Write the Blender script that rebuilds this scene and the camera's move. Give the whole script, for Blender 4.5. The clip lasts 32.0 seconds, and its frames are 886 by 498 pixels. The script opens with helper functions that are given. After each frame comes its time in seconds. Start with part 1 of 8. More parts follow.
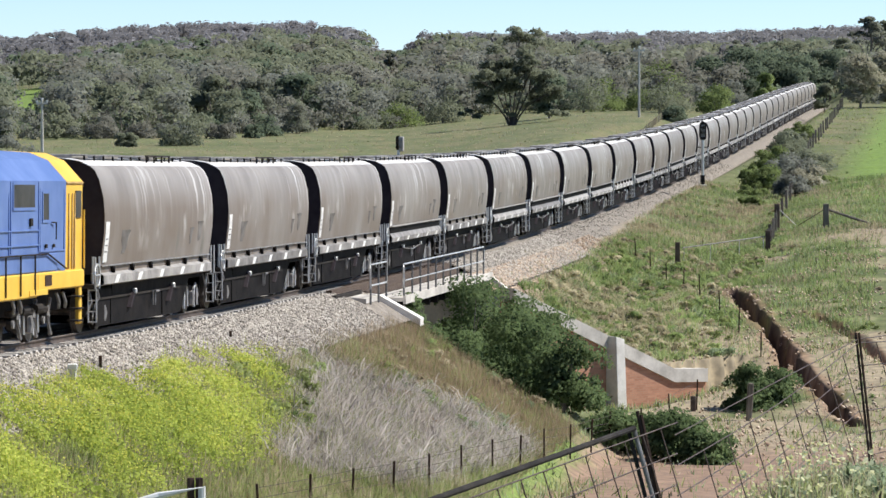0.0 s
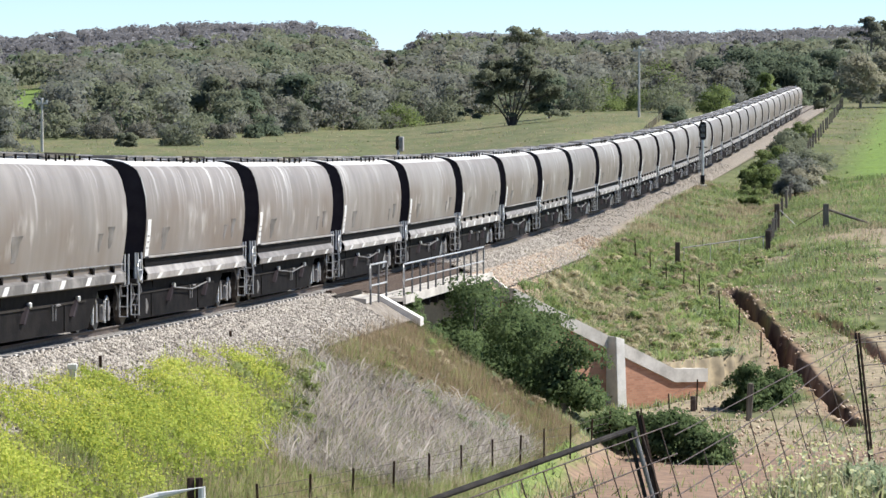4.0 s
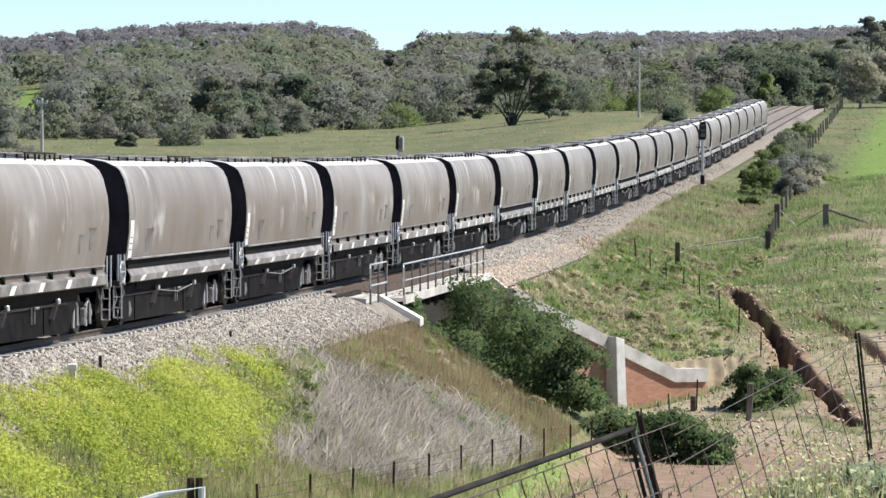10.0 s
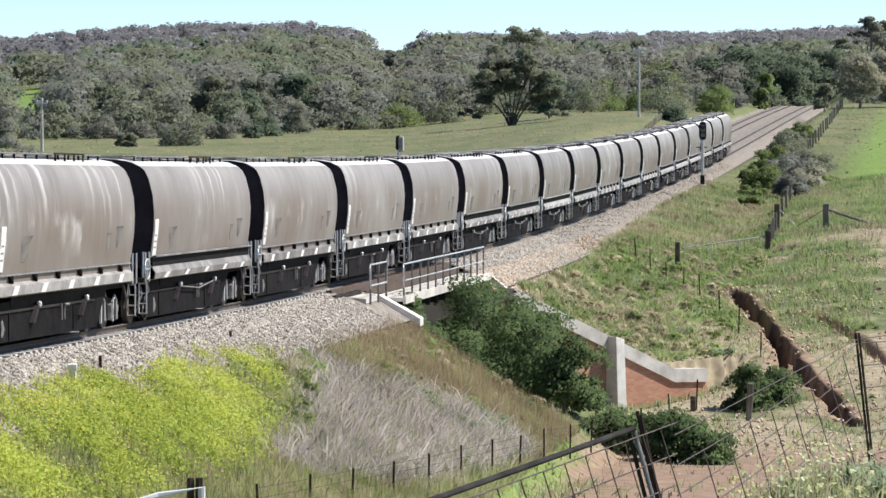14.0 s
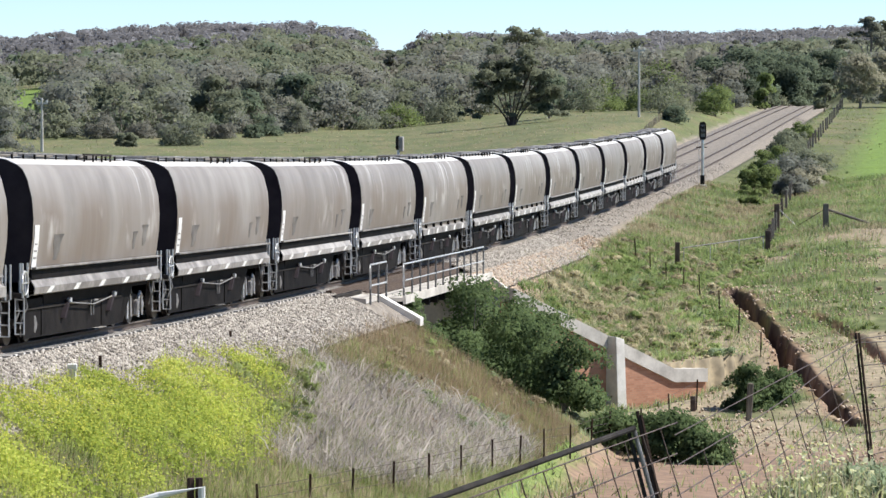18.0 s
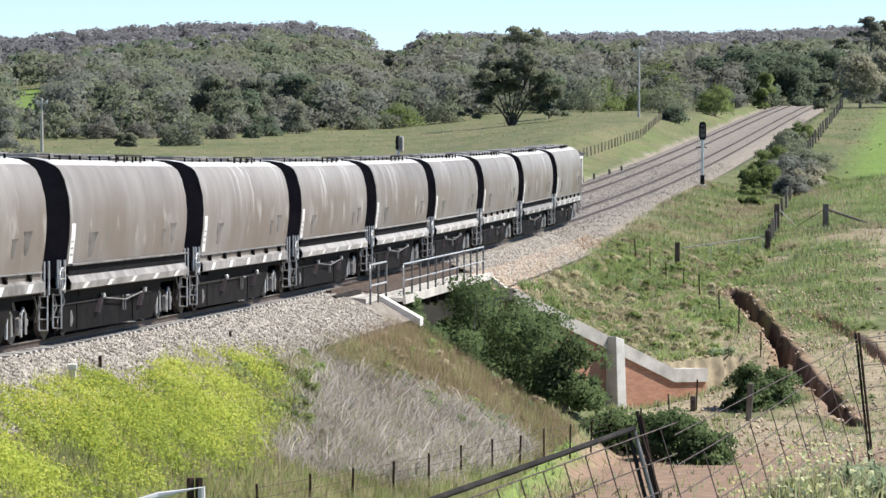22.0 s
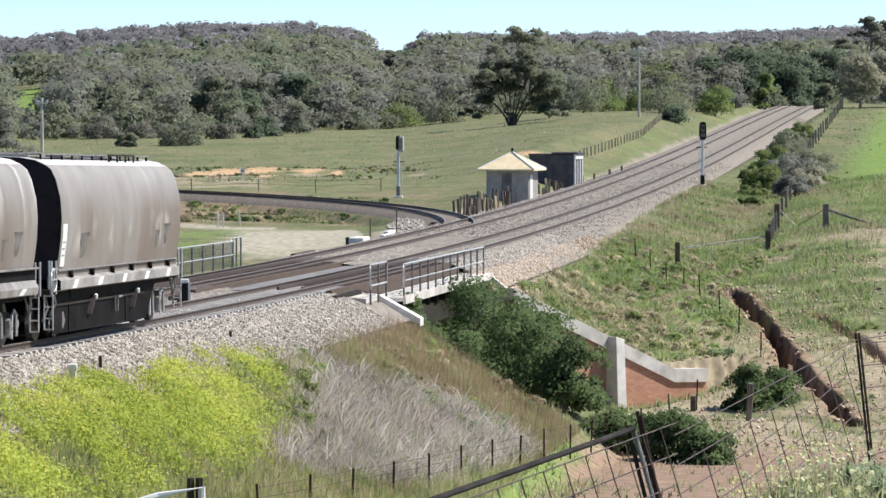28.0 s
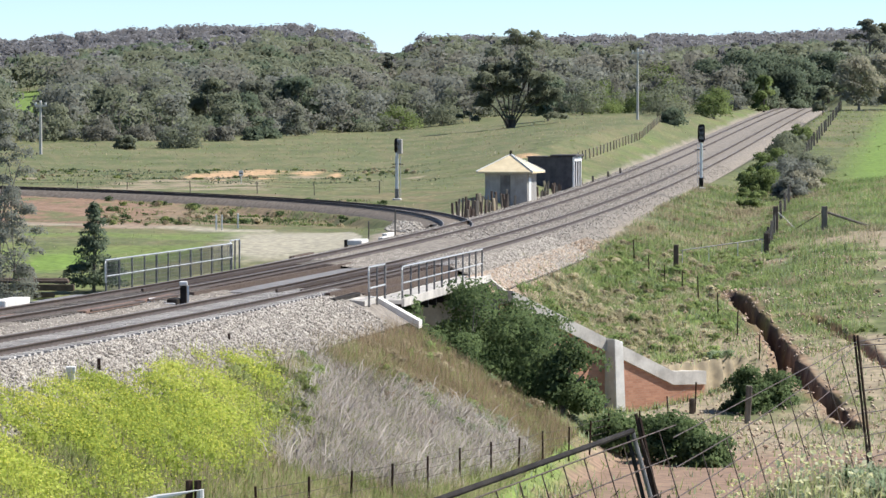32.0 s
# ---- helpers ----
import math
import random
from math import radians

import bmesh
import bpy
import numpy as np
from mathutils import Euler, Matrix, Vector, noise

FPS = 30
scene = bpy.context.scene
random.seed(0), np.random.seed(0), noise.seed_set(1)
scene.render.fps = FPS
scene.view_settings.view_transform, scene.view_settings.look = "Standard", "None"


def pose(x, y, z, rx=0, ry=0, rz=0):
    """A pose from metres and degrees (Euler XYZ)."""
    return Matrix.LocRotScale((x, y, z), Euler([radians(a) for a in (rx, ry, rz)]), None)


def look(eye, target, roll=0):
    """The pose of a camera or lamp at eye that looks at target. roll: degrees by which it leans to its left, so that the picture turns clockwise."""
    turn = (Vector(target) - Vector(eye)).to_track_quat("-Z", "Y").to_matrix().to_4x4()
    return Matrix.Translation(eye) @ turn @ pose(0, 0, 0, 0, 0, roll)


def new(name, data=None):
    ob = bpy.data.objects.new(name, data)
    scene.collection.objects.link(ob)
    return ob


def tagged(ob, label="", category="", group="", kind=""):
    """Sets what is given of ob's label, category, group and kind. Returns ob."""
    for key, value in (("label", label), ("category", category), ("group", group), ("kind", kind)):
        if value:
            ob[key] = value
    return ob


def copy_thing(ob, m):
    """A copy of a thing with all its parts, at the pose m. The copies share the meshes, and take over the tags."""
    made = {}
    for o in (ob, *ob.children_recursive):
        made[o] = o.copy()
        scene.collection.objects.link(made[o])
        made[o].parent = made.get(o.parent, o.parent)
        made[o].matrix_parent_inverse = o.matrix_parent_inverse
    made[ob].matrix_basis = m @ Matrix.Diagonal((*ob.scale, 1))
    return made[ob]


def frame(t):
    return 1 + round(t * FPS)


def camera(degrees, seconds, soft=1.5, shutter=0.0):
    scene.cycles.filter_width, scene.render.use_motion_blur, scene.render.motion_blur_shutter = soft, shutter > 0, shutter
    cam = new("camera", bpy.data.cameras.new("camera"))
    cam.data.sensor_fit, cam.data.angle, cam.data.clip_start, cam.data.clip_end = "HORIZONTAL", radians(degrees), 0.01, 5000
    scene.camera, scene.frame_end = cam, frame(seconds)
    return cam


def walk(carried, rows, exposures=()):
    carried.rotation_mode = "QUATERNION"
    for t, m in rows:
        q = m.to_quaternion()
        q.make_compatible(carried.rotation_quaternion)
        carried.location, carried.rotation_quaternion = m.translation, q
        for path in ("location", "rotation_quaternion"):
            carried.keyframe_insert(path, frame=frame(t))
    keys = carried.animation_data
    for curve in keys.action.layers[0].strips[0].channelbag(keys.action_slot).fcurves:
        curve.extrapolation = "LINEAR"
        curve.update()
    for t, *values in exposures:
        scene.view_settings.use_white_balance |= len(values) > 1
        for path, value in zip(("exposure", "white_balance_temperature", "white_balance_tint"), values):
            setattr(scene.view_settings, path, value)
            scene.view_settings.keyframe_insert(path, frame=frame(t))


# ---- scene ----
# ---- the lie of the land: one track line, one terrain ----
EYE_Z = 11.0
F_LEN = 6743.4
WAGON_PITCH = 15.0
FIRST_WAGON = 8.91
SPEED = 17.846
TRACK_HEADING = (0.125198, 0.024468, -0.040875, 0.013562, 0.015429, -0.008766)
TRACK_LEVEL = (-4.698059, -5.708064, 9.698531, -2.467489, -0.095346)
S_TAB = np.arange(-900.0, 901.0, 1.0)


def _line():
    u = np.clip(S_TAB, -15, 570) / 300.0
    head = sum(c * u ** i for i, c in enumerate(TRACK_HEADING))
    head = head - np.clip(S_TAB - 570, 0, 400) * 0.0012
    slope = sum(i * c * u ** (i - 1) for i, c in enumerate(TRACK_LEVEL) if i) / 300.0
    slope = np.where(S_TAB < -15, slope * np.clip(1 + (S_TAB + 15) / 60.0, 0, 1), slope)
    def cumulate(v):
        w = np.concatenate([[0], np.cumsum((v[1:] + v[:-1]) / 2)])
        return w - w[900]
    x = -10.002384 + cumulate(np.sin(head))
    y = 75.268697 + cumulate(np.cos(head))
    z = EYE_Z + TRACK_LEVEL[0] + cumulate(slope)
    return x, y, z, head


TX, TY, TZ, TH = _line()


def on_track(s, off=0.0, up=0.0):
    """The point at s metres along the near track, off metres to its right and up metres above the rails."""
    x, y, z, h = (np.interp(s, S_TAB, v) for v in (TX, TY, TZ, TH))
    return x + np.cos(h) * off, y - np.sin(h) * off, z + up


def track_sd(x, y):
    """Metres along the near track, metres to its right and the rail level there."""
    s = np.interp(y, TY, S_TAB)
    for _ in range(3):
        cx, cy, h = (np.interp(s, S_TAB, v) for v in (TX, TY, TH))
        s = s + (x - cx) * np.sin(h) + (y - cy) * np.cos(h)
    cx, cy, cz, h = (np.interp(s, S_TAB, v) for v in (TX, TY, TZ, TH))
    return s, (x - cx) * np.cos(h) - (y - cy) * np.sin(h), cz


def smooth(a, b, v):
    t = np.clip((v - a) / (b - a), 0, 1)
    return t * t * (3 - 2 * t)


def waves(x, y, scale, seed=0.0):
    """A cheap rolling noise between about -1 and 1."""
    x, y = x / scale, y / scale
    return (np.sin(x * 1.3 + y * 0.7 + seed) + np.sin(y * 1.9 - x * 0.8 + seed * 2.1) + np.sin(x * 2.7 + y * 2.2 + seed * 0.7)
            + 0.6 * np.sin(x * 5.1 - y * 4.3 + seed * 1.3) + 0.4 * np.sin(x * 9.7 + y * 8.1 + seed)) / 4.0


_LATTICE = np.random.default_rng(404).random((256, 256)) * 2 - 1


def patchy(x, y, scale, seed=0):
    """Value noise in two octaves, about -1 to 1, with no repeat in the place."""
    total = 0.0
    for k, amp in ((1.0, 0.7), (2.3, 0.4)):
        u, v = np.asarray(x) / scale * k + 17.3 * seed + 1000, np.asarray(y) / scale * k + 9.1 * seed + 1000
        i, j = np.floor(u).astype(int), np.floor(v).astype(int)
        f, g = u - i, v - j
        f, g = f * f * (3 - 2 * f), g * g * (3 - 2 * g)
        a = _LATTICE[i % 256, j % 256] * (1 - f) + _LATTICE[(i + 1) % 256, j % 256] * f
        b = _LATTICE[i % 256, (j + 1) % 256] * (1 - f) + _LATTICE[(i + 1) % 256, (j + 1) % 256] * f
        total = total + amp * (a * (1 - g) + b * g)
    return total


# creek bed under the bridge, and the splayed brick wing wall on its far bank
BRIDGE_A, BRIDGE_B = 46.0, 70.0
WING_A, WING_B = (2.6, 142.2), (10.3, 149.0)
WING_N = Vector((WING_B[1] - WING_A[1], -(WING_B[0] - WING_A[0]))).normalized()
GULLY = ((12.75, 169.0), (13.1, 163.0), (13.55, 156.5), (13.7, 151.0), (13.9, 144.0), (14.3, 139.0), (14.6, 134.0))
SIDE_GULLY = ((15.6, 160.5), (16.3, 158.0), (16.9, 154.4), (17.4, 148.5), (18.6, 143.0))


def gully_distance(x, y, course=GULLY):
    best = np.full(np.shape(x), 1e9)
    for (ax, ay), (bx, by) in zip(course[:-1], course[1:]):
        t = np.clip(((x - ax) * (bx - ax) + (y - ay) * (by - ay)) / ((bx - ax) ** 2 + (by - ay) ** 2), 0, 1)
        best = np.minimum(best, np.hypot(x - ax - t * (bx - ax), y - ay - t * (by - ay)))
    return best


# the branch line, which leaves the far track to the left on a low bank
def branch_line():
    pts = []
    x, y, h = 0.25, 187.0, 0.125
    for i in range(190):
        pts.append((x, y, h))
        turn = 0.0118 if i < 105 else 0.001
        h -= turn
        x, y = x + math.sin(h), y + math.cos(h)
    return np.array(pts)


BRANCH = branch_line()


def branch_level(i):
    return EYE_Z - 5.62 + np.clip(i - 8, 0, 90) * 0.0095


def branch_near(x, y):
    """Distance from the branch line, and the rail level there."""
    shape = np.shape(x)
    x, y = np.ravel(x), np.ravel(y)
    best, idx = np.full(len(x), 1e9), np.zeros(len(x))
    near = np.flatnonzero((y > 170) & (y < 345) & (x < 20) & (x > -220))
    if len(near):
        xn, yn, bn, kn = x[near], y[near], best[near], idx[near]
        for i in range(len(BRANCH)):
            d = np.hypot(xn - BRANCH[i, 0], yn - BRANCH[i, 1])
            m = d < bn
            bn[m], kn[m] = d[m], i
        best[near], idx[near] = bn, kn
    return best.reshape(shape), branch_level(idx).reshape(shape)


def land(x, y, fine=True):
    """Ground level."""
    x, y = np.asarray(x, float), np.asarray(y, float)
    dist = np.hypot(x, y)
    fwd = np.where(y > 0, y, -y * 0.4)
    s, d, rail = track_sd(x, y)
    right = np.interp(fwd, (0, 10, 23, 50, 75, 100, 118, 136, 150, 165, 182, 250, 350, 500, 640, 800, 1100, 1500, 2500),
                      (-1.7, -2.1, -3.4, -6.9, -8.9, -10.1, -10.9, -10.9, -9.6, -8.1, -6.4, -4.6, -2.6, 0.6, 1.8, 5.6, 14.8, 23.8, 15.0))
    left = np.interp(fwd, (0, 60, 110, 128, 150, 165, 200, 230, 262, 350, 450, 530, 700, 900, 1100, 1300, 1600, 2500),
                     (-5.3, -5.6, -9.0, -11.0, -10.6, -8.6, -6.7, -6.3, -5.4, -4.4, -3.1, -2.0, 3.5, 10.8, 17.8, 24.3, 27.6, 12.0))
    far = smooth(450, 800, fwd)
    a = x / np.maximum(fwd, 50.0)
    hills = far * ((0.8 * np.exp(-((a + 0.045) / 0.022) ** 2) - 6.0 * np.exp(-((a + 0.0135) / 0.0085) ** 2)
                    - 5.5 * np.exp(-((a + 0.13) / 0.045) ** 2) + 2.0 * np.exp(-((a - 0.115) / 0.03) ** 2)) * np.clip(fwd / 1200, 0, 1.3)
                   + 1.2 * waves(x, y, 90, 2.0))
    left = left + 2.3 * smooth(-0.02, 0.045, a) * smooth(225, 330, fwd) * (1 - smooth(470, 640, fwd))
    side = smooth(-14, -4, d)
    zn = left * (1 - side) + right * side + hills
    # the swale beside the line, and gentle unevenness
    zn = zn - 1.3 * np.exp(-((d - 8) / 4.5) ** 2) * smooth(160, 185, fwd) * (1 - smooth(230, 330, fwd))
    if fine:
        zn = zn + 0.16 * waves(x, y, 7.0, 1.0) * smooth(15, 50, dist) * (1 - 0.6 * ((d > 6.5) & (y < 130))) + 0.05 * waves(x, y, 1.7, 4.0) * smooth(60, 90, dist) * (1 - 0.85 * ((d > 6.5) & (y < 130)))
    zn = zn + 1.28 * smooth(0.9, 2.6, x) * np.exp(-((y - 27) / 8.0) ** 2) * (1 - smooth(9, 16, x))
    zn = zn + EYE_Z
    # railway formation with its side slopes
    top = rail - 0.62
    e = np.maximum(np.maximum(d - 2.3, -d - 6.9), 0)
    zn = np.where(np.abs(s) < 890, np.clip(zn, top - e / 1.55, top + e / np.where(d < 0, 3.6, 1.9)), zn)
    # the branch's bank
    bd, bz = branch_near(x, y)
    be = np.maximum(bd - 1.9, 0)
    zb = np.clip(zn, bz - 0.55 - be / 1.6, bz - 0.55 + be / 1.6)
    zn = np.where(d < -6.0, zb, zn)
    # the creek below the bridge
    c = np.maximum(np.maximum(BRIDGE_A + 3.5 - s, s - (BRIDGE_B - 1.5)), 0)
    cut = EYE_Z - 10.9 + c * 1.3
    zn = np.where((d < 5.5) & (d > -10.5) & (c < 6), np.minimum(zn, cut), zn)
    w = (x - WING_A[0]) * WING_N[0] + (y - WING_A[1]) * WING_N[1]
    zn = np.where((w > -0.25) & (d > 1.0) & (y > 119) & (d < 14), np.minimum(zn, EYE_Z - 11.5 + 0.16 * np.maximum(x - 7.5, 0) + 0.12 * np.maximum(w, 0) + 0.9 * np.maximum(1.2 - w, 0) * smooth(10.5, 13.0, x)), zn)
    # the washed-out gully
    g = gully_distance(x, y) + 0.20 * patchy(x, y, 0.9, 9) + 0.22 * patchy(x, y, 3.1, 4)
    zn = zn - (1.5 + 0.4 * smooth(160, 145, y)) * (1 - smooth(0.14, 0.32, g)) * smooth(169.5, 166, y)
    g = gully_distance(x, y, SIDE_GULLY) + 0.25 * patchy(x, y, 0.8, 3)
    zn = zn - 0.45 * (1 - smooth(0.1, 0.35, g))
    return zn


def bed_cut(s):
    return (s > BRIDGE_A) & (s < BRIDGE_B)


# ---- camera: it stands on a tripod and is only nudged ----
cam = camera(13.262, 32.0, soft=1.5, shutter=0.0)
TILT = 87.953
PX = 1.0 / F_LEN * 57.2958


def aimed(dx, dy):
    """The camera turned so that the picture slides by dx to the right and dy down."""
    return pose(0, 0, EYE_Z, TILT + dy * PX, 0, dx * PX)


walk(cam, [(t, aimed(dx, dy)) for t, dx, dy in (
    (0, 0.2, 0), (16.5, 0, 0), (17.3, 0, 0), (17.5, 1.5, 0), (17.7, 0, 0), (22.0, -0.2, 0), (22.5, -1.6, 0), (23.0, -1.2, 0), (23.5, 0, 0),
    (24.5, 0.8, -0.3), (25.0, 0.3, 0), (27.5, 0, 0), (28.5, 0.2, 0.2), (29.0, -1.6, 0.3), (29.5, -2.4, 1.2), (30.0, -1.4, 1.0), (30.5, 0.4, 2.8),
    (31.0, -0.8, 3.2), (31.5, 0.4, 3.6), (32.0, -2.4, 4.4))], exposures=[(0, 0.37), (1.5, 0.40), (4.0, 0.49), (32, 0.49)])

# ---- light: clear midday sky, sun high on the right ----
world = bpy.data.worlds.new("sky")
scene.world = world
world.use_nodes = True
_n = world.node_tree.nodes
_sky = _n.new("ShaderNodeTexSky")
_sky.sky_type, _sky.sun_disc = "NISHITA", False
_sky.sun_elevation, _sky.sun_rotation = radians(50), radians(78)
_sky.dust_density, _sky.air_density, _sky.ozone_density, _sky.altitude = 0.1, 0.62, 4.0, 800
world.node_tree.links.new(_sky.outputs[0], _n["Background"].inputs[0])
_n["Background"].inputs[1].default_value = 0.12
sun = new("sun", bpy.data.lights.new("sun", "SUN"))
sun.data.energy, sun.data.angle, sun.data.color = 5.0, radians(0.53), (1.0, 0.97, 0.91)
sun.matrix_world = look((0, 0, 0), (-math.cos(radians(50)) * 0.978, -math.cos(radians(50)) * 0.208, -math.sin(radians(50))))


# ---- materials ----
def mat(name, low, high, scale=8.0, rough=0.9, bump=0.3, metal=0.0, detail=6.0, fine=0.0, spread=0.0, island=0.0, streak=None, bump_scale=None, extra=None):
    """A surface that varies between two colours: at its scale, finer, from thing to thing (spread) and from piece to piece (island)."""
    m = bpy.data.materials.new(name)
    m.use_nodes = True
    nt = m.node_tree
    n, ln = nt.nodes, nt.links
    bsdf = n["Principled BSDF"]
    bsdf.inputs["Roughness"].default_value, bsdf.inputs["Metallic"].default_value = rough, metal
    bsdf.inputs["Specular IOR Level"].default_value = 0.3
    tc = n.new("ShaderNodeTexCoord")
    mp = n.new("ShaderNodeMapping")
    if streak:
        mp.inputs["Scale"].default_value = streak
    ln.new(tc.outputs["Object"], mp.inputs[0])
    info = n.new("ShaderNodeObjectInfo")
    other = None
    if spread:
        sh = n.new("ShaderNodeMath")
        sh.operation = "MULTIPLY"
        sh.inputs[1].default_value = 91.0
        ln.new(info.outputs["Random"], sh.inputs[0])
        other = sh.outputs[0]
    nz = n.new("ShaderNodeTexNoise")
    nz.inputs["Scale"].default_value, nz.inputs["Detail"].default_value, nz.inputs["Roughness"].default_value = scale, detail, 0.6
    ln.new(mp.outputs[0], nz.inputs["Vector"])
    if other:
        nz.noise_dimensions = "4D"
        ln.new(other, nz.inputs["W"])
    rm = n.new("ShaderNodeMapRange")
    rm.inputs[1].default_value, rm.inputs[2].default_value = 0.32, 0.68
    ln.new(nz.outputs[0], rm.inputs[0])
    fac = rm.outputs[0]
    def add(src, amount, fac):
        ma = n.new("ShaderNodeMath")
        ma.operation = "MULTIPLY_ADD"
        ma.inputs[1].default_value = amount
        sub = n.new("ShaderNodeMath")
        sub.operation = "SUBTRACT"
        sub.inputs[1].default_value = 0.5
        ln.new(src, sub.inputs[0])
        ln.new(sub.outputs[0], ma.inputs[0])
        ln.new(fac, ma.inputs[2])
        ma.use_clamp = True
        return ma.outputs[0]
    if fine:
        n2 = n.new("ShaderNodeTexNoise")
        n2.inputs["Scale"].default_value, n2.inputs["Detail"].default_value = scale * 9, 4
        ln.new(mp.outputs[0], n2.inputs["Vector"])
        fac = add(n2.outputs[0], fine * 2, fac)
    if spread:
        fac = add(info.outputs["Random"], spread, fac)
    if island:
        geo = n.new("ShaderNodeNewGeometry")
        fac = add(geo.outputs["Random Per Island"], island, fac)
    mix = n.new("ShaderNodeMix")
    mix.data_type = "RGBA"
    mix.inputs[6].default_value, mix.inputs[7].default_value = (*low, 1), (*high, 1)
    ln.new(fac, mix.inputs[0])
    colour = mix.outputs[2]
    if extra:
        colour = extra(nt, colour, tc.outputs["Object"], other)
    ln.new(colour, bsdf.inputs["Base Color"])
    if bump:
        bp = n.new("ShaderNodeBump")
        bp.inputs["Strength"].default_value, bp.inputs["Distance"].default_value = bump, 0.02
        nb = n.new("ShaderNodeTexNoise")
        nb.inputs["Scale"].default_value, nb.inputs["Detail"].default_value = bump_scale or scale * 5, 5
        ln.new(mp.outputs[0], nb.inputs["Vector"])
        ln.new(nb.outputs[0], bp.inputs["Height"])
        ln.new(bp.outputs[0], bsdf.inputs["Normal"])
    return m


def noise_mask(nt, vec, scale, lo, hi, detail=4.0, other=None, shift=0.0):
    n, ln = nt.nodes, nt.links
    z = n.new("ShaderNodeTexNoise")
    z.inputs["Scale"].default_value, z.inputs["Detail"].default_value = scale, detail
    ln.new(vec, z.inputs["Vector"])
    if other:
        z.noise_dimensions = "4D"
        ad = n.new("ShaderNodeMath")
        ad.inputs[1].default_value = shift
        ln.new(other, ad.inputs[0])
        ln.new(ad.outputs[0], z.inputs["W"])
    r = n.new("ShaderNodeMapRange")
    r.inputs[1].default_value, r.inputs[2].default_value = lo, hi
    ln.new(z.outputs[0], r.inputs[0])
    return r.outputs[0]


def blend(nt, fac, a, colour):
    n, ln = nt.nodes, nt.links
    x = n.new("ShaderNodeMix")
    x.data_type = "RGBA"
    ln.new(fac, x.inputs[0])
    ln.new(a, x.inputs[6])
    if isinstance(colour, tuple):
        x.inputs[7].default_value = (*colour, 1)
    else:
        ln.new(colour, x.inputs[7])
    return x.outputs[2]


def attr_fac(nt, name):
    a = nt.nodes.new("ShaderNodeAttribute")
    a.attribute_name = name
    return a.outputs["Fac"]


def wagon_weather(nt, colour, vec, other):
    """Pale runs of washed-down dust, long vertical streaks and darker scuffs."""
    n, ln = nt.nodes, nt.links
    def squeeze(sx, sy, sz):
        m = n.new("ShaderNodeMapping")
        m.inputs["Scale"].default_value = (sx, sy, sz)
        ln.new(vec, m.inputs[0])
        return m.outputs[0]
    def height(lo, hi):
        sep = n.new("ShaderNodeSeparateXYZ")
        ln.new(vec, sep.inputs[0])
        r = n.new("ShaderNodeMapRange")
        r.inputs[1].default_value, r.inputs[2].default_value = lo, hi
        ln.new(sep.outputs[2], r.inputs[0])
        return r.outputs[0]
    def both(a, b):
        m = n.new("ShaderNodeMath")
        m.operation = "MULTIPLY"
        ln.new(a, m.inputs[0])
        ln.new(b, m.inputs[1])
        return m.outputs[0]
    # brown dust on the lower half
    colour = blend(nt, both(noise_mask(nt, squeeze(0.2, 0.35, 0.4), 1.0, 0.32, 0.60, 4, other, 5.0), height(3.4, 2.7)), colour, (0.185, 0.150, 0.122))
    # faint close streaks all over
    faint = n.new("ShaderNodeMath")
    faint.operation = "MULTIPLY"
    faint.inputs[1].default_value = 0.14
    ln.new(noise_mask(nt, squeeze(0.3, 2.6, 0.35), 1.0, 0.45, 0.75, 4, other, 41.0), faint.inputs[0])
    colour = blend(nt, faint.outputs[0], colour, (0.42, 0.40, 0.375))
    # pale runs in clusters from the roof down, heavy on a few wagons
    cluster = noise_mask(nt, squeeze(0.05, 0.20, 0.05), 1.0, 0.50, 0.62, 1, other, 63.0)
    runs = both(noise_mask(nt, squeeze(0.3, 3.4, 0.42), 1.0, 0.52, 0.68, 6, other, 11.0), height(2.2, 3.5))
    colour = blend(nt, both(runs, cluster), colour, (0.64, 0.625, 0.60))
    # bleached smears about half way up
    smear = both(noise_mask(nt, squeeze(0.3, 1.3, 0.9), 1.0, 0.56, 0.70, 7, other, 77.0), both(height(1.7, 2.1), height(2.9, 2.5)))
    colour = blend(nt, smear, colour, (0.40, 0.375, 0.345))
    return blend(nt, both(noise_mask(nt, squeeze(0.3, 1.1, 0.55), 1.0, 0.64, 0.72, 3, other, 23.0), height(2.6, 2.1)), colour, (0.165, 0.155, 0.135))


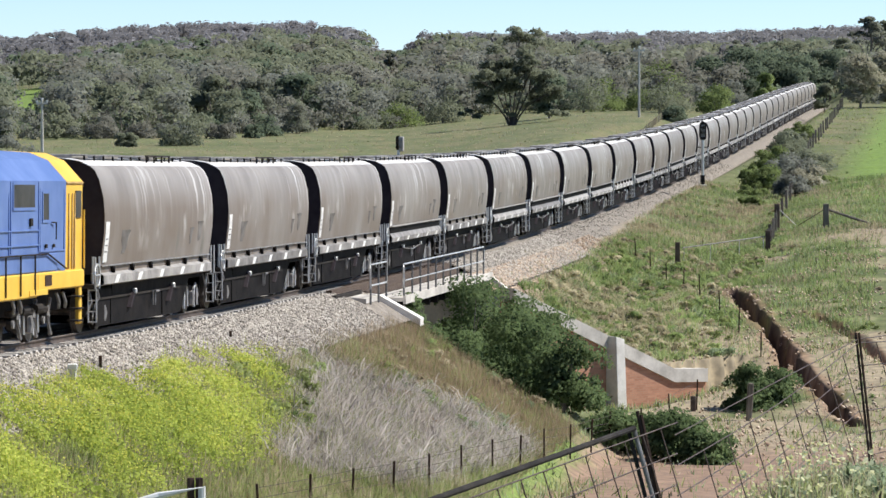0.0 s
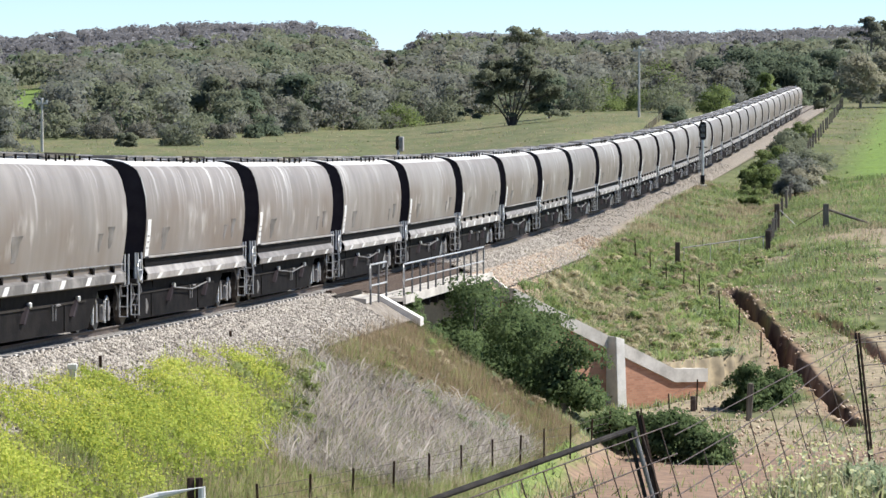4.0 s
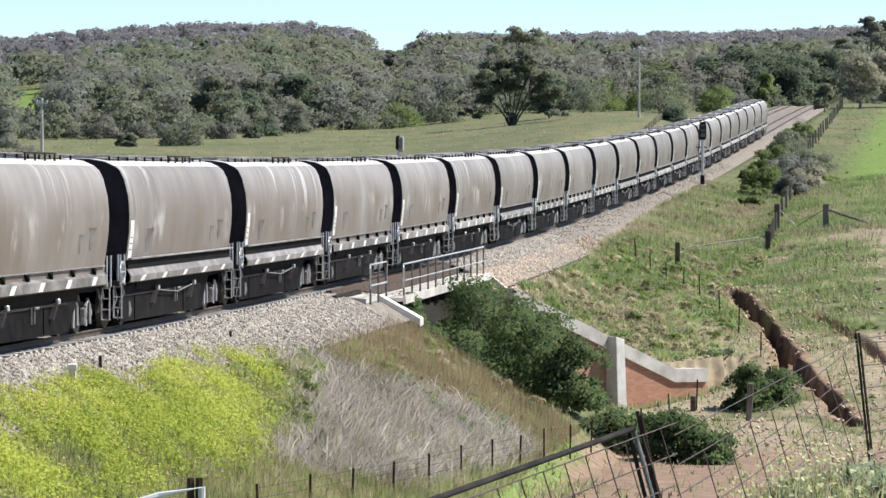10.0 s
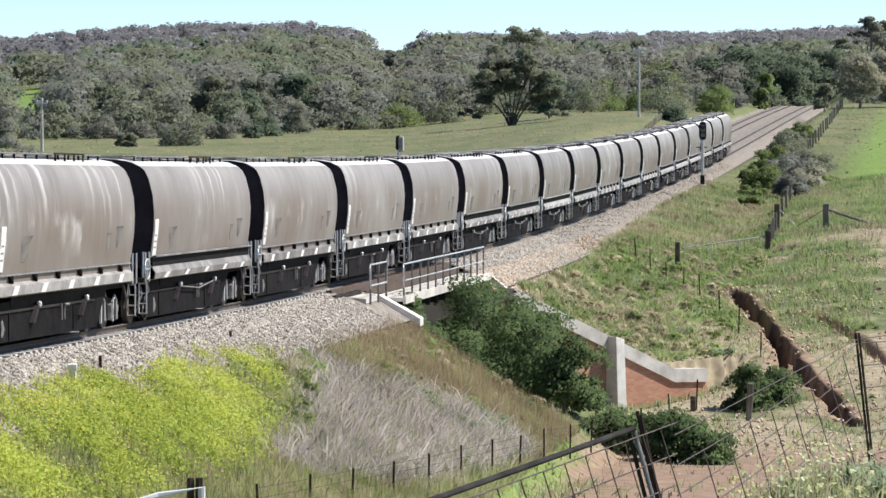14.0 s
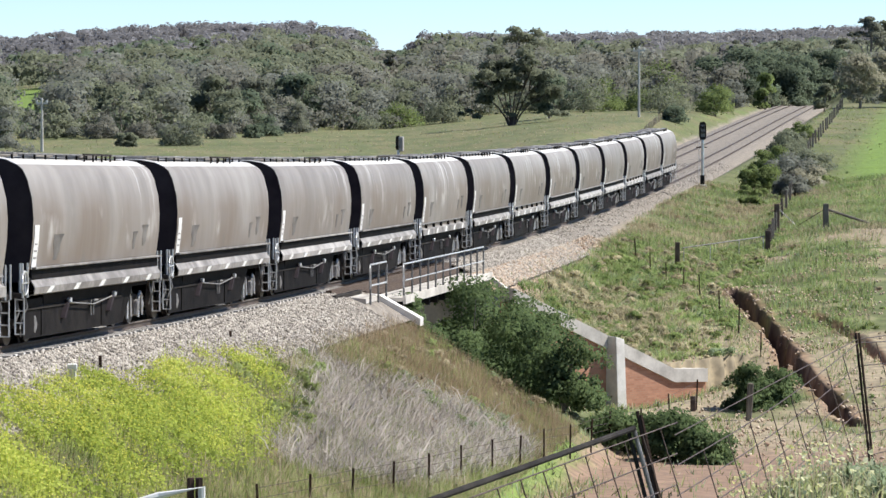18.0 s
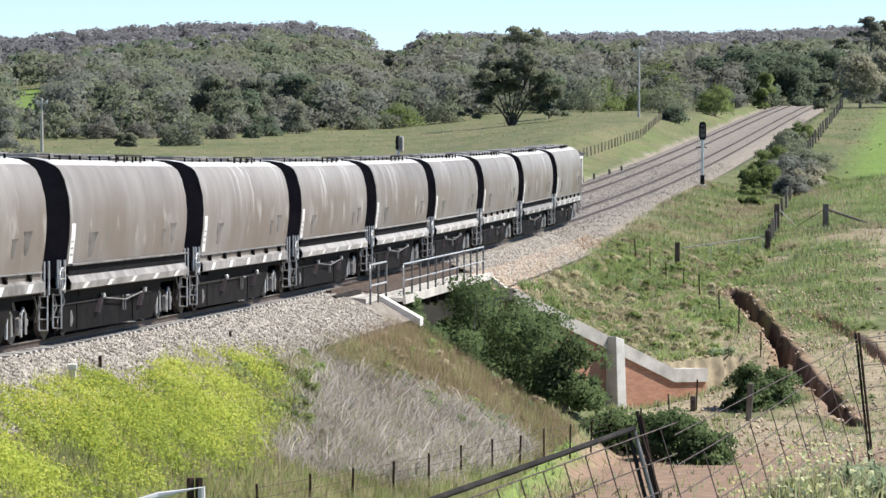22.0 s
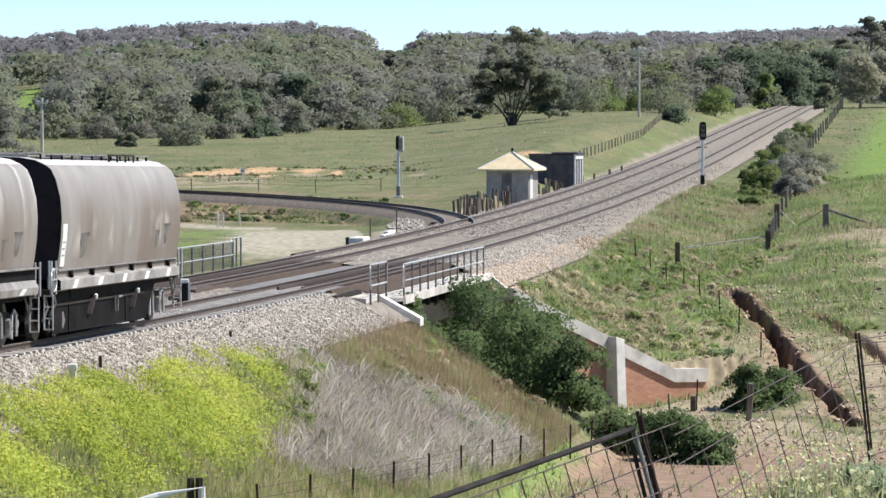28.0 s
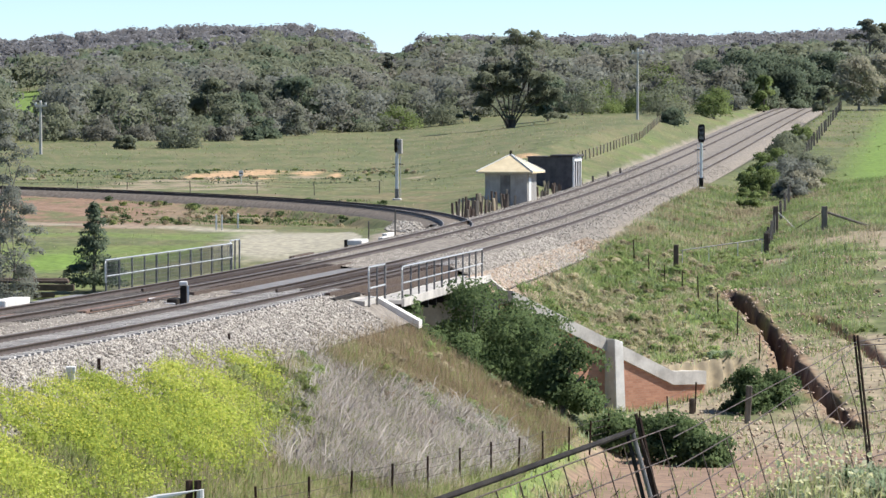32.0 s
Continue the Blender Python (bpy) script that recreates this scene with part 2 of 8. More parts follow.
def ground_regions(nt, colour, vec, other):
    # the last, near-black tone is the gully's shadow put into the ground colour
    for name, shade in (("dry", (0.26, 0.21, 0.12)), ("lush", (0.175, 0.265, 0.055)), ("flower", (0.29, 0.32, 0.06)), ("straw", (0.24, 0.205, 0.175)),
                        ("dirt", (0.36, 0.295, 0.205)), ("red", (0.27, 0.145, 0.09)), ("ochre", (0.58, 0.38, 0.22)), ("sand", (0.42, 0.385, 0.30)), ("gravel", (0.35, 0.30, 0.245)), ("brown", (0.30, 0.20, 0.145)), ("gully_shade", (0.07, 0.042, 0.032))):
        colour = blend(nt, attr_fac(nt, name), colour, shade)
    n, ln = nt.nodes, nt.links
    speck = noise_mask(nt, vec, 2.5, 0.35, 0.7, 8)
    mul = n.new("ShaderNodeMix")
    mul.data_type, mul.blend_type = "RGBA", "MULTIPLY"
    mul.inputs[0].default_value = 0.75
    ln.new(colour, mul.inputs[6])
    ramp = n.new("ShaderNodeMix")
    ramp.data_type = "RGBA"
    ramp.inputs[6].default_value, ramp.inputs[7].default_value = (0.55, 0.55, 0.55, 1), (1.25, 1.22, 1.15, 1)
    ln.new(speck, ramp.inputs[0])
    ln.new(ramp.outputs[2], mul.inputs[7])
    return mul.outputs[2]


M_GROUND = mat("paddock_ground", (0.108, 0.134, 0.052), (0.178, 0.190, 0.085), 0.09, 0.95, 0.45, fine=0.5, bump_scale=2.2, extra=ground_regions)
M_BALLAST = mat("ballast_stone", (0.135, 0.117, 0.098), (0.335, 0.295, 0.25), 3.0, 0.95, 1.0, fine=0.9, bump_scale=14.0)
M_STONE = mat("loose_stone", (0.19, 0.168, 0.145), (0.55, 0.50, 0.435), 3.0, 0.95, 0.4, island=1.0)
M_RAIL = mat("rusty_rail", (0.06, 0.044, 0.035), (0.125, 0.095, 0.075), 6.0, 0.6, 0.2, metal=0.3)
M_RAILTOP = mat("worn_railhead", (0.20, 0.18, 0.16), (0.32, 0.295, 0.27), 3.0, 0.6, 0.05, metal=0.4)
M_SLEEPER = mat("concrete_sleeper", (0.36, 0.33, 0.30), (0.58, 0.55, 0.51), 2.0, 0.9, 0.4, spread=0.5)
M_TIMBER = mat("old_timber", (0.07, 0.05, 0.04), (0.15, 0.11, 0.085), 3.0, 0.9, 0.6, spread=0.5, streak=(1, 8, 1))
M_GREYTIMBER = mat("weathered_grey_timber", (0.13, 0.112, 0.095), (0.27, 0.24, 0.205), 3.0, 0.9, 0.6, spread=0.6, streak=(1, 8, 1))
M_CONC = mat("weathered_concrete", (0.40, 0.37, 0.33), (0.66, 0.62, 0.56), 1.2, 0.9, 0.4, fine=0.4)
M_WHITECONC = mat("pale_concrete", (0.58, 0.55, 0.50), (0.80, 0.77, 0.72), 1.5, 0.85, 0.3, fine=0.3)


def brick_courses(nt, colour, vec, other):
    n, ln = nt.nodes, nt.links
    turn = n.new("ShaderNodeMapping")
    turn.inputs["Rotation"].default_value = (radians(-90), 0, 0)
    ln.new(vec, turn.inputs[0])
    bt = n.new("ShaderNodeTexBrick")
    bt.inputs["Scale"].default_value, bt.inputs["Mortar Size"].default_value = 1.0, 0.006
    bt.inputs["Brick Width"].default_value, bt.inputs["Row Height"].default_value = 0.24, 0.086
    bt.inputs["Mortar"].default_value = (0.36, 0.25, 0.185, 1)
    bt.inputs["Color1"].default_value, bt.inputs["Color2"].default_value = (0.36, 0.165, 0.105, 1), (0.52, 0.27, 0.175, 1)
    ln.new(turn.outputs[0], bt.inputs["Vector"])
    half = n.new("ShaderNodeValue")
    half.outputs[0].default_value = 0.7
    return blend(nt, half.outputs[0], colour, bt.outputs[0])


M_BRICK = mat("red_brick", (0.36, 0.18, 0.115), (0.54, 0.30, 0.20), 1.2, 0.9, 0.4, fine=0.4, extra=brick_courses)
M_GALV = mat("galvanised_steel", (0.48, 0.48, 0.47), (0.68, 0.68, 0.66), 4.0, 0.45, 0.05, metal=0.5)
M_DARKSTEEL = mat("dark_steel", (0.018, 0.016, 0.015), (0.055, 0.048, 0.042), 3.0, 0.7, 0.3)
M_PICKET = mat("dark_rusty_steel", (0.035, 0.024, 0.020), (0.085, 0.055, 0.042), 9.0, 0.8, 0.3)
M_WIRE = mat("fence_wire", (0.055, 0.038, 0.032), (0.12, 0.088, 0.072), 9.0, 0.6, 0.0, metal=0.3)
M_POST = mat("grey_timber", (0.10, 0.085, 0.07), (0.24, 0.21, 0.17), 5.0, 0.95, 0.6, streak=(1, 1, 0.2), spread=0.4)
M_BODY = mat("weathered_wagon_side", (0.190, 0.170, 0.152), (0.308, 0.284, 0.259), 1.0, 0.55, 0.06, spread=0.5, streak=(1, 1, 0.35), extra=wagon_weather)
M_ROOF = mat("pale_wagon_roof", (0.50, 0.48, 0.45), (0.72, 0.70, 0.67), 0.8, 0.5, 0.05, spread=0.5)
M_SILL = mat("pale_sill", (0.13, 0.12, 0.112), (0.36, 0.338, 0.315), 1.4, 0.6, 0.1, fine=0.4, spread=0.8)
M_SILLPALE = mat("bleached_sill", (0.17, 0.156, 0.145), (0.42, 0.395, 0.37), 1.4, 0.6, 0.1, fine=0.4, spread=0.8)
M_TUBE = mat("bright_handrail_steel", (0.42, 0.42, 0.42), (0.66, 0.66, 0.65), 4.0, 0.4, 0.05, metal=0.3)
M_SCUFF = mat("rubbed_side", (0.15, 0.14, 0.128), (0.235, 0.218, 0.20), 2.5, 0.7, 0.1, spread=0.5)
M_UNDER = mat("black_underframe", (0.006, 0.0055, 0.006), (0.021, 0.0185, 0.0175), 2.5, 0.75, 0.3, fine=0.5, spread=0.4)
M_END = mat("black_wagon_end", (0.028, 0.022, 0.026), (0.055, 0.046, 0.050), 1.5, 0.8, 0.1, spread=0.3)
M_WHITE = mat("white_paint", (0.62, 0.61, 0.58), (0.80, 0.79, 0.76), 5.0, 0.6, 0.05)
M_LADDER = mat("grubby_grey_steel", (0.12, 0.115, 0.11), (0.30, 0.29, 0.28), 6.0, 0.6, 0.1, metal=0.2)
M_WHEEL = mat("wheel_steel", (0.05, 0.042, 0.037), (0.13, 0.11, 0.095), 5.0, 0.5, 0.1, metal=0.4)
M_BLUE = mat("faded_blue_paint", (0.090, 0.155, 0.37), (0.14, 0.215, 0.45), 1.3, 0.45, 0.05)
M_YELLOW = mat("yellow_paint", (0.74, 0.43, 0.045), (0.85, 0.53, 0.08), 1.3, 0.45, 0.05)
M_GLASS = mat("tinted_cab_glass", (0.035, 0.034, 0.036), (0.075, 0.070, 0.072), 2.0, 0.35, 0.0)
M_HUTWALL = mat("grey_hut_sheet", (0.32, 0.295, 0.265), (0.45, 0.425, 0.39), 2.0, 0.75, 0.2)
M_HUTROOF = mat("cream_roof_sheet", (0.62, 0.50, 0.31), (0.78, 0.65, 0.43), 1.5, 0.65, 0.1)
M_DARKSHED = mat("dark_shed_sheet", (0.080, 0.073, 0.078), (0.135, 0.126, 0.13), 2.0, 0.8, 0.2)


for _m in (M_UNDER, M_DARKSTEEL, M_END, M_PICKET, M_DARKSHED, M_GLASS):
    _m.node_tree.nodes["Principled BSDF"].inputs["Specular IOR Level"].default_value = 0.06


M_PLATE = mat("worn_deck_plate", (0.15, 0.14, 0.135), (0.27, 0.255, 0.245), 1.5, 0.7, 0.2, fine=0.4)
M_RUSTY = mat("rusty_timber", (0.15, 0.095, 0.072), (0.27, 0.18, 0.138), 3.0, 0.9, 0.3)
M_DULLYELLOW = mat("dull_yellow_paint", (0.38, 0.24, 0.09), (0.55, 0.38, 0.16), 3.0, 0.8, 0.2)


# ---- building helpers ----
def mesh_object(name, bm, material, parent=None, label=""):
    me = bpy.data.meshes.new(name)
    bm.to_mesh(me)
    bm.free()
    for m in (material if isinstance(material, (list, tuple)) else (material,)):
        me.materials.append(m)
    ob = new(name, me)
    ob.parent = parent
    if label:
        ob["label"] = label
    return ob


def part(name, bm, material, parent, label=""):
    return mesh_object(name, bm, material, parent, label)


def thing(name, m, label, category, group="", kind=""):
    ob = new(name)
    ob.matrix_world = m
    ob.empty_display_size = 0.2
    return tagged(ob, label, category, group, kind)


def box(bm, x0, x1, y0, y1, z0, z1, bevel=0.0, m=None):
    vs = [bm.verts.new(v) for v in ((x0, y0, z0), (x1, y0, z0), (x1, y1, z0), (x0, y1, z0), (x0, y0, z1), (x1, y0, z1), (x1, y1, z1), (x0, y1, z1))]
    fs = [bm.faces.new([vs[i] for i in f]) for f in ((3, 2, 1, 0), (4, 5, 6, 7), (0, 1, 5, 4), (1, 2, 6, 5), (2, 3, 7, 6), (3, 0, 4, 7))]
    if bevel:
        es = list({e for f in fs for e in f.edges})
        r = bmesh.ops.bevel(bm, geom=es, offset=bevel, segments=1, affect="EDGES", profile=0.5)
        vs = list({v for v in vs if v.is_valid} | set(r["verts"]))
    if m is not None:
        for v in vs:
            v.co = m @ v.co
    return vs


def boxed(x0, x1, y0, y1, z0, z1, bevel=0.0):
    bm = bmesh.new()
    box(bm, x0, x1, y0, y1, z0, z1, bevel)
    return bm


def tube(bm, points, r, sides=6, caps=True):
    pts = [Vector(p) for p in points]
    rings = []
    for i, p in enumerate(pts):
        t = (pts[min(i + 1, len(pts) - 1)] - pts[max(i - 1, 0)]).normalized()
        a = t.cross(Vector((0, 0, 1)) if abs(t.z) < 0.9 else Vector((1, 0, 0))).normalized()
        b = t.cross(a)
        rr = r[i] if isinstance(r, (list, tuple)) else r
        rings.append([bm.verts.new(p + (a * math.cos(k * 2 * math.pi / sides) + b * math.sin(k * 2 * math.pi / sides)) * rr) for k in range(sides)])
    for r0, r1 in zip(rings[:-1], rings[1:]):
        for k in range(sides):
            bm.faces.new((r0[k], r0[(k + 1) % sides], r1[(k + 1) % sides], r1[k]))
    if caps:
        bm.faces.new(rings[0])
        bm.faces.new(rings[-1][::-1])
    return bm


def tubed(points, r, sides=6):
    return tube(bmesh.new(), points, r, sides)


def extrude_profile(bm, profile, y0, y1, close=True, caps=True, mats=None):
    """A profile of (x, z) points drawn along y."""
    a = [bm.verts.new((x, y0, z)) for x, z in profile]
    b = [bm.verts.new((x, y1, z)) for x, z in profile]
    n = len(profile)
    for i in range(n if close else n - 1):
        f = bm.faces.new((a[i], a[(i + 1) % n], b[(i + 1) % n], b[i]))
        if mats:
            f.material_index = mats[i]
    if caps:
        for ring in (a[::-1], b):
            f = bm.faces.new(ring)
            if mats:
                f.material_index = mats[-1]
    bmesh.ops.recalc_face_normals(bm, faces=bm.faces[:])
    return bm


def from_arrays(name, verts, faces, material, parent=None, smooth_shade=False, normals=None):
    """A mesh object from numpy arrays: verts (n, 3), faces (m, 3 or 4)."""
    me = bpy.data.meshes.new(name)
    k = faces.shape[1]
    me.vertices.add(len(verts))
    me.vertices.foreach_set("co", np.ascontiguousarray(verts, np.float32).ravel())
    me.loops.add(faces.size)
    me.loops.foreach_set("vertex_index", np.ascontiguousarray(faces, np.int32).ravel())
    me.polygons.add(len(faces))
    me.polygons.foreach_set("loop_start", np.arange(0, faces.size, k, dtype=np.int32))
    if smooth_shade:
        me.polygons.foreach_set("use_smooth", np.ones(len(faces), bool))
    me.update(calc_edges=True)
    if normals is not None:
        at = me.attributes.new("custom_normal", "FLOAT_VECTOR", "POINT")
        at.data.foreach_set("vector", np.ascontiguousarray(normals, np.float32).ravel())
        me.update()
    for m in (material if isinstance(material, (list, tuple)) else (material,)):
        me.materials.append(m)
    ob = new(name, me)
    ob.parent = parent
    return ob


# ---- ground ----
def region_weights(x, y, z):
    """Where the paddock is dry, lush, in flower, bare and so on, with shade painted in the gully."""
    s, d, rail = track_sd(x, y)
    n1, n2, n3 = 1.2 * patchy(x, y, 1.7, 3), 1.2 * patchy(x, y, 6.0, 5), 1.2 * patchy(x, y, 0.6, 8)
    jag = 0.5 * n1 + 0.5 * n3
    near = (d > 1.8) & (y > 40) & (s < BRIDGE_A)
    w = {}
    bloom = np.interp(s, (-16, -11, -6, 0, 7, 13, 17, 20, 24, 27), (5.0, 5.1, 5.2, 5.4, 5.3, 4.7, 4.0, 3.2, 2.2, 1.5))
    w["flower"] = np.where(near, smooth(0.1, 0.9, 0.62 + 0.6 * n1 + 0.3 * n3) * (1 - smooth(-0.8, 0.5, d - bloom + 0.9 * jag)), 0)
    upper = np.interp(s, (8, 13, 17, 20.5, 25.8, 28.5, 33.6, 35.4, 36), (5.6, 5.0, 4.4, 3.6, 3.6, 4.6, 5.7, 7.0, 9.0))
    lower = np.interp(s, (8, 10, 15, 25, 34, 36), (5.8, 6.2, 7.1, 7.9, 8.2, 8.3))
    straw = smooth(-0.5, 0.5, d - upper + 0.8 * jag) * (1 - smooth(-0.2, 0.4, d - lower + 0.3 * jag)) * smooth(7, 9.5, s + jag) * (1 - smooth(35, 37, s))
    w["straw"] = np.where(near, straw, 0)
    w["dry"] = np.clip(np.where(near, 0.75 * smooth(-0.5, 0.3, d - bloom + 0.5 * n1), 0)
                       + np.where((d > 2.5) & (s > BRIDGE_B) & (d < 10), 0.3 * smooth(0.1, 0.7, 0.35 + 0.5 * n1) * (1 - smooth(3.5, 7, d)), 0)
                       + np.where(d < -8, 0.45 * smooth(-0.3, 0.6, n1 + 0.5 * n3), 0)
                       + np.where(d > 6, 0.5 * smooth(-0.1, 0.6, n2 + 0.5 * n1) * smooth(150, 190, y), 0), 0, 1)
    lush = np.where((d > 12) & (y > 215), 1.0 * smooth(11, 15, d) * smooth(212, 235, y), 0)
    lush = lush + np.where((d > 4) & (s > BRIDGE_B + 3) & (s < 120), 0.6 * smooth(-0.1, 0.5, n1 + 0.3 * n3), 0)
    lush = lush + np.where((d < -7.2) & (d > -11) & (s > 135), 0.3 * smooth(-0.2, 0.5, n2), 0)
    lush = lush + np.where((d < -18) & (y < 213) & (y > 120), 0.5 * smooth(-0.25, 0.45, n2 + 0.4 * n1), 0)
    lush = lush + 1.0 * (1 - smooth(0.6, 1.3, np.hypot((x + 19.0) / 1.5, (y - 189) / 5.0) + 0.2 * n1))
    lush = lush + np.where((x / np.maximum(y, 1) > -0.1125) & (x / np.maximum(y, 1) < -0.1045) & (y > 500) & (y < 830), 0.9, 0)
    lush = lush + 0.7 * (1 - smooth(0.6, 1.3, np.hypot((x - 10.5) / 1.8, (y - 160) / 7.0) + 0.3 * n1))
    lush = lush + np.where((d > 7.4) & (d < 9.6) & (y < 116) & (y > 70), 0.8, 0)
    w["lush"] = np.clip(lush, 0, 1)
    w["dirt"] = np.where((d > 9) & (y > 112) & (y < 182), 0.95 * smooth(-0.40, 0.1, n2 * 0.5 + n1 * 0.5 + 0.18 - 0.55 * smooth(150, 168, y)) * smooth(112, 118, y) * (1 - smooth(172, 184, y)), 0)
    w["dirt"] = np.maximum(w["dirt"], np.where((d > 10.5) & (d < 24) & (y > 180) & (y < 205), 0.9 * smooth(-0.1, 0.3, n2 + 0.5 * n1), 0))
    w["dirt"] = np.maximum(w["dirt"], np.where((d < -20) & (y > 268) & (y < 300), 0.8 * smooth(0.3, 0.55, n2 + 0.5 * n1), 0))
    ochre = 0.0 * x
    for px, py, rx, ry in ((-19.4, 306.0, 1.2, 8.0), (-17.6, 312.0, 1.8, 14.0), (-15.4, 318.0, 1.9, 12.0), (-14.0, 300.0, 0.9, 5.0), (-11.0, 316.0, 1.3, 6.0), (-8.6, 310.0, 0.6, 5.0), (7.2, 312.0, 1.6, 5.0)):
        ochre = np.maximum(ochre, 0.95 * (1 - smooth(0.55, 1.15, np.hypot((x - px) / rx, (y - py) / ry) + 0.45 * n3 + 0.3 * n1)))
    w["ochre"] = ochre
    # pale floor added under the far woods to bounce light into the gaps
    w["dirt"] = np.maximum(w["dirt"], 0.75 * smooth(600, 680, y + 25 * n2) * (np.abs(d + 2) > 14) * (np.abs(x / np.maximum(y, 1.0) + 0.109) > 0.007))
    for px, py, rx, ry in ((-17.6, 301.0, 2.6, 7.0), (-10.9, 306.0, 1.6, 5.0), (9.0, 300.0, 1.8, 12.0)):
        w["dirt"] = np.maximum(w["dirt"], 0.95 * (1 - smooth(0.5, 1.2, np.hypot((x - px) / rx, (y - py) / ry) + 0.35 * n3)))
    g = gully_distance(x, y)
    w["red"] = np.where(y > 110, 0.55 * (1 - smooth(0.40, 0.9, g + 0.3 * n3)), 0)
    # painted shade along the gully core, fading out at its edges
    w["gully_shade"] = np.where(y > 110, 0.95 * (1 - smooth(0.18, 0.42, g + 0.12 * n3)), 0)
    bd, bz = branch_near(x, y)
    bank = np.where((d < -11) & (bd > 1.6) & (y < 262), smooth(216, 222, y + 2.0 * n1), 0)
    w["red"] = np.maximum(w["red"], bank * smooth(-0.55, 0.25, n1 + 0.4 * n3) * (0.06 + 0.74 * smooth(-15.5, -19.5, x + 1.2 * n2)))
    w["brown"] = bank * (0.15 + 0.5 * smooth(-0.4, 0.3, n1)) * (1 - 0.7 * smooth(-12, -8, x))
    g2 = gully_distance(x, y, SIDE_GULLY)
    w["red"] = np.maximum(w["red"], 0.7 * (1 - smooth(0.2, 0.5, g2 + 0.2 * n3)))
    a = x / np.maximum(y, 1.0)
    w["sand"] = np.where((d < -8.5) & (y > 188) & (y < 226) & (bd > 5) & (a > -0.062), 0.95 * smooth(188, 194, y + 2 * jag) * (1 - smooth(208, 214, y + 2 * jag)) * smooth(-0.062, -0.05, a + 0.004 * n1), 0)
    w["sand"] = np.maximum(w["sand"], np.where((d < -17) & (bd > 4) & (x > -40), 0.9 * np.exp(-((y - 214 + (x + 12) * 0.9 - 1.2 * n2) / 1.7) ** 4), 0))
    shoulder = np.interp(s, (66, 70, 76, 84, 95, 120, 200), (5.4, 5.2, 4.4, 3.6, 3.2, 3.1, 3.0))
    apron = np.where((s > 112) & (s < 158), np.interp(s, (112, 118, 135, 150, 158), (-7.6, -9.6, -9.4, -8.2, -7.0)), -7.4)
    w["gravel"] = np.where((s > 66), np.where(d > 0, 1 - smooth(-0.4, 0.3, d - shoulder + 0.5 * jag), smooth(-0.5, 0.4, d - apron + 0.6 * jag)), np.where(d > 0, (1 - smooth(2.9, 3.5, d + 0.5 * jag)), smooth(-7.9, -7.3, d)))
    w["brown"] = w["brown"] + np.where((d > 7.3) & (y > 50) & (y < 128), 0.95 * smooth(8.7, 9.5, d + 0.5 * jag) * (1 - smooth(119, 127, y + jag)) * smooth(-0.9, -0.3, n2), 0)
    return w


def build_ground():
    half = 0.150
    inner = np.linspace(-half, half, 330)
    outer = half + (math.pi - half) * (np.linspace(0, 1, 40)[1:]) ** 2.2
    ang = np.concatenate([-outer[::-1][1:], inner, outer])
    rad = np.concatenate([np.linspace(0.5, 60, 40), np.linspace(60.5, 215, 300), np.linspace(215.7, 330, 150), np.geomspace(331, 4800, 180)])
    A, R = np.meshgrid(ang, rad)
    x, y = np.sin(A) * R, np.cos(A) * R
    z = land(x, y)
    n, m = A.shape
    idx = np.arange(n * m).reshape(n, m)
    q = np.stack([idx[:-1, :-1], idx[:-1, 1:], idx[1:, 1:], idx[1:, :-1]], -1).reshape(-1, 4)[:, ::-1]
    seam = np.stack([idx[:-1, -1], idx[:-1, 0], idx[1:, 0], idx[1:, -1]], -1)[:, ::-1]
    hub = n * m
    ring = idx[0]
    caps = np.stack([np.roll(ring, -1), ring, np.full(m, hub), np.full(m, hub)], -1)
    x, y, z = (np.append(v.ravel(), e) for v, e in ((x, 0.0), (y, 0.0), (z, float(land(0.0, 0.01)))))
    verts = np.stack([x, y, z], -1)
    ob = from_arrays("ground", verts, np.concatenate([q, seam]), M_GROUND, smooth_shade=True)
    bm = bmesh.new()
    bm.from_mesh(ob.data)
    bm.verts.ensure_lookup_table()
    for a, b, h, _ in caps:
        bm.faces.new((bm.verts[a], bm.verts[b], bm.verts[h])).smooth = True
    bm.normal_update()
    bm.to_mesh(ob.data)
    bm.free()
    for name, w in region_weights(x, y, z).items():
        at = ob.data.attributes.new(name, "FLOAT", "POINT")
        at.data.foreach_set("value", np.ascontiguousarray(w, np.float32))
    return tagged(ob, "rolling paddock of green and dry grass with bare earth", "ground", kind="structure")


ground = build_ground()

# ---- railway: ballast, sleepers, rails ----
FAR_OFF = -4.2


def sweep(name, profile, stations, material, line=on_track, skip=None, parent=None):
    """A profile of (off, up) swept along the line's stations."""
    st = np.asarray(stations, float)
    pr = np.asarray(profile, float)
    rows = [np.stack(line(st, o, u), -1) for o, u in pr]
    v = np.stack(rows, 1)
    n, m = len(st), len(pr)
    idx = np.arange(n * m).reshape(n, m)
    keep = np.ones(n - 1, bool)
    if skip is not None:
        keep &= ~skip((st[:-1] + st[1:]) / 2)
    q = np.stack([idx[:-1, :-1], idx[:-1, 1:], idx[1:, 1:], idx[1:, :-1]], -1)[keep].reshape(-1, 4)[:, ::-1]
    return from_arrays(name, v.reshape(-1, 3), q, material, parent)


def on_branch(i, off=0.0, up=0.0):
    x, y, h = (np.interp(i, np.arange(len(BRANCH)), BRANCH[:, k]) for k in range(3))
    return x + np.cos(h) * off, y - np.sin(h) * off, branch_level(np.asarray(i, float)) + up


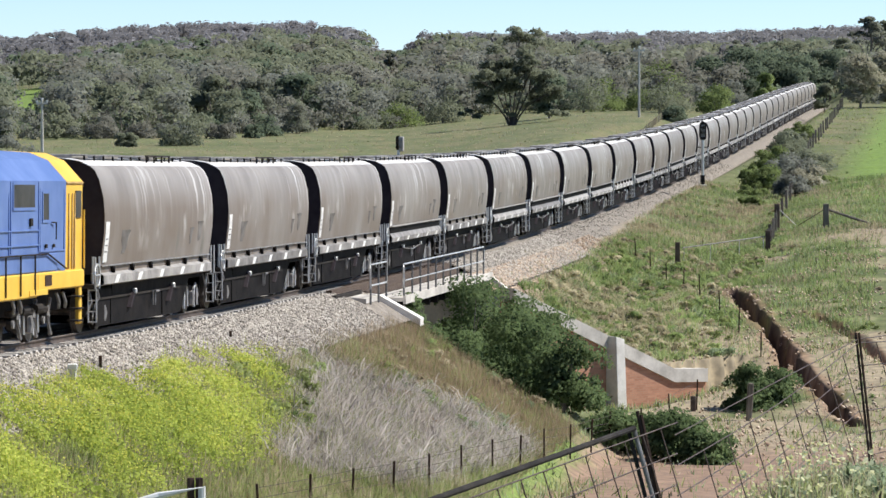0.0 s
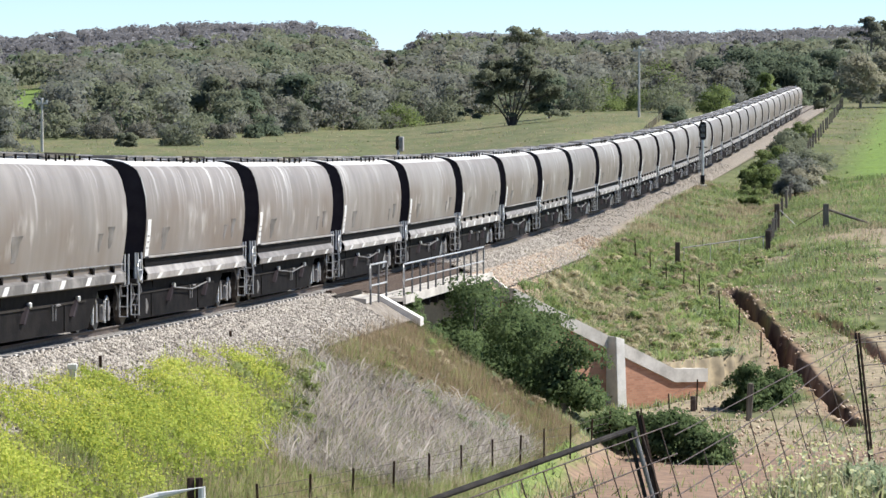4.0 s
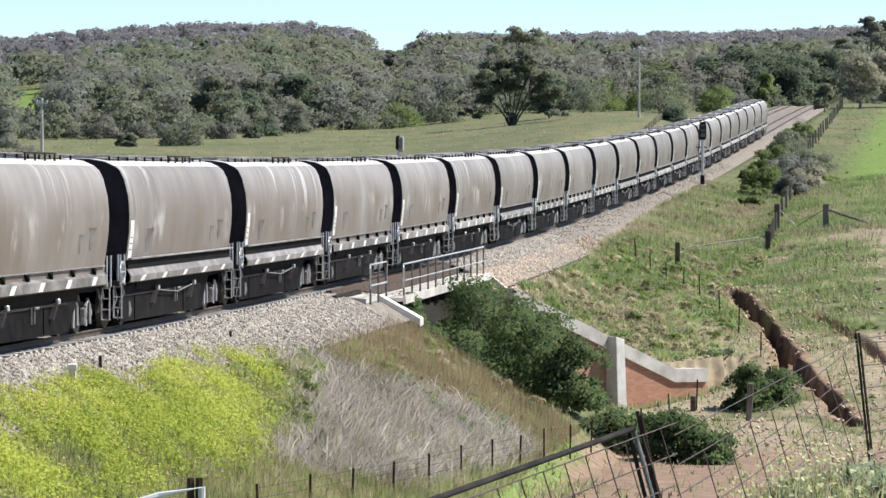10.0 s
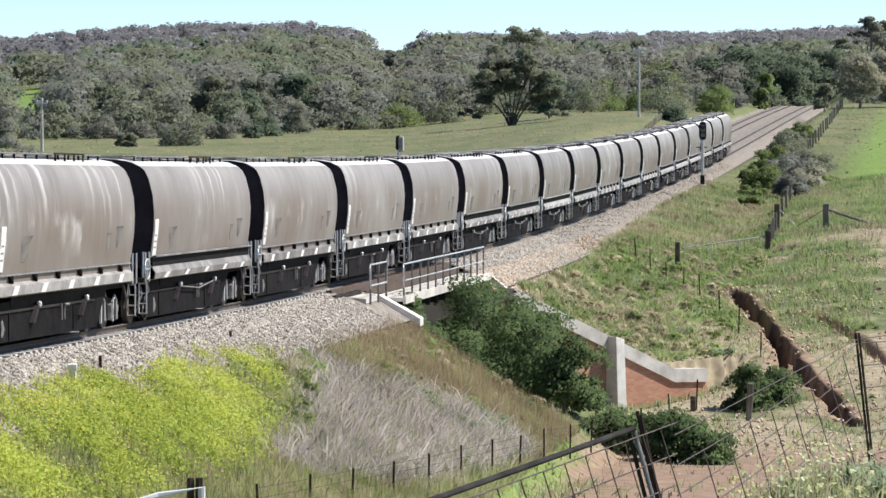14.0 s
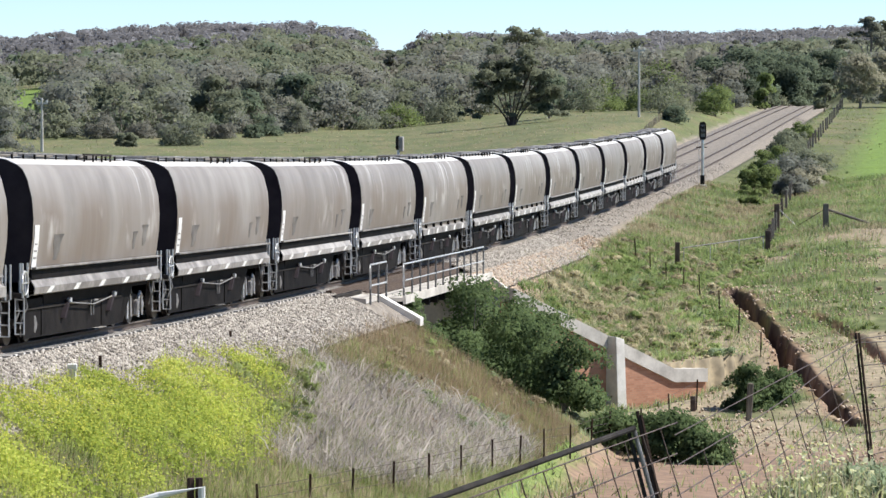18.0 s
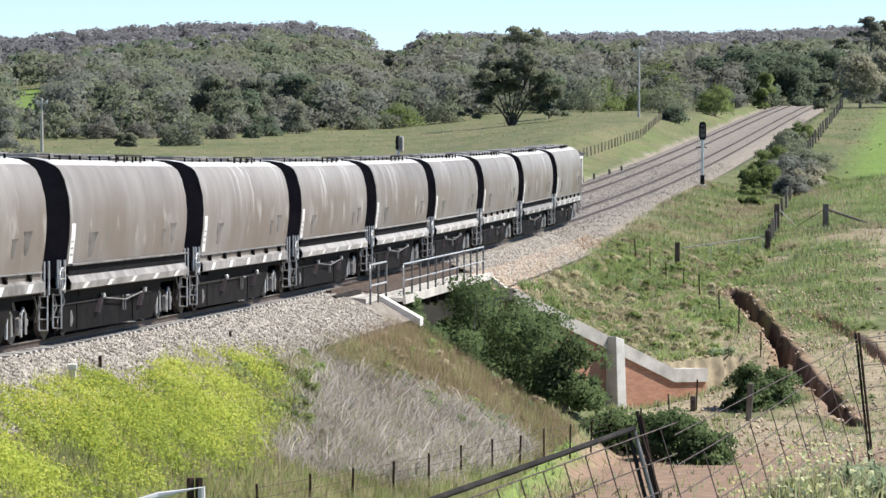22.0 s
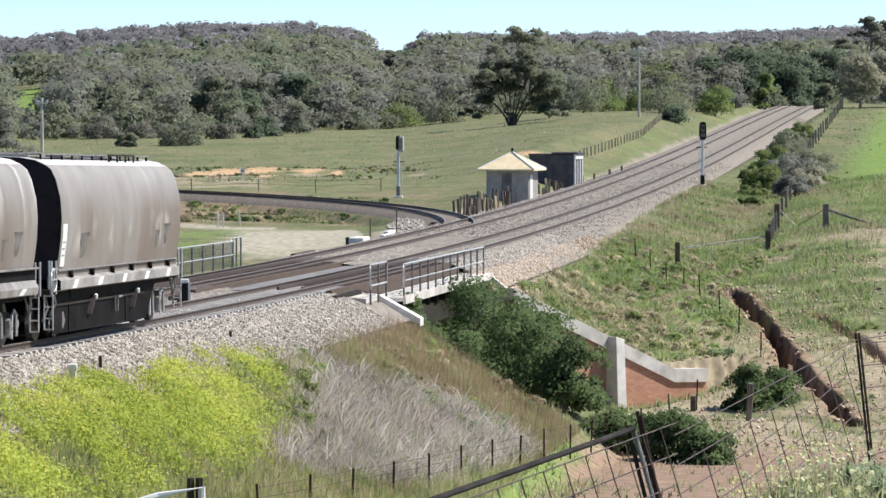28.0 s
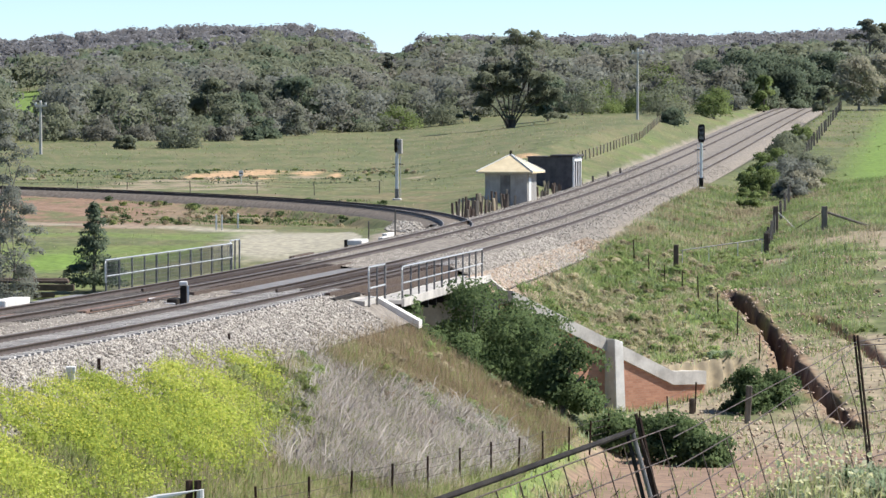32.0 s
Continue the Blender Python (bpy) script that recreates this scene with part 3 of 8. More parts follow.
near_stations = np.concatenate([np.arange(-860, -40, 20.0), np.arange(-40, 200, 2.0), np.arange(200, 861, 10.0)])
bed = sweep("ballast_bed", ((-7.35, -0.85), (-6.1, -0.20), (-5.4, -0.18), (-4.2, -0.17), (-2.95, -0.17), (-2.1, -0.30), (-1.3, -0.18), (0, -0.165),
                            (1.05, -0.17), (1.12, -0.19), (1.36, -0.22), (1.60, -0.29), (2.4, -0.62), (3.3, -1.17)), near_stations, M_BALLAST, skip=bed_cut)
tagged(bed, "grey crushed-stone ballast under two railway tracks", "ballast", kind="structure")
branch_bed = sweep("ballast_bed", ((-1.9, -0.62), (-1.35, -0.2), (1.35, -0.2), (1.9, -0.62)), np.arange(14, 188, 2.0), M_BALLAST, line=on_branch)
tagged(branch_bed, "grey ballast of the curving branch line", "ballast", kind="structure")
branch_bed.data.materials[0] = mat("dirty_ballast", (0.13, 0.105, 0.085), (0.25, 0.21, 0.17), 4.0, 0.95, 1.0, fine=0.6)

RAIL = ((-0.07, -0.165), (-0.07, -0.14), (-0.012, -0.11), (-0.012, -0.045), (-0.036, -0.035), (-0.036, 0.0), (0.036, 0.0), (0.036, -0.035), (0.012, -0.045),
        (0.012, -0.11), (0.07, -0.14), (0.07, -0.165))


def lay_rails(name, centre, stations, line, label):
    track = tagged(new(name), label, "railway track", "railway tracks", "structure")
    for side in (-0.7535, 0.7535):
        rail = sweep("rail", [(centre + side + o, u) for o, u in RAIL], stations, [M_RAIL, M_RAILTOP], line, parent=track)
        idx = np.zeros(len(rail.data.polygons), np.int32)
        idx[5::11] = 1
        rail.data.polygons.foreach_set("material_index", idx)
    return track


near_track = lay_rails("railway_track", 0, near_stations, on_track, "rusty steel rails on pale concrete sleepers")
far_track = lay_rails("railway_track", FAR_OFF, near_stations, on_track, "rusty steel rails of the second track on sleepers")
branch_track = lay_rails("railway_track", 0, np.arange(2, 188, 1.5), on_branch, "rusty rails of a branch line curving away")


def lay_sleepers():
    bm = bmesh.new()
    a = [bm.verts.new(v) for v in ((-1.25, -0.125, 0), (1.25, -0.125, 0), (1.25, 0.125, 0), (-1.25, 0.125, 0))]
    b = [bm.verts.new(v) for v in ((-1.22, -0.10, 0.2), (1.22, -0.10, 0.2), (1.22, 0.10, 0.2), (-1.22, 0.10, 0.2))]
    bm.faces.new(b)
    for i in range(4):
        bm.faces.new((a[i], a[(i + 1) % 4], b[(i + 1) % 4], b[i]))
    first = mesh_object("sleeper", bm, M_SLEEPER, near_track)
    first["label"] = "pale concrete sleeper"
    timber = first.data.copy()
    timber.materials[0] = M_TIMBER
    grey = first.data.copy()
    grey.materials[0] = M_GREYTIMBER
    verts = np.array([v.co for v in first.data.vertices])
    faces = np.array([list(p.vertices) for p in first.data.polygons])
    joined = {}
    made = 0
    for key, centre, line, lo, hi, track in (("near", 0.0, on_track, -30.0, 470.0, near_track), ("far", FAR_OFF, on_track, -30.0, 470.0, far_track),
                                              ("branch", 0.0, on_branch, 13.0, 186.0, branch_track)):
        rng = random.Random(5)
        s = lo
        while s < hi:
            x, y, z = (float(v) for v in line(s, centre + rng.uniform(-0.03, 0.03), -0.335))
            x2, y2, z2 = (float(v) for v in line(s + 1, centre, -0.335))
            yaw = math.atan2(-(x2 - x), y2 - y) + rng.uniform(-0.01, 0.01)
            on_bridge = key != "branch" and bed_cut(s)
            if key == "branch" or s > 75:
                z -= 0.065
            rot = Matrix.Translation((x, y, z)) @ Matrix.Rotation(yaw, 4, "Z")
            if key == "near" and -4 <= s <= 105 or key == "far" and 20 <= s <= 70:
                ob = first if made == 0 else new("sleeper", timber if on_bridge else (grey if key == "far" else first.data))
                ob.parent = track
                ob.matrix_world = rot
                made += 1
            else:
                r = np.array(rot)
                joined.setdefault((track, key), []).append(verts @ r[:3, :3].T + r[:3, 3])
            s += 0.62
    for (track, key), vs in joined.items():
        v = np.concatenate(vs)
        f = (faces[None] + 8 * np.arange(len(vs))[:, None, None]).reshape(-1, 4)
        ob = from_arrays("sleepers", v, f, M_SLEEPER if key == "near" else M_GREYTIMBER, track)
        ob["kind"] = "stuff"


lay_sleepers()

# ---- the grain train ----
SIDE = ((1.33, 1.30), (1.40, 1.75), (1.455, 2.2), (1.47, 2.6), (1.44, 3.0), (1.34, 3.40), (1.24, 3.60), (1.12, 3.70))
ROOF = ((1.12, 3.70), (0.90, 3.80), (0.55, 3.86), (0.0, 3.88), (-0.55, 3.86), (-0.90, 3.80), (-1.12, 3.70))
BODY_LEN = 12.8
HALF = BODY_LEN / 2


def strip(profile, y0, y1, steps=1, smooth_shade=True):
    bm = bmesh.new()
    rows = [[bm.verts.new((x, y0 + (y1 - y0) * k / steps, z)) for x, z in profile] for k in range(steps + 1)]
    for r0, r1 in zip(rows[:-1], rows[1:]):
        for i in range(len(profile) - 1):
            f = bm.faces.new((r0[i], r1[i], r1[i + 1], r0[i + 1]))
            f.smooth = smooth_shade
    return bm


def shell(profile, y0, y1, thick, steps=1):
    """A bent sheet with thickness: a smooth outer skin, an inner skin and flat rims, which share no corners."""
    bm = strip(profile, y0, y1, steps)
    inner = [(x * (1 - abs(thick) / max(abs(x), 0.3)), z - (abs(thick) if abs(x) < 1.2 else 0)) for x, z in profile]
    rows = [[bm.verts.new((x, y, z)) for x, z in inner] for y in (y0, y1)]
    for i in range(len(inner) - 1):
        bm.faces.new((rows[0][i], rows[0][i + 1], rows[1][i + 1], rows[1][i]))
    def rim(pts):
        bm.faces.new([bm.verts.new(v) for v in pts])
    for i in (0, -1):
        (xa, za), (xb, zb) = profile[i], inner[i]
        rim(((xa, y0, za), (xa, y1, za), (xb, y1, zb), (xb, y0, zb)))
    for y in (y0, y1):
        for i in range(len(profile) - 1):
            (xa, za), (xb, zb), (xc, zc), (xd, zd) = profile[i], profile[i + 1], inner[i + 1], inner[i]
            rim(((xa, y, za), (xb, y, zb), (xc, y, zc), (xd, y, zd)))
    return bm


def disc(bm, centre, r, half, sides=16, axis="X"):
    m = Matrix.Translation(centre) @ (Matrix.Rotation(math.pi / 2, 4, "Y") if axis == "X" else Matrix.Rotation(math.pi / 2, 4, "X"))
    bmesh.ops.create_cone(bm, cap_ends=True, segments=sides, radius1=r, radius2=r, depth=half * 2, matrix=m)


def build_bogie(parent, y, r=0.46, base=0.875):
    b = new("bogie")
    b.parent, b.location = parent, (0, y, 0)
    for side in (-1, 1):
        bm = bmesh.new()
        x0, x1 = side * 0.93, side * 1.06
        x0, x1 = min(x0, x1), max(x0, x1)
        pr = ((-1.2, 0.56), (-1.2, 0.36), (-0.75, 0.34), (-0.35, 0.22), (0.35, 0.22), (0.75, 0.34), (1.2, 0.36), (1.2, 0.56), (0.8, 0.66), (0.35, 0.72), (-0.35, 0.72), (-0.8, 0.66))
        a = [bm.verts.new((x0, yy, zz)) for yy, zz in pr]
        c = [bm.verts.new((x1, yy, zz)) for yy, zz in pr]
        bm.faces.new(a), bm.faces.new(c[::-1])
        for i in range(len(pr)):
            bm.faces.new((a[i], c[i], c[(i + 1) % 12], a[(i + 1) % 12]))
        for yy in (-base, base):
            disc(bm, (side * 1.06, yy, 0.46), 0.11, 0.05, 8)
        for yy in (-0.16, 0, 0.16):
            tube(bm, ((side * 1.09, yy, 0.27), (side * 1.09, yy, 0.60)), 0.06, 6)
        bmesh.ops.recalc_face_normals(bm, faces=bm.faces[:])
        part("side_frame", bm, M_DARKSTEEL, b)
        part("spring_nest", tubed(((side * 1.12, -0.02, 0.24), (side * 1.13, 0.02, 0.40), (side * 1.12, -0.02, 0.58)), [0.10, 0.12, 0.10], 8), M_LADDER, b, "dusty coil springs")
        for yy in (-base, base):
            bm = bmesh.new()
            disc(bm, (side * 1.12, yy, 0.46), 0.085, 0.03, 10)
            part("axle_cap", bm, M_LADDER, b, "worn axle cap")
        for yy in (-0.62, 0.62):
            bm = bmesh.new()
            tube(bm, ((side * 1.14, yy - 0.30, 0.18), (side * 1.14, yy - 0.27, 0.62), (side * 1.14, yy - 0.08, 0.76), (side * 1.14, yy + 0.12, 0.66), (side * 1.14, yy + 0.16, 0.22)), 0.035, 5)
            part("spring_hanger", bm, M_GALV, b, "worn pale steel hanger")
    part("bolster", boxed(-1.0, 1.0, -0.22, 0.22, 0.45, 0.85, 0.03), M_UNDER, b)
    for yy in (-base, base):
        bm = bmesh.new()
        disc(bm, (0, 0, 0), 0.08, 1.0, 8)
        for side in (-1, 1):
            disc(bm, (side * 0.76, 0, 0), r, 0.055, 20)
            disc(bm, (side * 0.70, 0, 0), r + 0.028, 0.012, 20)
            disc(bm, (side * 0.82, 0, 0), 0.13, 0.02, 10)
            for k in range(3):
                g = k * 2 * math.pi / 3
                disc(bm, (side * 0.816, 0.27 * math.cos(g), 0.27 * math.sin(g)), 0.06, 0.008, 8)
        w = part("wheelset", bm, M_WHEEL, b)
        w.location = (0, yy, r)
    return b


def build_wagon(kind):
    label = ("weathered grey grain hopper wagon with bracketed sill" if kind == "A" else "weathered grey grain hopper wagon with smooth deep sill")
    w = thing("grain_hopper_wagon", Matrix.Identity(4), label, "railway wagon", "wagons of the grain train")
    for side in (1, -1):
        pr = [(side * x, z) for x, z in SIDE]
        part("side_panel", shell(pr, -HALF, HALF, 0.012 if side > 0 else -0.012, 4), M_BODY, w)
    part("roof", shell(ROOF, -HALF, HALF, 0.01, 4), M_ROOF, w, "pale roof")
    for y, inset in ((-HALF, 0.04), (HALF, -0.04)):
        bm = bmesh.new()
        ring = [(x * 0.985, z * 0.998) for x, z in SIDE] + [(x * 0.985, z - 0.008) for x, z in ROOF[1:-1]] + [(-x * 0.985, z * 0.998) for x, z in SIDE[::-1]]
        a = [bm.verts.new((x, y + inset, z)) for x, z in ring]
        b = [bm.verts.new((x, y + inset * 2, z)) for x, z in ring]
        bm.faces.new(a), bm.faces.new(b[::-1])
        for i in range(len(ring)):
            bm.faces.new((a[i], b[i], b[(i + 1) % len(ring)], a[(i + 1) % len(ring)]))
        bmesh.ops.recalc_face_normals(bm, faces=bm.faces[:])
        # dirty dark ends, with the shade of the gap put into the black
        part("end_panel", bm, M_END, w, "black end panel")
    # sills and what is fixed to them
    for side in (1, -1):
        if kind == "A":
            sill = shell([(side * x, z) for x, z in ((1.32, 1.34), (1.44, 1.27), (1.445, 1.08), (1.30, 1.04))], -HALF + 0.05, HALF - 0.05, 0.02)
            for f in sill.faces:
                f.smooth = False
        else:
            sill = shell([(side * x, z) for x, z in ((1.38, 1.40), (1.50, 1.20), (1.48, 1.06), (1.30, 1.02))], -HALF + 0.02, HALF - 0.02, 0.02)
            for f in sill.faces:
                f.smooth = False
        part("side_sill", sill, M_SILL if kind == "A" else M_SILLPALE, w, "pale dusty side sill")
        if kind == "A":
            part("top_lip", boxed(*sorted((side * 1.33, side * 1.405)), -HALF + 0.04, HALF - 0.04, 1.462, 1.495, 0.006), M_LADDER, w, "thin grey steel lip")
        if kind == "B":
            part("top_angle", boxed(*sorted((side * 1.42, side * 1.52)), -HALF + 0.02, HALF - 0.02, 1.565, 1.61, 0.008), M_SILL, w, "bright worn edge angle")
            bm = boxed(*sorted((side * 1.34, side * 1.425)), -HALF + 0.03, HALF - 0.03, 1.36, 1.56)
            part("recess_strip", bm, M_UNDER, w, "dark recessed strip")
    for i in range(6 if kind == "A" else 0):
        bm = bmesh.new()
        y = -5.2 + i * 2.08
        tri = ((y - 0.14, 1.46), (y + 0.10, 1.46), (y + 0.10, 1.31))
        a = [bm.verts.new((1.34, q, z)) for q, z in tri]
        b = [bm.verts.new((1.425, q, z)) for q, z in tri]
        bm.faces.new(a[::-1]), bm.faces.new(b)
        for q in range(3):
            bm.faces.new((a[q], b[q], b[(q + 1) % 3], a[(q + 1) % 3]))
        bmesh.ops.recalc_face_normals(bm, faces=bm.faces[:])
        part("bracket", bm, M_UNDER, w, "black bracket")
    for i in range(5):
        y = -5.0 + i * 2.5
        x0, z0, x1, z1 = (1.446, 1.085, 1.442, 1.265) if kind == "A" else (1.484, 1.065, 1.502, 1.195)
        bm = bmesh.new()
        face = [bm.verts.new(v) for v in ((x0, y - 0.30, z0), (x0, y + 0.08, z0), (x1, y + 0.36, z1), (x1, y - 0.02, z1))]
        back = [bm.verts.new(v.co + Vector((0.006, 0, 0))) for v in face]
        bm.faces.new(back), bm.faces.new(face[::-1])
        for q in range(4):
            bm.faces.new((face[q], face[(q + 1) % 4], back[(q + 1) % 4], back[q]))
        part("mark", bm, M_WHITE, w, "worn white painted stripe")
    for y, wd, zt, zb in ((-HALF + 2.3, 1.0, 2.25, 1.72), (HALF - 1.6, 0.75, 2.34, 1.86), (HALF - 2.7, 0.5, 2.2, 1.8)):
        bm = bmesh.new()
        rows = []
        for q in range(6):
            u = q / 5
            z = zb + (zt - zb) * u
            x = float(np.interp(z, [v[1] for v in SIDE], [v[0] for v in SIDE])) + 0.009
            lo, hi = y - wd * (0.25 + 0.2 * u + 0.05 * math.sin(9 * u + y)), y + wd * (0.02 + 0.45 * u + 0.06 * math.sin(7 * u))
            rows.append([bm.verts.new(v) for v in ((x - 0.006, lo - 0.01, z), (x, lo, z), (x, hi, z), (x - 0.006, hi + 0.01, z))])
        for r0, r1 in zip(rows[:-1], rows[1:]):
            for q in range(3):
                bm.faces.new((r0[q], r0[q + 1], r1[q + 1], r1[q])).smooth = True
        part("rubbed_patch", bm, M_SCUFF, w, "dark rubbed patch on the side")
    # hopper under the floor with its discharge gear
    bm = bmesh.new()
    # hopper reaches extra low to block light, keeping the underside dark
    pr = ((-4.6, 1.1), (-3.9, 0.12), (3.9, 0.12), (4.6, 1.1))
    a = [bm.verts.new((1.24 if z > 1 else 1.12, y, z)) for y, z in pr]
    b = [bm.verts.new((-1.24 if z > 1 else -1.12, y, z)) for y, z in pr]
    bm.faces.new(a), bm.faces.new(b[::-1])
    for i in range(4):
        bm.faces.new((a[i], b[i], b[(i + 1) % 4], a[(i + 1) % 4]))
    bmesh.ops.recalc_face_normals(bm, faces=bm.faces[:])
    part("hopper", bm, M_UNDER, w, "black discharge hopper")
    # skirts are extended nearly to the rails in place of the shadow there
    for side in (1, -1):
        bm = bmesh.new()
        pr = [(side * y, z) for y, z in ((-6.15, 0.14), (3.1, 0.12), (3.85, 1.06), (-6.15, 1.06))]
        a = [bm.verts.new((side * 1.15, y, z)) for y, z in pr]
        b = [bm.verts.new((side * 1.20, y, z)) for y, z in pr]
        bm.faces.new(a), bm.faces.new(b[::-1])
        for i in range(4):
            bm.faces.new((a[i], b[i], b[(i + 1) % 4], a[(i + 1) % 4]))
        bmesh.ops.recalc_face_normals(bm, faces=bm.faces[:])
        part("skirt", bm, M_UNDER, w, "black side skirt plate")
    part("hopper_rail", boxed(1.20, 1.235, -6.1, 3.2, 0.72, 0.765), M_DARKSTEEL, w)
    part("underframe", boxed(-1.2, 1.2, -6.35, 6.35, 0.92, 1.12, 0.02), M_UNDER, w)
    rod = bmesh.new()
    if kind == "B":
        tube(rod, ((1.30, -2.2, 0.76), (1.30, 0.0, 0.66)), 0.018)
        tube(rod, ((1.30, 0.0, 0.66), (1.30, 1.9, 0.78)), 0.018)
    tube(rod, ((1.22, 0.35, 0.72), (1.30, 0.35, 0.74), (1.30, -0.05, 0.74)), 0.03)
    part("operating_rod", rod, M_LADDER, w, "bare steel operating rod")
    for y in (-0.18, 0.08):
        part("hanger", tubed(((1.27, y, 0.76), (1.27, y, 0.42)), 0.022), M_LADDER, w)
    for y in (-2.4, 2.1):
        bm = bmesh.new()
        tri = ((y - 0.42, 0.46), (y + 0.06, 0.84), (y + 0.16, 0.78), (y - 0.26, 0.44))
        front = [bm.verts.new((1.29, q, z)) for q, z in tri]
        rear = [bm.verts.new((1.19, q, z)) for q, z in tri]
        bm.faces.new(front), bm.faces.new(rear[::-1])
        for q in range(4):
            bm.faces.new((front[q], rear[q], rear[(q + 1) % 4], front[(q + 1) % 4]))
        bmesh.ops.recalc_face_normals(bm, faces=bm.faces[:])
        part("lug", bm, M_END, w, "black slanting lug")
        part("lug_pin", boxed(1.24, 1.33, y + 0.02, y + 0.16, 0.76, 0.88, 0.02), M_TUBE, w, "bright pin end")
    for y in (-4.6, 1.2):
        part("skirt_rib", boxed(1.20, 1.222, y - 0.03, y + 0.03, 0.16, 0.71), M_UNDER, w)
    # end platforms, hand rails, ladders, brake wheel, couplers
    for e in (-1, 1):
        part("end_platform", boxed(-1.35, 1.35, *sorted((e * 6.4, e * 7.05)), 1.0, 1.10, 0.01), M_DARKSTEEL, w)
        for yy, xx in ((6.56, 1.38), (6.72, 1.27), (6.98, 1.38)):
            bm = bmesh.new()
            tube(bm, ((xx, e * yy, 1.0), (xx, e * yy, 1.70)), 0.024)
            part("end_stanchion", bm, M_TUBE, w, "bright galvanised stanchion")
        bm = bmesh.new()
        for x in (1.20, 1.38):
            tube(bm, ((x, e * 6.86, 0.26), (x, e * 6.86, 1.0)), 0.018)
        for z in (0.27, 0.50, 0.74, 0.97):
            tube(bm, ((1.20, e * 6.86, z), (1.38, e * 6.86, z)), 0.016)
        part("step_ladder", bm, M_TUBE, w, "grey steel step ladder")
        bm = bmesh.new()
        tube(bm, ((1.30, e * 6.42, 1.02), (1.34, e * 6.40, 0.80), (1.26, e * 6.50, 0.62), (1.24, e * 6.62, 0.36)), 0.022, 5)
        tube(bm, ((1.16, e * 6.60, 0.98), (1.22, e * 6.62, 0.70), (1.14, e * 6.75, 0.44)), 0.026, 5)
        part("brake_hose", bm, M_LADDER, w, "grey looped hose")
        bm = bmesh.new()
        box(bm, -0.14, 0.14, *sorted((e * 6.4, e * 7.48)), 0.78, 1.0)
        part("coupler", bm, M_DARKSTEEL, w)
        part("end_valve", boxed(1.18, 1.36, *sorted((e * 6.42, e * 6.56)), 1.12, 1.34, 0.02), M_LADDER, w, "grey brake valve box")
        build_bogie(w, e * 5.15)
    bm = bmesh.new()
    tube(bm, [(1.40, -6.85 + 0.24 * math.cos(k * math.pi / 8), 1.30 + 0.24 * math.sin(k * math.pi / 8)) for k in range(17)], 0.022, 5, False)
    wheel = part("brake_wheel", bm, M_GALV, w, "pale hand brake wheel")
    for k in range(4):
        g0 = k * math.pi / 2
        part("spoke", tubed(((1.40, -6.85, 1.30), (1.40, -6.85 + 0.24 * math.cos(g0), 1.30 + 0.24 * math.sin(g0))), 0.016, 5), M_GALV, wheel)
    # roof gear
    for y in (-4.2, -0.9, 3.4):
        part("roof_hatch", boxed(-0.42, 0.42, y - 0.8, y + 0.8, 3.87, 3.96, 0.02), M_SILL, w)
    part("roof_walkway", boxed(0.50, 0.85, -5.6, 5.6, 3.915, 3.945), M_LADDER, w, "grey roof walkway")
    for k in range(12):
        y = -5.5 + k
        part("walkway_bracket", boxed(0.78, 0.82, y - 0.02, y + 0.02, 3.80, 3.92), M_UNDER, w)
    bm = bmesh.new()
    for y in (0.6, 1.5, 2.4, 3.3):
        tube(bm, ((0.95, y, 3.78), (0.95, y, 3.94)), 0.025, 5)
    tube(bm, ((0.95, 0.5, 3.94), (0.95, 3.4, 3.94)), 0.02, 5)
    part("roof_rail", bm, M_DARKSTEEL, w)
    # data panel beside the leading edge, bent with the side
    bm = shell([(x + 0.012, z) for x, z in ((1.382, 1.56), (1.408, 1.80), (1.456, 2.2), (1.468, 2.46))], -HALF + 0.10, -HALF + 0.50, 0.006)
    part("data_panel", bm, M_WHITE, w, "white data panel")
    for z in (1.78, 1.92, 2.06):
        bars = bmesh.new()
        x = 1.405 + (z - 1.78) * 0.11 + 0.018
        box(bars, x, x + 0.004, -HALF + 0.18, -HALF + 0.40, z, z + 0.03)
        part("panel_lettering", bars, M_LADDER, w)
    return w


DEEP_SILL = {3, 5, 6, 7, 8, 10, 12, 13, 17, 21, 22, 23, 24, 26, 28, 29, 30, 32}
wagon_a, wagon_b = build_wagon("A"), build_wagon("B")
TRAIN = []
for k in range(34):
    model = wagon_b if k in DEEP_SILL else wagon_a
    if k == 0 or k == 3:
        TRAIN.append((model, k))
    else:
        TRAIN.append((copy_thing(model, Matrix.Identity(4)), k))


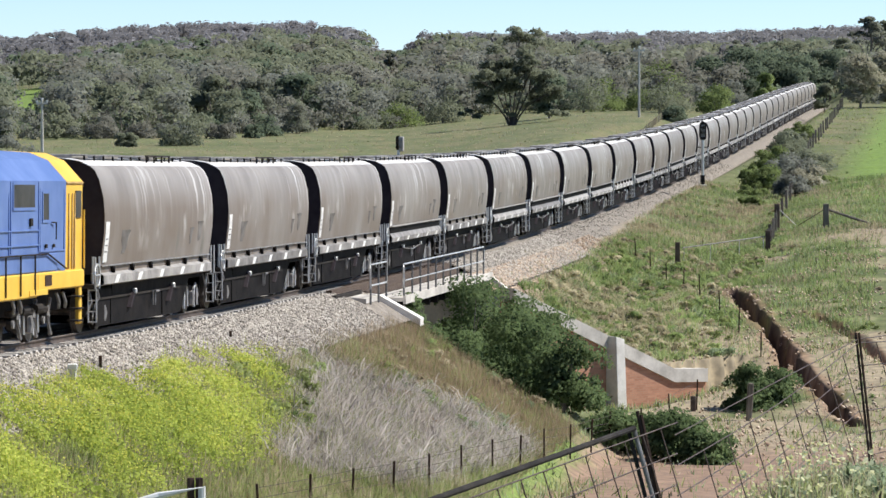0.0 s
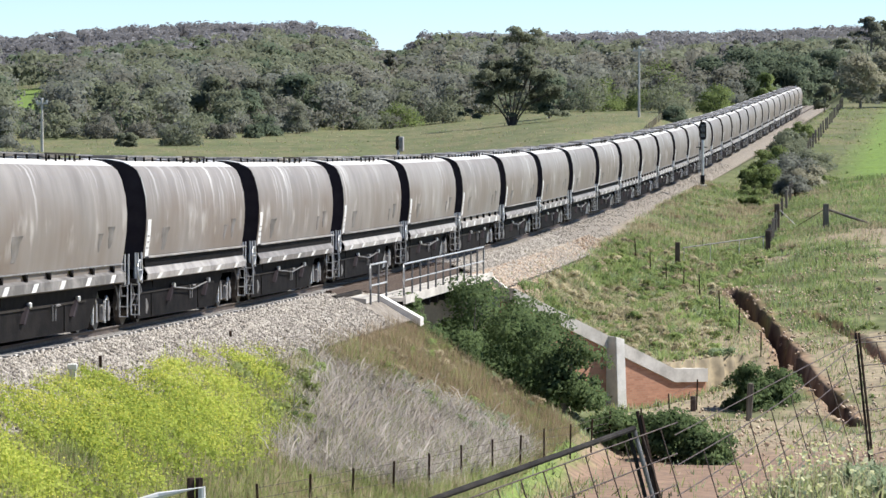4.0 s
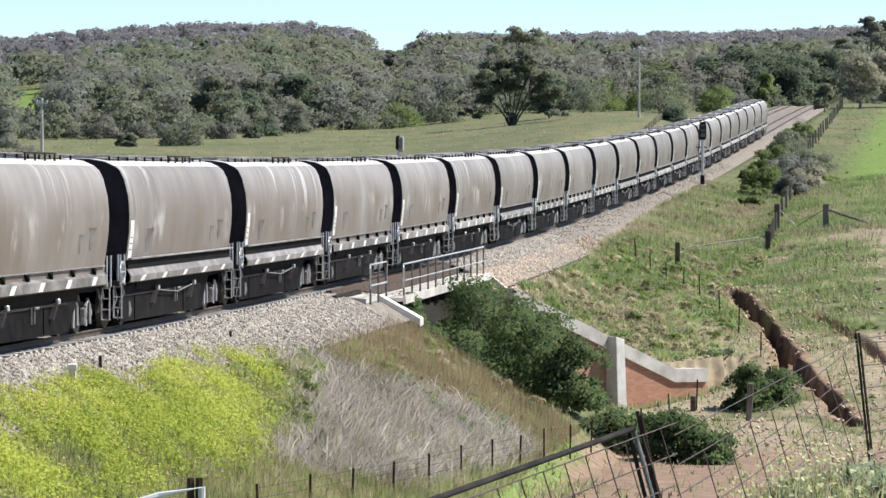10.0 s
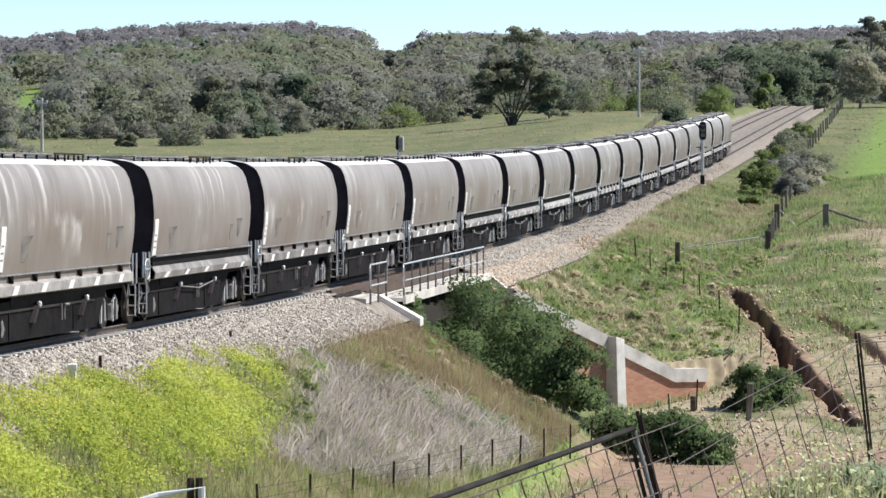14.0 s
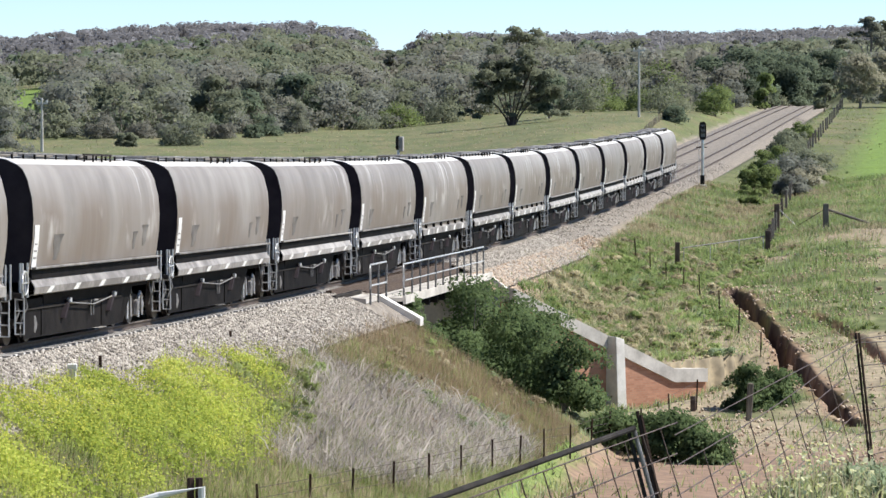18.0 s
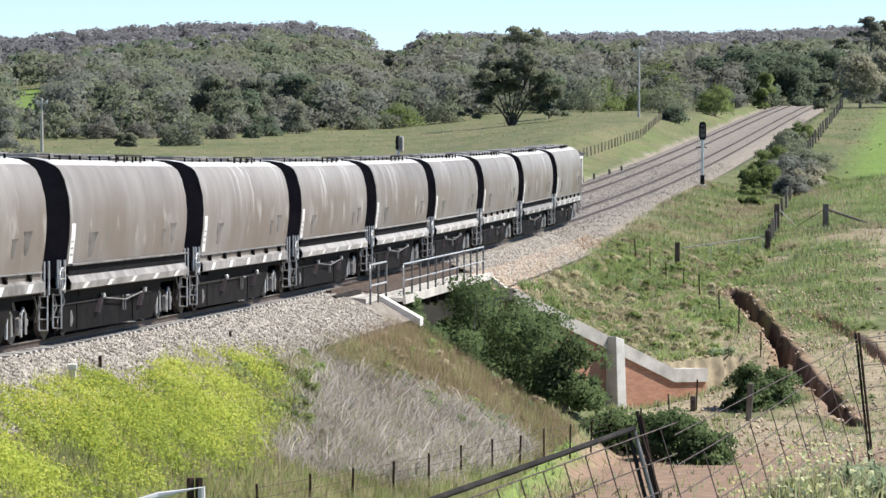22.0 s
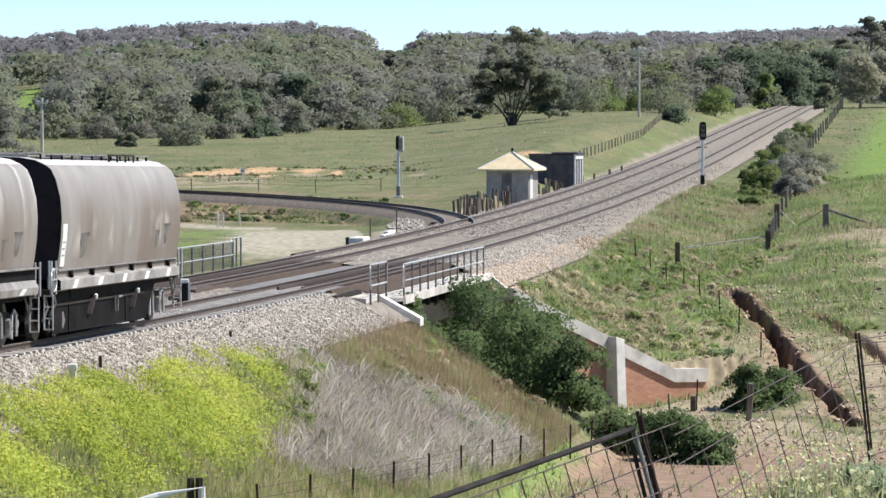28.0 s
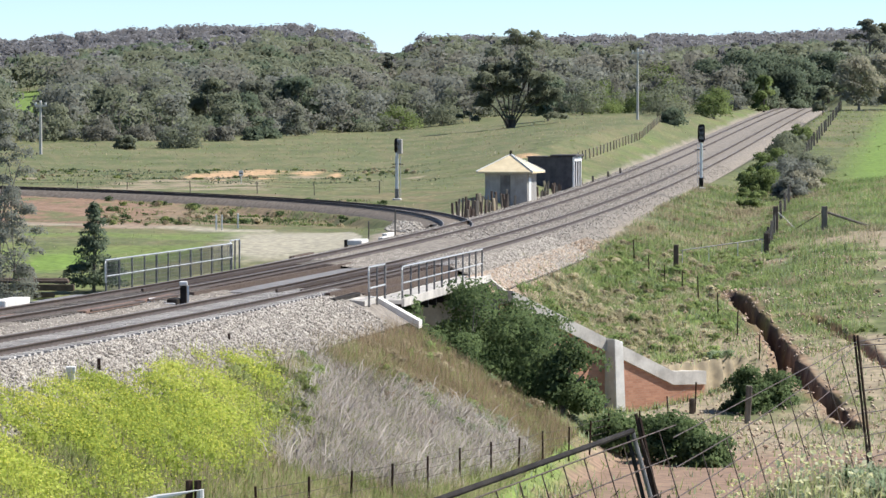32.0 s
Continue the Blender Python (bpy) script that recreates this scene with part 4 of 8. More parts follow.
def build_locomotive():
    """Cab end of a diesel locomotive; its local y runs towards the wagons."""
    w = thing("diesel_locomotive", Matrix.Identity(4), "blue and yellow diesel locomotive leading the wagons", "locomotive")
    L0, L1 = -9.6, 9.72
    prof = [(1.40, 1.46), (1.42, 3.36), (1.02, 3.80), (0.62, 3.96), (0.0, 4.0), (-0.62, 3.96), (-1.02, 3.80), (-1.42, 3.36), (-1.40, 1.46)]
    part("hood", extrude_profile(bmesh.new(), prof, L0 + 0.5, 8.1), M_BLUE, w, "faded blue body")
    part("cab_end", extrude_profile(bmesh.new(), prof, 8.1, L1 - 0.05), M_YELLOW, w, "yellow cab end")
    part("sill", boxed(-1.45, 1.45, 5.4, L1, 1.10, 1.48, 0.03), M_YELLOW, w, "yellow frame sill")
    part("sill", boxed(-1.45, 1.45, L0, 5.4, 0.98, 1.48, 0.03), M_YELLOW, w, "deeper yellow frame sill")
    part("sill_step", boxed(1.452, 1.47, 4.6, 6.2, 1.02, 1.14, 0.01), M_YELLOW, w)
    part("fuel_tank", boxed(-1.3, 1.3, -3.2, 2.6, 0.35, 0.98, 0.08), M_DARKSTEEL, w)
    part("lower_panel", boxed(1.405, 1.434, L0 + 0.8, 7.2, 1.50, 1.86, 0.01), M_BLUE, w, "blue lower body panel")
    for y0, y1, z0, z1 in ((3.4, 5.2, 2.82, 3.28), (5.95, 6.45, 2.56, 3.10)):
        part("window", boxed(1.395, 1.432, y0, y1, z0, z1), M_GLASS, w, "dark tinted window")
        bm = bmesh.new()
        for a in ((y0 - 0.06, y1 + 0.06, z0 - 0.06, z0), (y0 - 0.06, y1 + 0.06, z1, z1 + 0.04), (y0 - 0.06, y0, z0, z1), (y1, y1 + 0.06, z0, z1)):
            box(bm, 1.39, 1.434, *a)
        part("window_frame", bm, M_BLUE, w)
    part("cab_window", boxed(1.40, 1.437, 8.95, 9.5, 2.58, 3.16), M_GLASS, w, "dark cab side window")
    # door pillars use a darker yellow than the cab: shade put into the colour
    for y in (8.3, 8.62, 8.85):
        part("cab_pillar", boxed(1.40, 1.438, y, y + 0.06, 1.5, 3.1), M_DULLYELLOW, w, "shaded yellow door pillar")
    for a in ((5.7, 8.0, 1.90, 1.93), (5.7, 5.74, 1.93, 3.2), (7.9, 7.95, 1.93, 3.2)):
        part("door_seam", boxed(1.40, 1.427, *a), M_BLUE, w)
    for y in (6.2, 6.9):
        part("door_hinge", boxed(1.42, 1.45, y - 0.07, y + 0.07, 1.98, 2.06, 0.01), M_DARKSTEEL, w)
    part("door_handle", tubed(((1.47, 6.95, 2.15), (1.47, 6.95, 2.50), (1.44, 6.7, 2.50)), 0.018), M_DARKSTEEL, w, "dark door handle")
    part("latch", boxed(1.42, 1.46, 4.75, 4.95, 2.44, 2.60, 0.01), M_DARKSTEEL, w)
    for y in (-6, -4.4, -2.8, -1.2, 0.4, 1.6, 3.0):
        part("panel_seam", boxed(1.40, 1.428, y, y + 0.05, 1.5, 3.1), M_BLUE, w)
    for z in (2.04, 2.34):
        part("panel_ledge", boxed(1.39, 1.44, L0 + 1, 5.6, z, z + 0.025), M_BLUE, w)
    for y in (9.6,):
        part("grab_rail", tubed(((1.47, y, 1.50), (1.47, y, 2.75)), 0.02), M_YELLOW, w)
    for k in range(10):
        part("stanchion", tubed(((1.475, -6.2 + 1.25 * k, 1.05), (1.475, -6.2 + 1.25 * k, 1.86)), 0.019), M_DARKSTEEL, w)
    part("hand_rail", tubed(((1.475, -6.2, 1.86), (1.475, 6.2, 1.86), (1.475, 7.9, 1.52)), 0.019), M_DARKSTEEL, w)
    part("sill_plate", boxed(1.452, 1.466, 6.0, 6.6, 1.2, 1.42, 0.01), M_PICKET, w, "small brown plate on the sill")
    for x in (1.28, -1.44):
        part("step_frame", boxed(x + 0.03, x + 0.13, L1 - 0.30, L1 - 0.06, 0.30, 1.12, 0.02), M_YELLOW, w, "yellow step frame")
    part("coupler", boxed(-0.14, 0.14, L1, L1 + 0.8, 0.78, 1.0), M_DARKSTEEL, w)
    for y in (-5, -3, 0, 3):
        part("roof_vent", boxed(-0.5, 0.5, y - 0.6, y + 0.6, 3.94, 4.1, 0.04), M_DARKSTEEL, w)
    part("horn", tubed(((0.5, 4.6, 3.95), (0.5, 4.6, 4.10), (0.5, 4.9, 4.12)), 0.05), M_DARKSTEEL, w)
    for y in (-6.0, 5.9):
        b = build_bogie(w, y, 0.5, 1.35)
        for yy in (-0.6, 0.6):
            part("brake_cylinder", tubed(((1.16, yy - 0.3, 0.72), (1.16, yy + 0.3, 0.72)), 0.11, 10), M_DARKSTEEL, b)
        part("spring_box", boxed(0.98, 1.18, -1.7, 1.7, 0.60, 0.74, 0.03), M_DARKSTEEL, b)
        for yy in (-1.35, 0.05, 1.35):
            part("sand_pipe", tubed(((1.17, yy + 0.4, 0.9), (1.17, yy + 0.2, 0.55), (1.17, yy + 0.45, 0.15)), 0.05), M_LADDER, b)
    for z in (0.36, 0.62, 0.88):
        part("step", boxed(1.20, 1.46, L1 - 0.62, L1 - 0.10, z, z + 0.04, 0.01), M_DARKSTEEL, w)
    for y0, y1 in ((3.15, 3.22), (5.55, 5.62)):
        part("body_pillar", boxed(1.405, 1.432, y0, y1, 1.9, 3.34), M_BLUE, w)
    for k in range(7):
        part("grille_slat", boxed(1.40, 1.445, -5.6, -2.4, 2.5 + 0.1 * k, 2.54 + 0.1 * k), M_DARKSTEEL, w, "dark radiator slat")
    part("cab_gutter", boxed(1.41, 1.45, 8.1, L1 - 0.06, 3.30, 3.35, 0.01), M_DULLYELLOW, w, "dusty yellow rain gutter")
    for yy in (3.6, 4.2, 7.6, 8.2):
        part("air_pipe", tubed(((1.32, yy, 1.02), (1.36, yy + 0.1, 0.82), (1.30, yy + 0.3, 0.70)), 0.035, 6), M_LADDER, w)
    part("underframe", boxed(-1.05, 1.05, L0 + 0.3, L1 - 0.5, 0.62, 1.1, 0.03), M_UNDER, w)
    part("air_tank", tubed(((1.12, -1.8, 0.62), (1.12, 1.2, 0.62)), 0.2, 12), M_DARKSTEEL, w)
    return w


locomotive = build_locomotive()


def vehicle_pose(s, base):
    a, b = Vector([float(v) for v in on_track(s - base)]), Vector([float(v) for v in on_track(s + base)])
    y = (b - a).normalized()
    x = y.cross(Vector((0, 0, 1))).normalized()
    z = x.cross(y)
    m = Matrix((x, y, z)).transposed().to_4x4()
    m.translation = (a + b) / 2
    return m


RUN_TIMES = (0, 1, 3, 6, 7, 9, 10, 12, 13, 17, 18, 20, 21, 23, 24, 28, 32)
RUN_METRES = (0.14, 17.63, 52.9, 105.98, 123.87, 159.7, 177.5, 213.6, 231.7, 303.8, 321.9, 357.65, 375.67, 411.4, 429.17, 499.35, 569.5)


def gone(t):
    """Metres the train has run at t seconds."""
    return float(np.interp(t, RUN_TIMES, RUN_METRES))


# ---- leaves ----
def leaf_material(name, low, high, island=0.6, gloss=0.75, through_leaf=0.5):
    m = mat(name, low, high, 0.25, gloss, 0.0, island=island)
    bsdf = m.node_tree.nodes["Principled BSDF"]
    bsdf.inputs["Specular IOR Level"].default_value = 0.15
    nt = m.node_tree
    glow = nt.nodes.new("ShaderNodeBsdfTranslucent")
    mixer = nt.nodes.new("ShaderNodeMixShader")
    mixer.inputs[0].default_value = through_leaf
    nt.links.new(bsdf.inputs["Base Color"].links[0].from_socket, glow.inputs["Color"])
    nt.links.new(bsdf.outputs[0], mixer.inputs[1])
    nt.links.new(glow.outputs[0], mixer.inputs[2])
    nt.links.new(mixer.outputs[0], nt.nodes["Material Output"].inputs[0])
    return m


M_GUM = leaf_material("gum_leaves", (0.170, 0.192, 0.130), (0.280, 0.300, 0.210), 0.2, 0.75, 0.6)
M_GUMGREY = leaf_material("grey_gum_leaves", (0.195, 0.208, 0.178), (0.290, 0.300, 0.258), 0.2, 0.75, 0.6)
M_DARKLEAF = leaf_material("dark_leaves", (0.105, 0.140, 0.098), (0.200, 0.245, 0.160))
M_DARKGUM = leaf_material("dark_gum_leaves", (0.145, 0.158, 0.122), (0.270, 0.282, 0.220))
M_SHRUB = leaf_material("green_shrub_leaves", (0.11, 0.155, 0.055), (0.26, 0.32, 0.12))
M_BUSH = leaf_material("bush_leaves", (0.066, 0.104, 0.045), (0.185, 0.25, 0.105))
# grey-violet leaves for the far ridge: distance haze put into the colour
M_FARGUM = leaf_material("hazed_gum_leaves", (0.222, 0.222, 0.238), (0.280, 0.276, 0.286), 0.12, 0.8, 0.66)
M_BROWNGUM = leaf_material("dry_brown_gum_leaves", (0.190, 0.192, 0.160), (0.270, 0.266, 0.224), 0.2, 0.8, 0.6)
M_BARK = mat("pale_bark", (0.10, 0.085, 0.07), (0.30, 0.27, 0.23), 3.0, 0.9, 0.4, streak=(1, 1, 0.3), spread=0.4)


def leaf_cloud(rng, centres, radii, counts, size, flat=0.75, stretch=1.0, skin=0.45, ruffle=0.55):
    """Leaf sprays as small bent quads on the skins of blobs: verts (n*4, 3)."""
    out, shade = [], []
    for c, r, n in zip(centres, radii, counts):
        v = rng.normal(size=(n, 3))
        v /= np.linalg.norm(v, axis=1)[:, None]
        v[:, 2] = np.where(v[:, 2] < -0.35, -v[:, 2] * 0.6, v[:, 2])
        rad = r * (skin + (1.07 - skin) * rng.random(n) ** 0.5)
        p = np.asarray(c) + v * rad[:, None] * (1, 1, flat)
        nrm = v + rng.normal(scale=ruffle, size=(n, 3))
        nrm /= np.linalg.norm(nrm, axis=1)[:, None]
        a = np.cross(nrm, rng.normal(size=(n, 3)))
        a /= np.linalg.norm(a, axis=1)[:, None]
        b = np.cross(nrm, a)
        sz = size * (0.55 + 0.9 * rng.random(n))[:, None]
        a, b = a * sz * stretch, b * sz
        k = nrm * sz * 0.45 * ruffle
        out.append(np.stack([p - a - k, p - b * 0.7 + k, p + a - k, p + b * 0.7 + k], 1).reshape(-1, 3))
        soft = v * 0.6 + (0.1, -0.05, 0.55) + nrm * 0.33 * ruffle
        shade.append(np.repeat(soft / np.linalg.norm(soft, axis=1)[:, None], 4, axis=0))
    return np.concatenate(out), np.concatenate(shade)


def quads(n):
    return np.arange(n * 4).reshape(-1, 4)


def crown_shape(rng, h, wide, blobs=9, low=0.35):
    """Blob centres and radii of an uneven crown."""
    c, r = [], []
    for i in range(blobs):
        g, q = rng.random() * 2 * math.pi, rng.random() ** 0.6
        z = h * (low + (0.92 - low) * rng.random())
        taper = 1.0 - 0.55 * max(0, (z / h - 0.6) / 0.4)
        c.append((math.cos(g) * wide * 0.36 * q * taper, math.sin(g) * wide * 0.36 * q * taper, z))
        r.append(wide * rng.uniform(0.14, 0.26))
    c.append((0, 0, h * 0.8))
    r.append(wide * 0.25)
    return c, r


def limbs(rng, h, wide, centres, base=0.03):
    bm = bmesh.new()
    fork = Vector((rng.normal() * 0.02 * h, rng.normal() * 0.02 * h, h * 0.34))
    tube(bm, ((0, 0, -0.3), (fork.x * 0.4, fork.y * 0.4, h * 0.15), fork), [h * base, h * base * 0.8, h * base * 0.62], 7)
    for c in centres:
        c = Vector(c)
        mid = fork.lerp(c, 0.5) + Vector((rng.normal() * 0.03 * h, rng.normal() * 0.03 * h, 0.03 * h))
        tube(bm, (fork * 0.9, mid, c), [h * base * 0.5, h * base * 0.3, h * base * 0.08], 5, False)
    return bm


def single_tree(name, x, y, h, wide, material, label, seed, leaves=1800, size=0.22, blobs=11, low=0.3, flat=0.75, category="tree", group="", open_crown=1.0, girth=0.03):
    rng = np.random.default_rng(seed)
    z = float(land(np.array([x]), np.array([y]))[0])
    t = thing(name, pose(x, y, z - 0.05), label, category, group)
    c, r = crown_shape(rng, h, wide, blobs, low)
    c, r = [(p[0] * open_crown, p[1] * open_crown, p[2]) for p in c], [q * (1.75 - 0.75 * open_crown) for q in r]
    part("trunk", limbs(rng, h, wide, c[:7], girth), M_BARK, t)
    per = [int(leaves * q / sum(r)) for q in r]
    v, nv = leaf_cloud(rng, c, r, per, size, flat)
    from_arrays("crown", v, quads(len(v) // 4), material, t, normals=nv)
    return t


def woods():
    """The wooded hills: a few crown models scattered by the thousand, joined by tone."""
    rng = np.random.default_rng(11)
    models = []
    for i in range(9):
        h, wide = 1.0, rng.uniform(0.62, 0.95)
        c, r = crown_shape(rng, h, wide, 8, 0.30)
        c, r = [(x * 0.85, y * 0.85, z) for x, y, z in c], [q * 1.3 for q in r]
        models.append((leaf_cloud(rng, c, r, [int(430 * q / sum(r)) for q in r], 0.036, 0.8, skin=0.84, ruffle=0.3), leaf_cloud(rng, c, r, [int(190 * q / sum(r)) for q in r], 0.058, 0.8, skin=0.9, ruffle=0.16)))
    groups = {"a": [], "b": [], "c": [], "d": [], "e": []}
    shades = {k: [] for k in groups}
    trunks = []
    n = 0
    while n < 4300:
        a = rng.uniform(-0.135, 0.135)
        y = 440 + 1250 * rng.random() ** 1.05
        x = a * y
        edge = np.interp(a, (-0.135, -0.117, -0.08, -0.04, -0.01, 0.01, 0.04, 0.06, 0.09, 0.1, 0.135), (445, 448, 470, 495, 540, 560, 590, 605, 640, 575, 545))
        if y < edge + 12 * rng.normal():
            continue
        s, d, _ = track_sd(np.array([x]), np.array([y]))
        if abs(d[0] + 2) < 9 and s[0] < 640:
            continue
        if -0.1155 < a < -0.1020 and 430 < y < 800 or -0.0855 < a < -0.0805 and 600 < y < 830:
            continue
        n += 1
        z = float(land(np.array([x]), np.array([y]), False)[0])
        h = rng.uniform(5.2, 8.2) * (0.85 if y < edge + 60 else 1.0)
        if rng.random() < 0.18:
            h *= 0.55
        g = rng.random() * 6.283
        v, nv = models[rng.integers(len(models))][0 if y < 690 else 1]
        cg, sg = math.cos(g), math.sin(g)
        wd = rng.uniform(1.0, 1.45)
        w = np.stack([(v[:, 0] * cg - v[:, 1] * sg) * wd, (v[:, 0] * sg + v[:, 1] * cg) * wd, v[:, 2]], -1) * h + (x, y, z - 0.4)
        q = rng.random()
        stand = float(patchy(np.array([x * 6.0]), np.array([y]), 120.0, 21)[0]) + 0.35 * rng.normal()
        tone = "e" if stand > 0.50 else ("b" if stand > 0.22 else ("c" if stand < -0.55 else "a"))
        # far trees take the haze-coloured leaves, more of them with distance
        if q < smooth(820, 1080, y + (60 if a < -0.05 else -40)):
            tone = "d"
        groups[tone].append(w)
        # shading normals flatten with distance, lowering contrast as haze would
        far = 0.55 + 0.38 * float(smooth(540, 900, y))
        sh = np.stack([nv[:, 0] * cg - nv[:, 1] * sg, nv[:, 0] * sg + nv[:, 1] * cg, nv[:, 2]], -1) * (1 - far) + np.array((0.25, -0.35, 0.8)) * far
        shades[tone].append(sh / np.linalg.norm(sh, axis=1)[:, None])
        if y < 900:
            lean = rng.normal(scale=0.05, size=2) * h
            rr = 0.014 * h
            ring = np.array([(math.cos(k * 2.094), math.sin(k * 2.094)) for k in range(3)]) * rr
            lo = np.concatenate([ring + (x, y), np.full((3, 1), z - 0.4)], 1)
            hi = np.concatenate([ring * 0.5 + (x, y) + lean, np.full((3, 1), z + 0.7 * h)], 1)
            trunks.append(np.concatenate([lo, hi]))
    # low scrub along the edge of the woods
    low = []
    for i in range(4):
        c, r = crown_shape(rng, 1.0, 1.5, 8, 0.06)
        low.append(leaf_cloud(rng, c, r, [int(150 * q / sum(r)) for q in r], 0.085, 0.8))
    n = 0
    while n < 620:
        a = rng.uniform(-0.13, 0.13)
        edge = np.interp(a, (-0.135, -0.117, -0.08, -0.04, -0.01, 0.01, 0.04, 0.06, 0.09, 0.1, 0.135), (445, 448, 470, 495, 540, 560, 590, 605, 640, 575, 545))
        y = edge + rng.uniform(-10, 70)
        x = a * y
        s, d, _ = track_sd(np.array([x]), np.array([y]))
        if abs(d[0] + 2) < 10:
            continue
        n += 1
        v, nv = low[rng.integers(4)]
        h = rng.uniform(1.4, 3.4)
        z = float(land(np.array([x]), np.array([y]), False)[0])
        tone = "abcae"[rng.integers(5)]
        groups[tone].append(v * h + (x, y, z - 0.2))
        shades[tone].append(nv)
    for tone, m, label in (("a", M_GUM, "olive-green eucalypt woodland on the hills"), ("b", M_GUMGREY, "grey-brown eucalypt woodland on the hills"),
                           ("c", M_DARKLEAF, "dark green trees among the woodland"), ("d", M_FARGUM, "far ridge woodland with haze put into its leaf colour"), ("e", M_BROWNGUM, "dry brown eucalypts among the woodland")):
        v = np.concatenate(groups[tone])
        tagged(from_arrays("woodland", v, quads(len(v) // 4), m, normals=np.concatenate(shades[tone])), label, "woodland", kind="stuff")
    v = np.concatenate(trunks)
    f = np.array([(0, 1, 4, 3), (1, 2, 5, 4), (2, 0, 3, 5)])
    f = (f[None] + 6 * np.arange(len(trunks))[:, None, None]).reshape(-1, 4)
    tagged(from_arrays("woodland_trunks", v, f, M_BARK), "pale gum trunks showing in the woodland", "woodland", kind="stuff")


woods()


def bush(name, x, y, h, wide, material, label, seed, leaves=3000, size=0.10, blobs=12, group="bushes", deep=1.0, sink=0.0):
    """A dense shrub whose leaves reach the ground."""
    rng = np.random.default_rng(seed)
    z = float(land(np.array([x]), np.array([y]))[0]) - sink
    t = thing(name, pose(x, y, z), label, "bush", group)
    c, r = [], []
    for i in range(blobs):
        g, q = rng.random() * 2 * math.pi, rng.random() ** 0.5
        zz = h * rng.uniform(0.06, 0.78) * (1 - 0.45 * q)
        c.append((math.cos(g) * wide * 0.38 * q, math.sin(g) * wide * 0.38 * q * deep, zz))
        r.append(min(wide, h * 1.3) * rng.uniform(0.17, 0.27))
    for i in range(6):
        c.append((math.cos(i * 1.05) * wide * 0.30, math.sin(i * 1.05) * wide * 0.30 * deep, h * rng.uniform(0.05, 0.16)))
        r.append(min(wide, h * 1.3) * rng.uniform(0.18, 0.24))
    per = [int(leaves * q / sum(r)) for q in r]
    v, nv = leaf_cloud(rng, c, r, per, size, 0.85)
    v[:, 2] = np.maximum(v[:, 2], -0.25)
    from_arrays("foliage", v, quads(len(v) // 4), material, t, normals=nv)
    bm = bmesh.new()
    for cc in c[:6]:
        tube(bm, ((0, 0, -0.1), (cc[0] * 0.4, cc[1] * 0.4, cc[2] * 0.6), cc), [0.05, 0.035, 0.012], 5, False)
    part("stem", bm, M_BARK, t)
    return t


def conifer(x, y, h, wide, material, label, seed):
    """A slender cone of drooping sprays round a straight stem."""
    rng = np.random.default_rng(seed)
    t = thing("young_conifer", pose(x, y, z_at(x, y) - 0.05), label, "tree")
    part("trunk", tubed(((0, 0, -0.2), (0.03, 0, h * 0.5), (0, 0.02, h * 0.97)), [0.09, 0.06, 0.015], 7), M_BARK, t)
    c, r = [], []
    for i in range(64):
        u = rng.random() ** 1.1
        g = rng.random() * 6.283
        reach = wide * 0.42 * (1 - u) ** 0.8 * rng.uniform(0.4, 1.0)
        c.append((math.cos(g) * reach, math.sin(g) * reach, h * (0.08 + 0.86 * u)))
        r.append(wide * (0.07 + 0.13 * (1 - u)))
    v, nv = leaf_cloud(rng, c, r, [int(7500 * q / sum(r)) for q in r], 0.055, 0.7)
    from_arrays("crown", v, quads(len(v) // 4), material, t, normals=nv)
    return t


# ---- bridge over the creek ----
def z_at(x, y):
    return float(land(np.array([x]), np.array([y]))[0])


def track_frame(s, off=0.0, up=0.0):
    """A pose on the near track with its y along the line."""
    m = vehicle_pose(s, 1.0)
    return m @ Matrix.Translation((off, 0, up))


def rail_fence(name, length, posts, height, label, mid=True, post_r=0.035, rail_r=0.03, ends=True):
    """Tubular hand rail along local y, standing at z 0."""
    t = thing(name, Matrix.Identity(4), label, "handrail", "bridge handrails")
    for i in range(posts):
        y = length * i / (posts - 1)
        part("post", tubed(((0, y, -0.25), (0, y, height)), post_r, 6), M_POSTSTEEL, t)
    pts = [(0, -0.06, height - 0.75), (0, -0.10, height - 0.1), (0, 0, height), (0, length, height), (0, length + 0.1, height - 0.1), (0, length + 0.06, height - 0.75)]
    part("top_rail", tubed(pts if ends else pts[2:4], rail_r, 6), M_GALV, t)
    if mid:
        part("middle_rail", tubed(((0, 0, height * 0.5), (0, length, height * 0.5)), rail_r * 0.8, 6), M_GALV, t)
    return t


M_POSTSTEEL = mat("grey_post_steel", (0.10, 0.10, 0.10), (0.22, 0.215, 0.21), 4.0, 0.6, 0.1, metal=0.3)


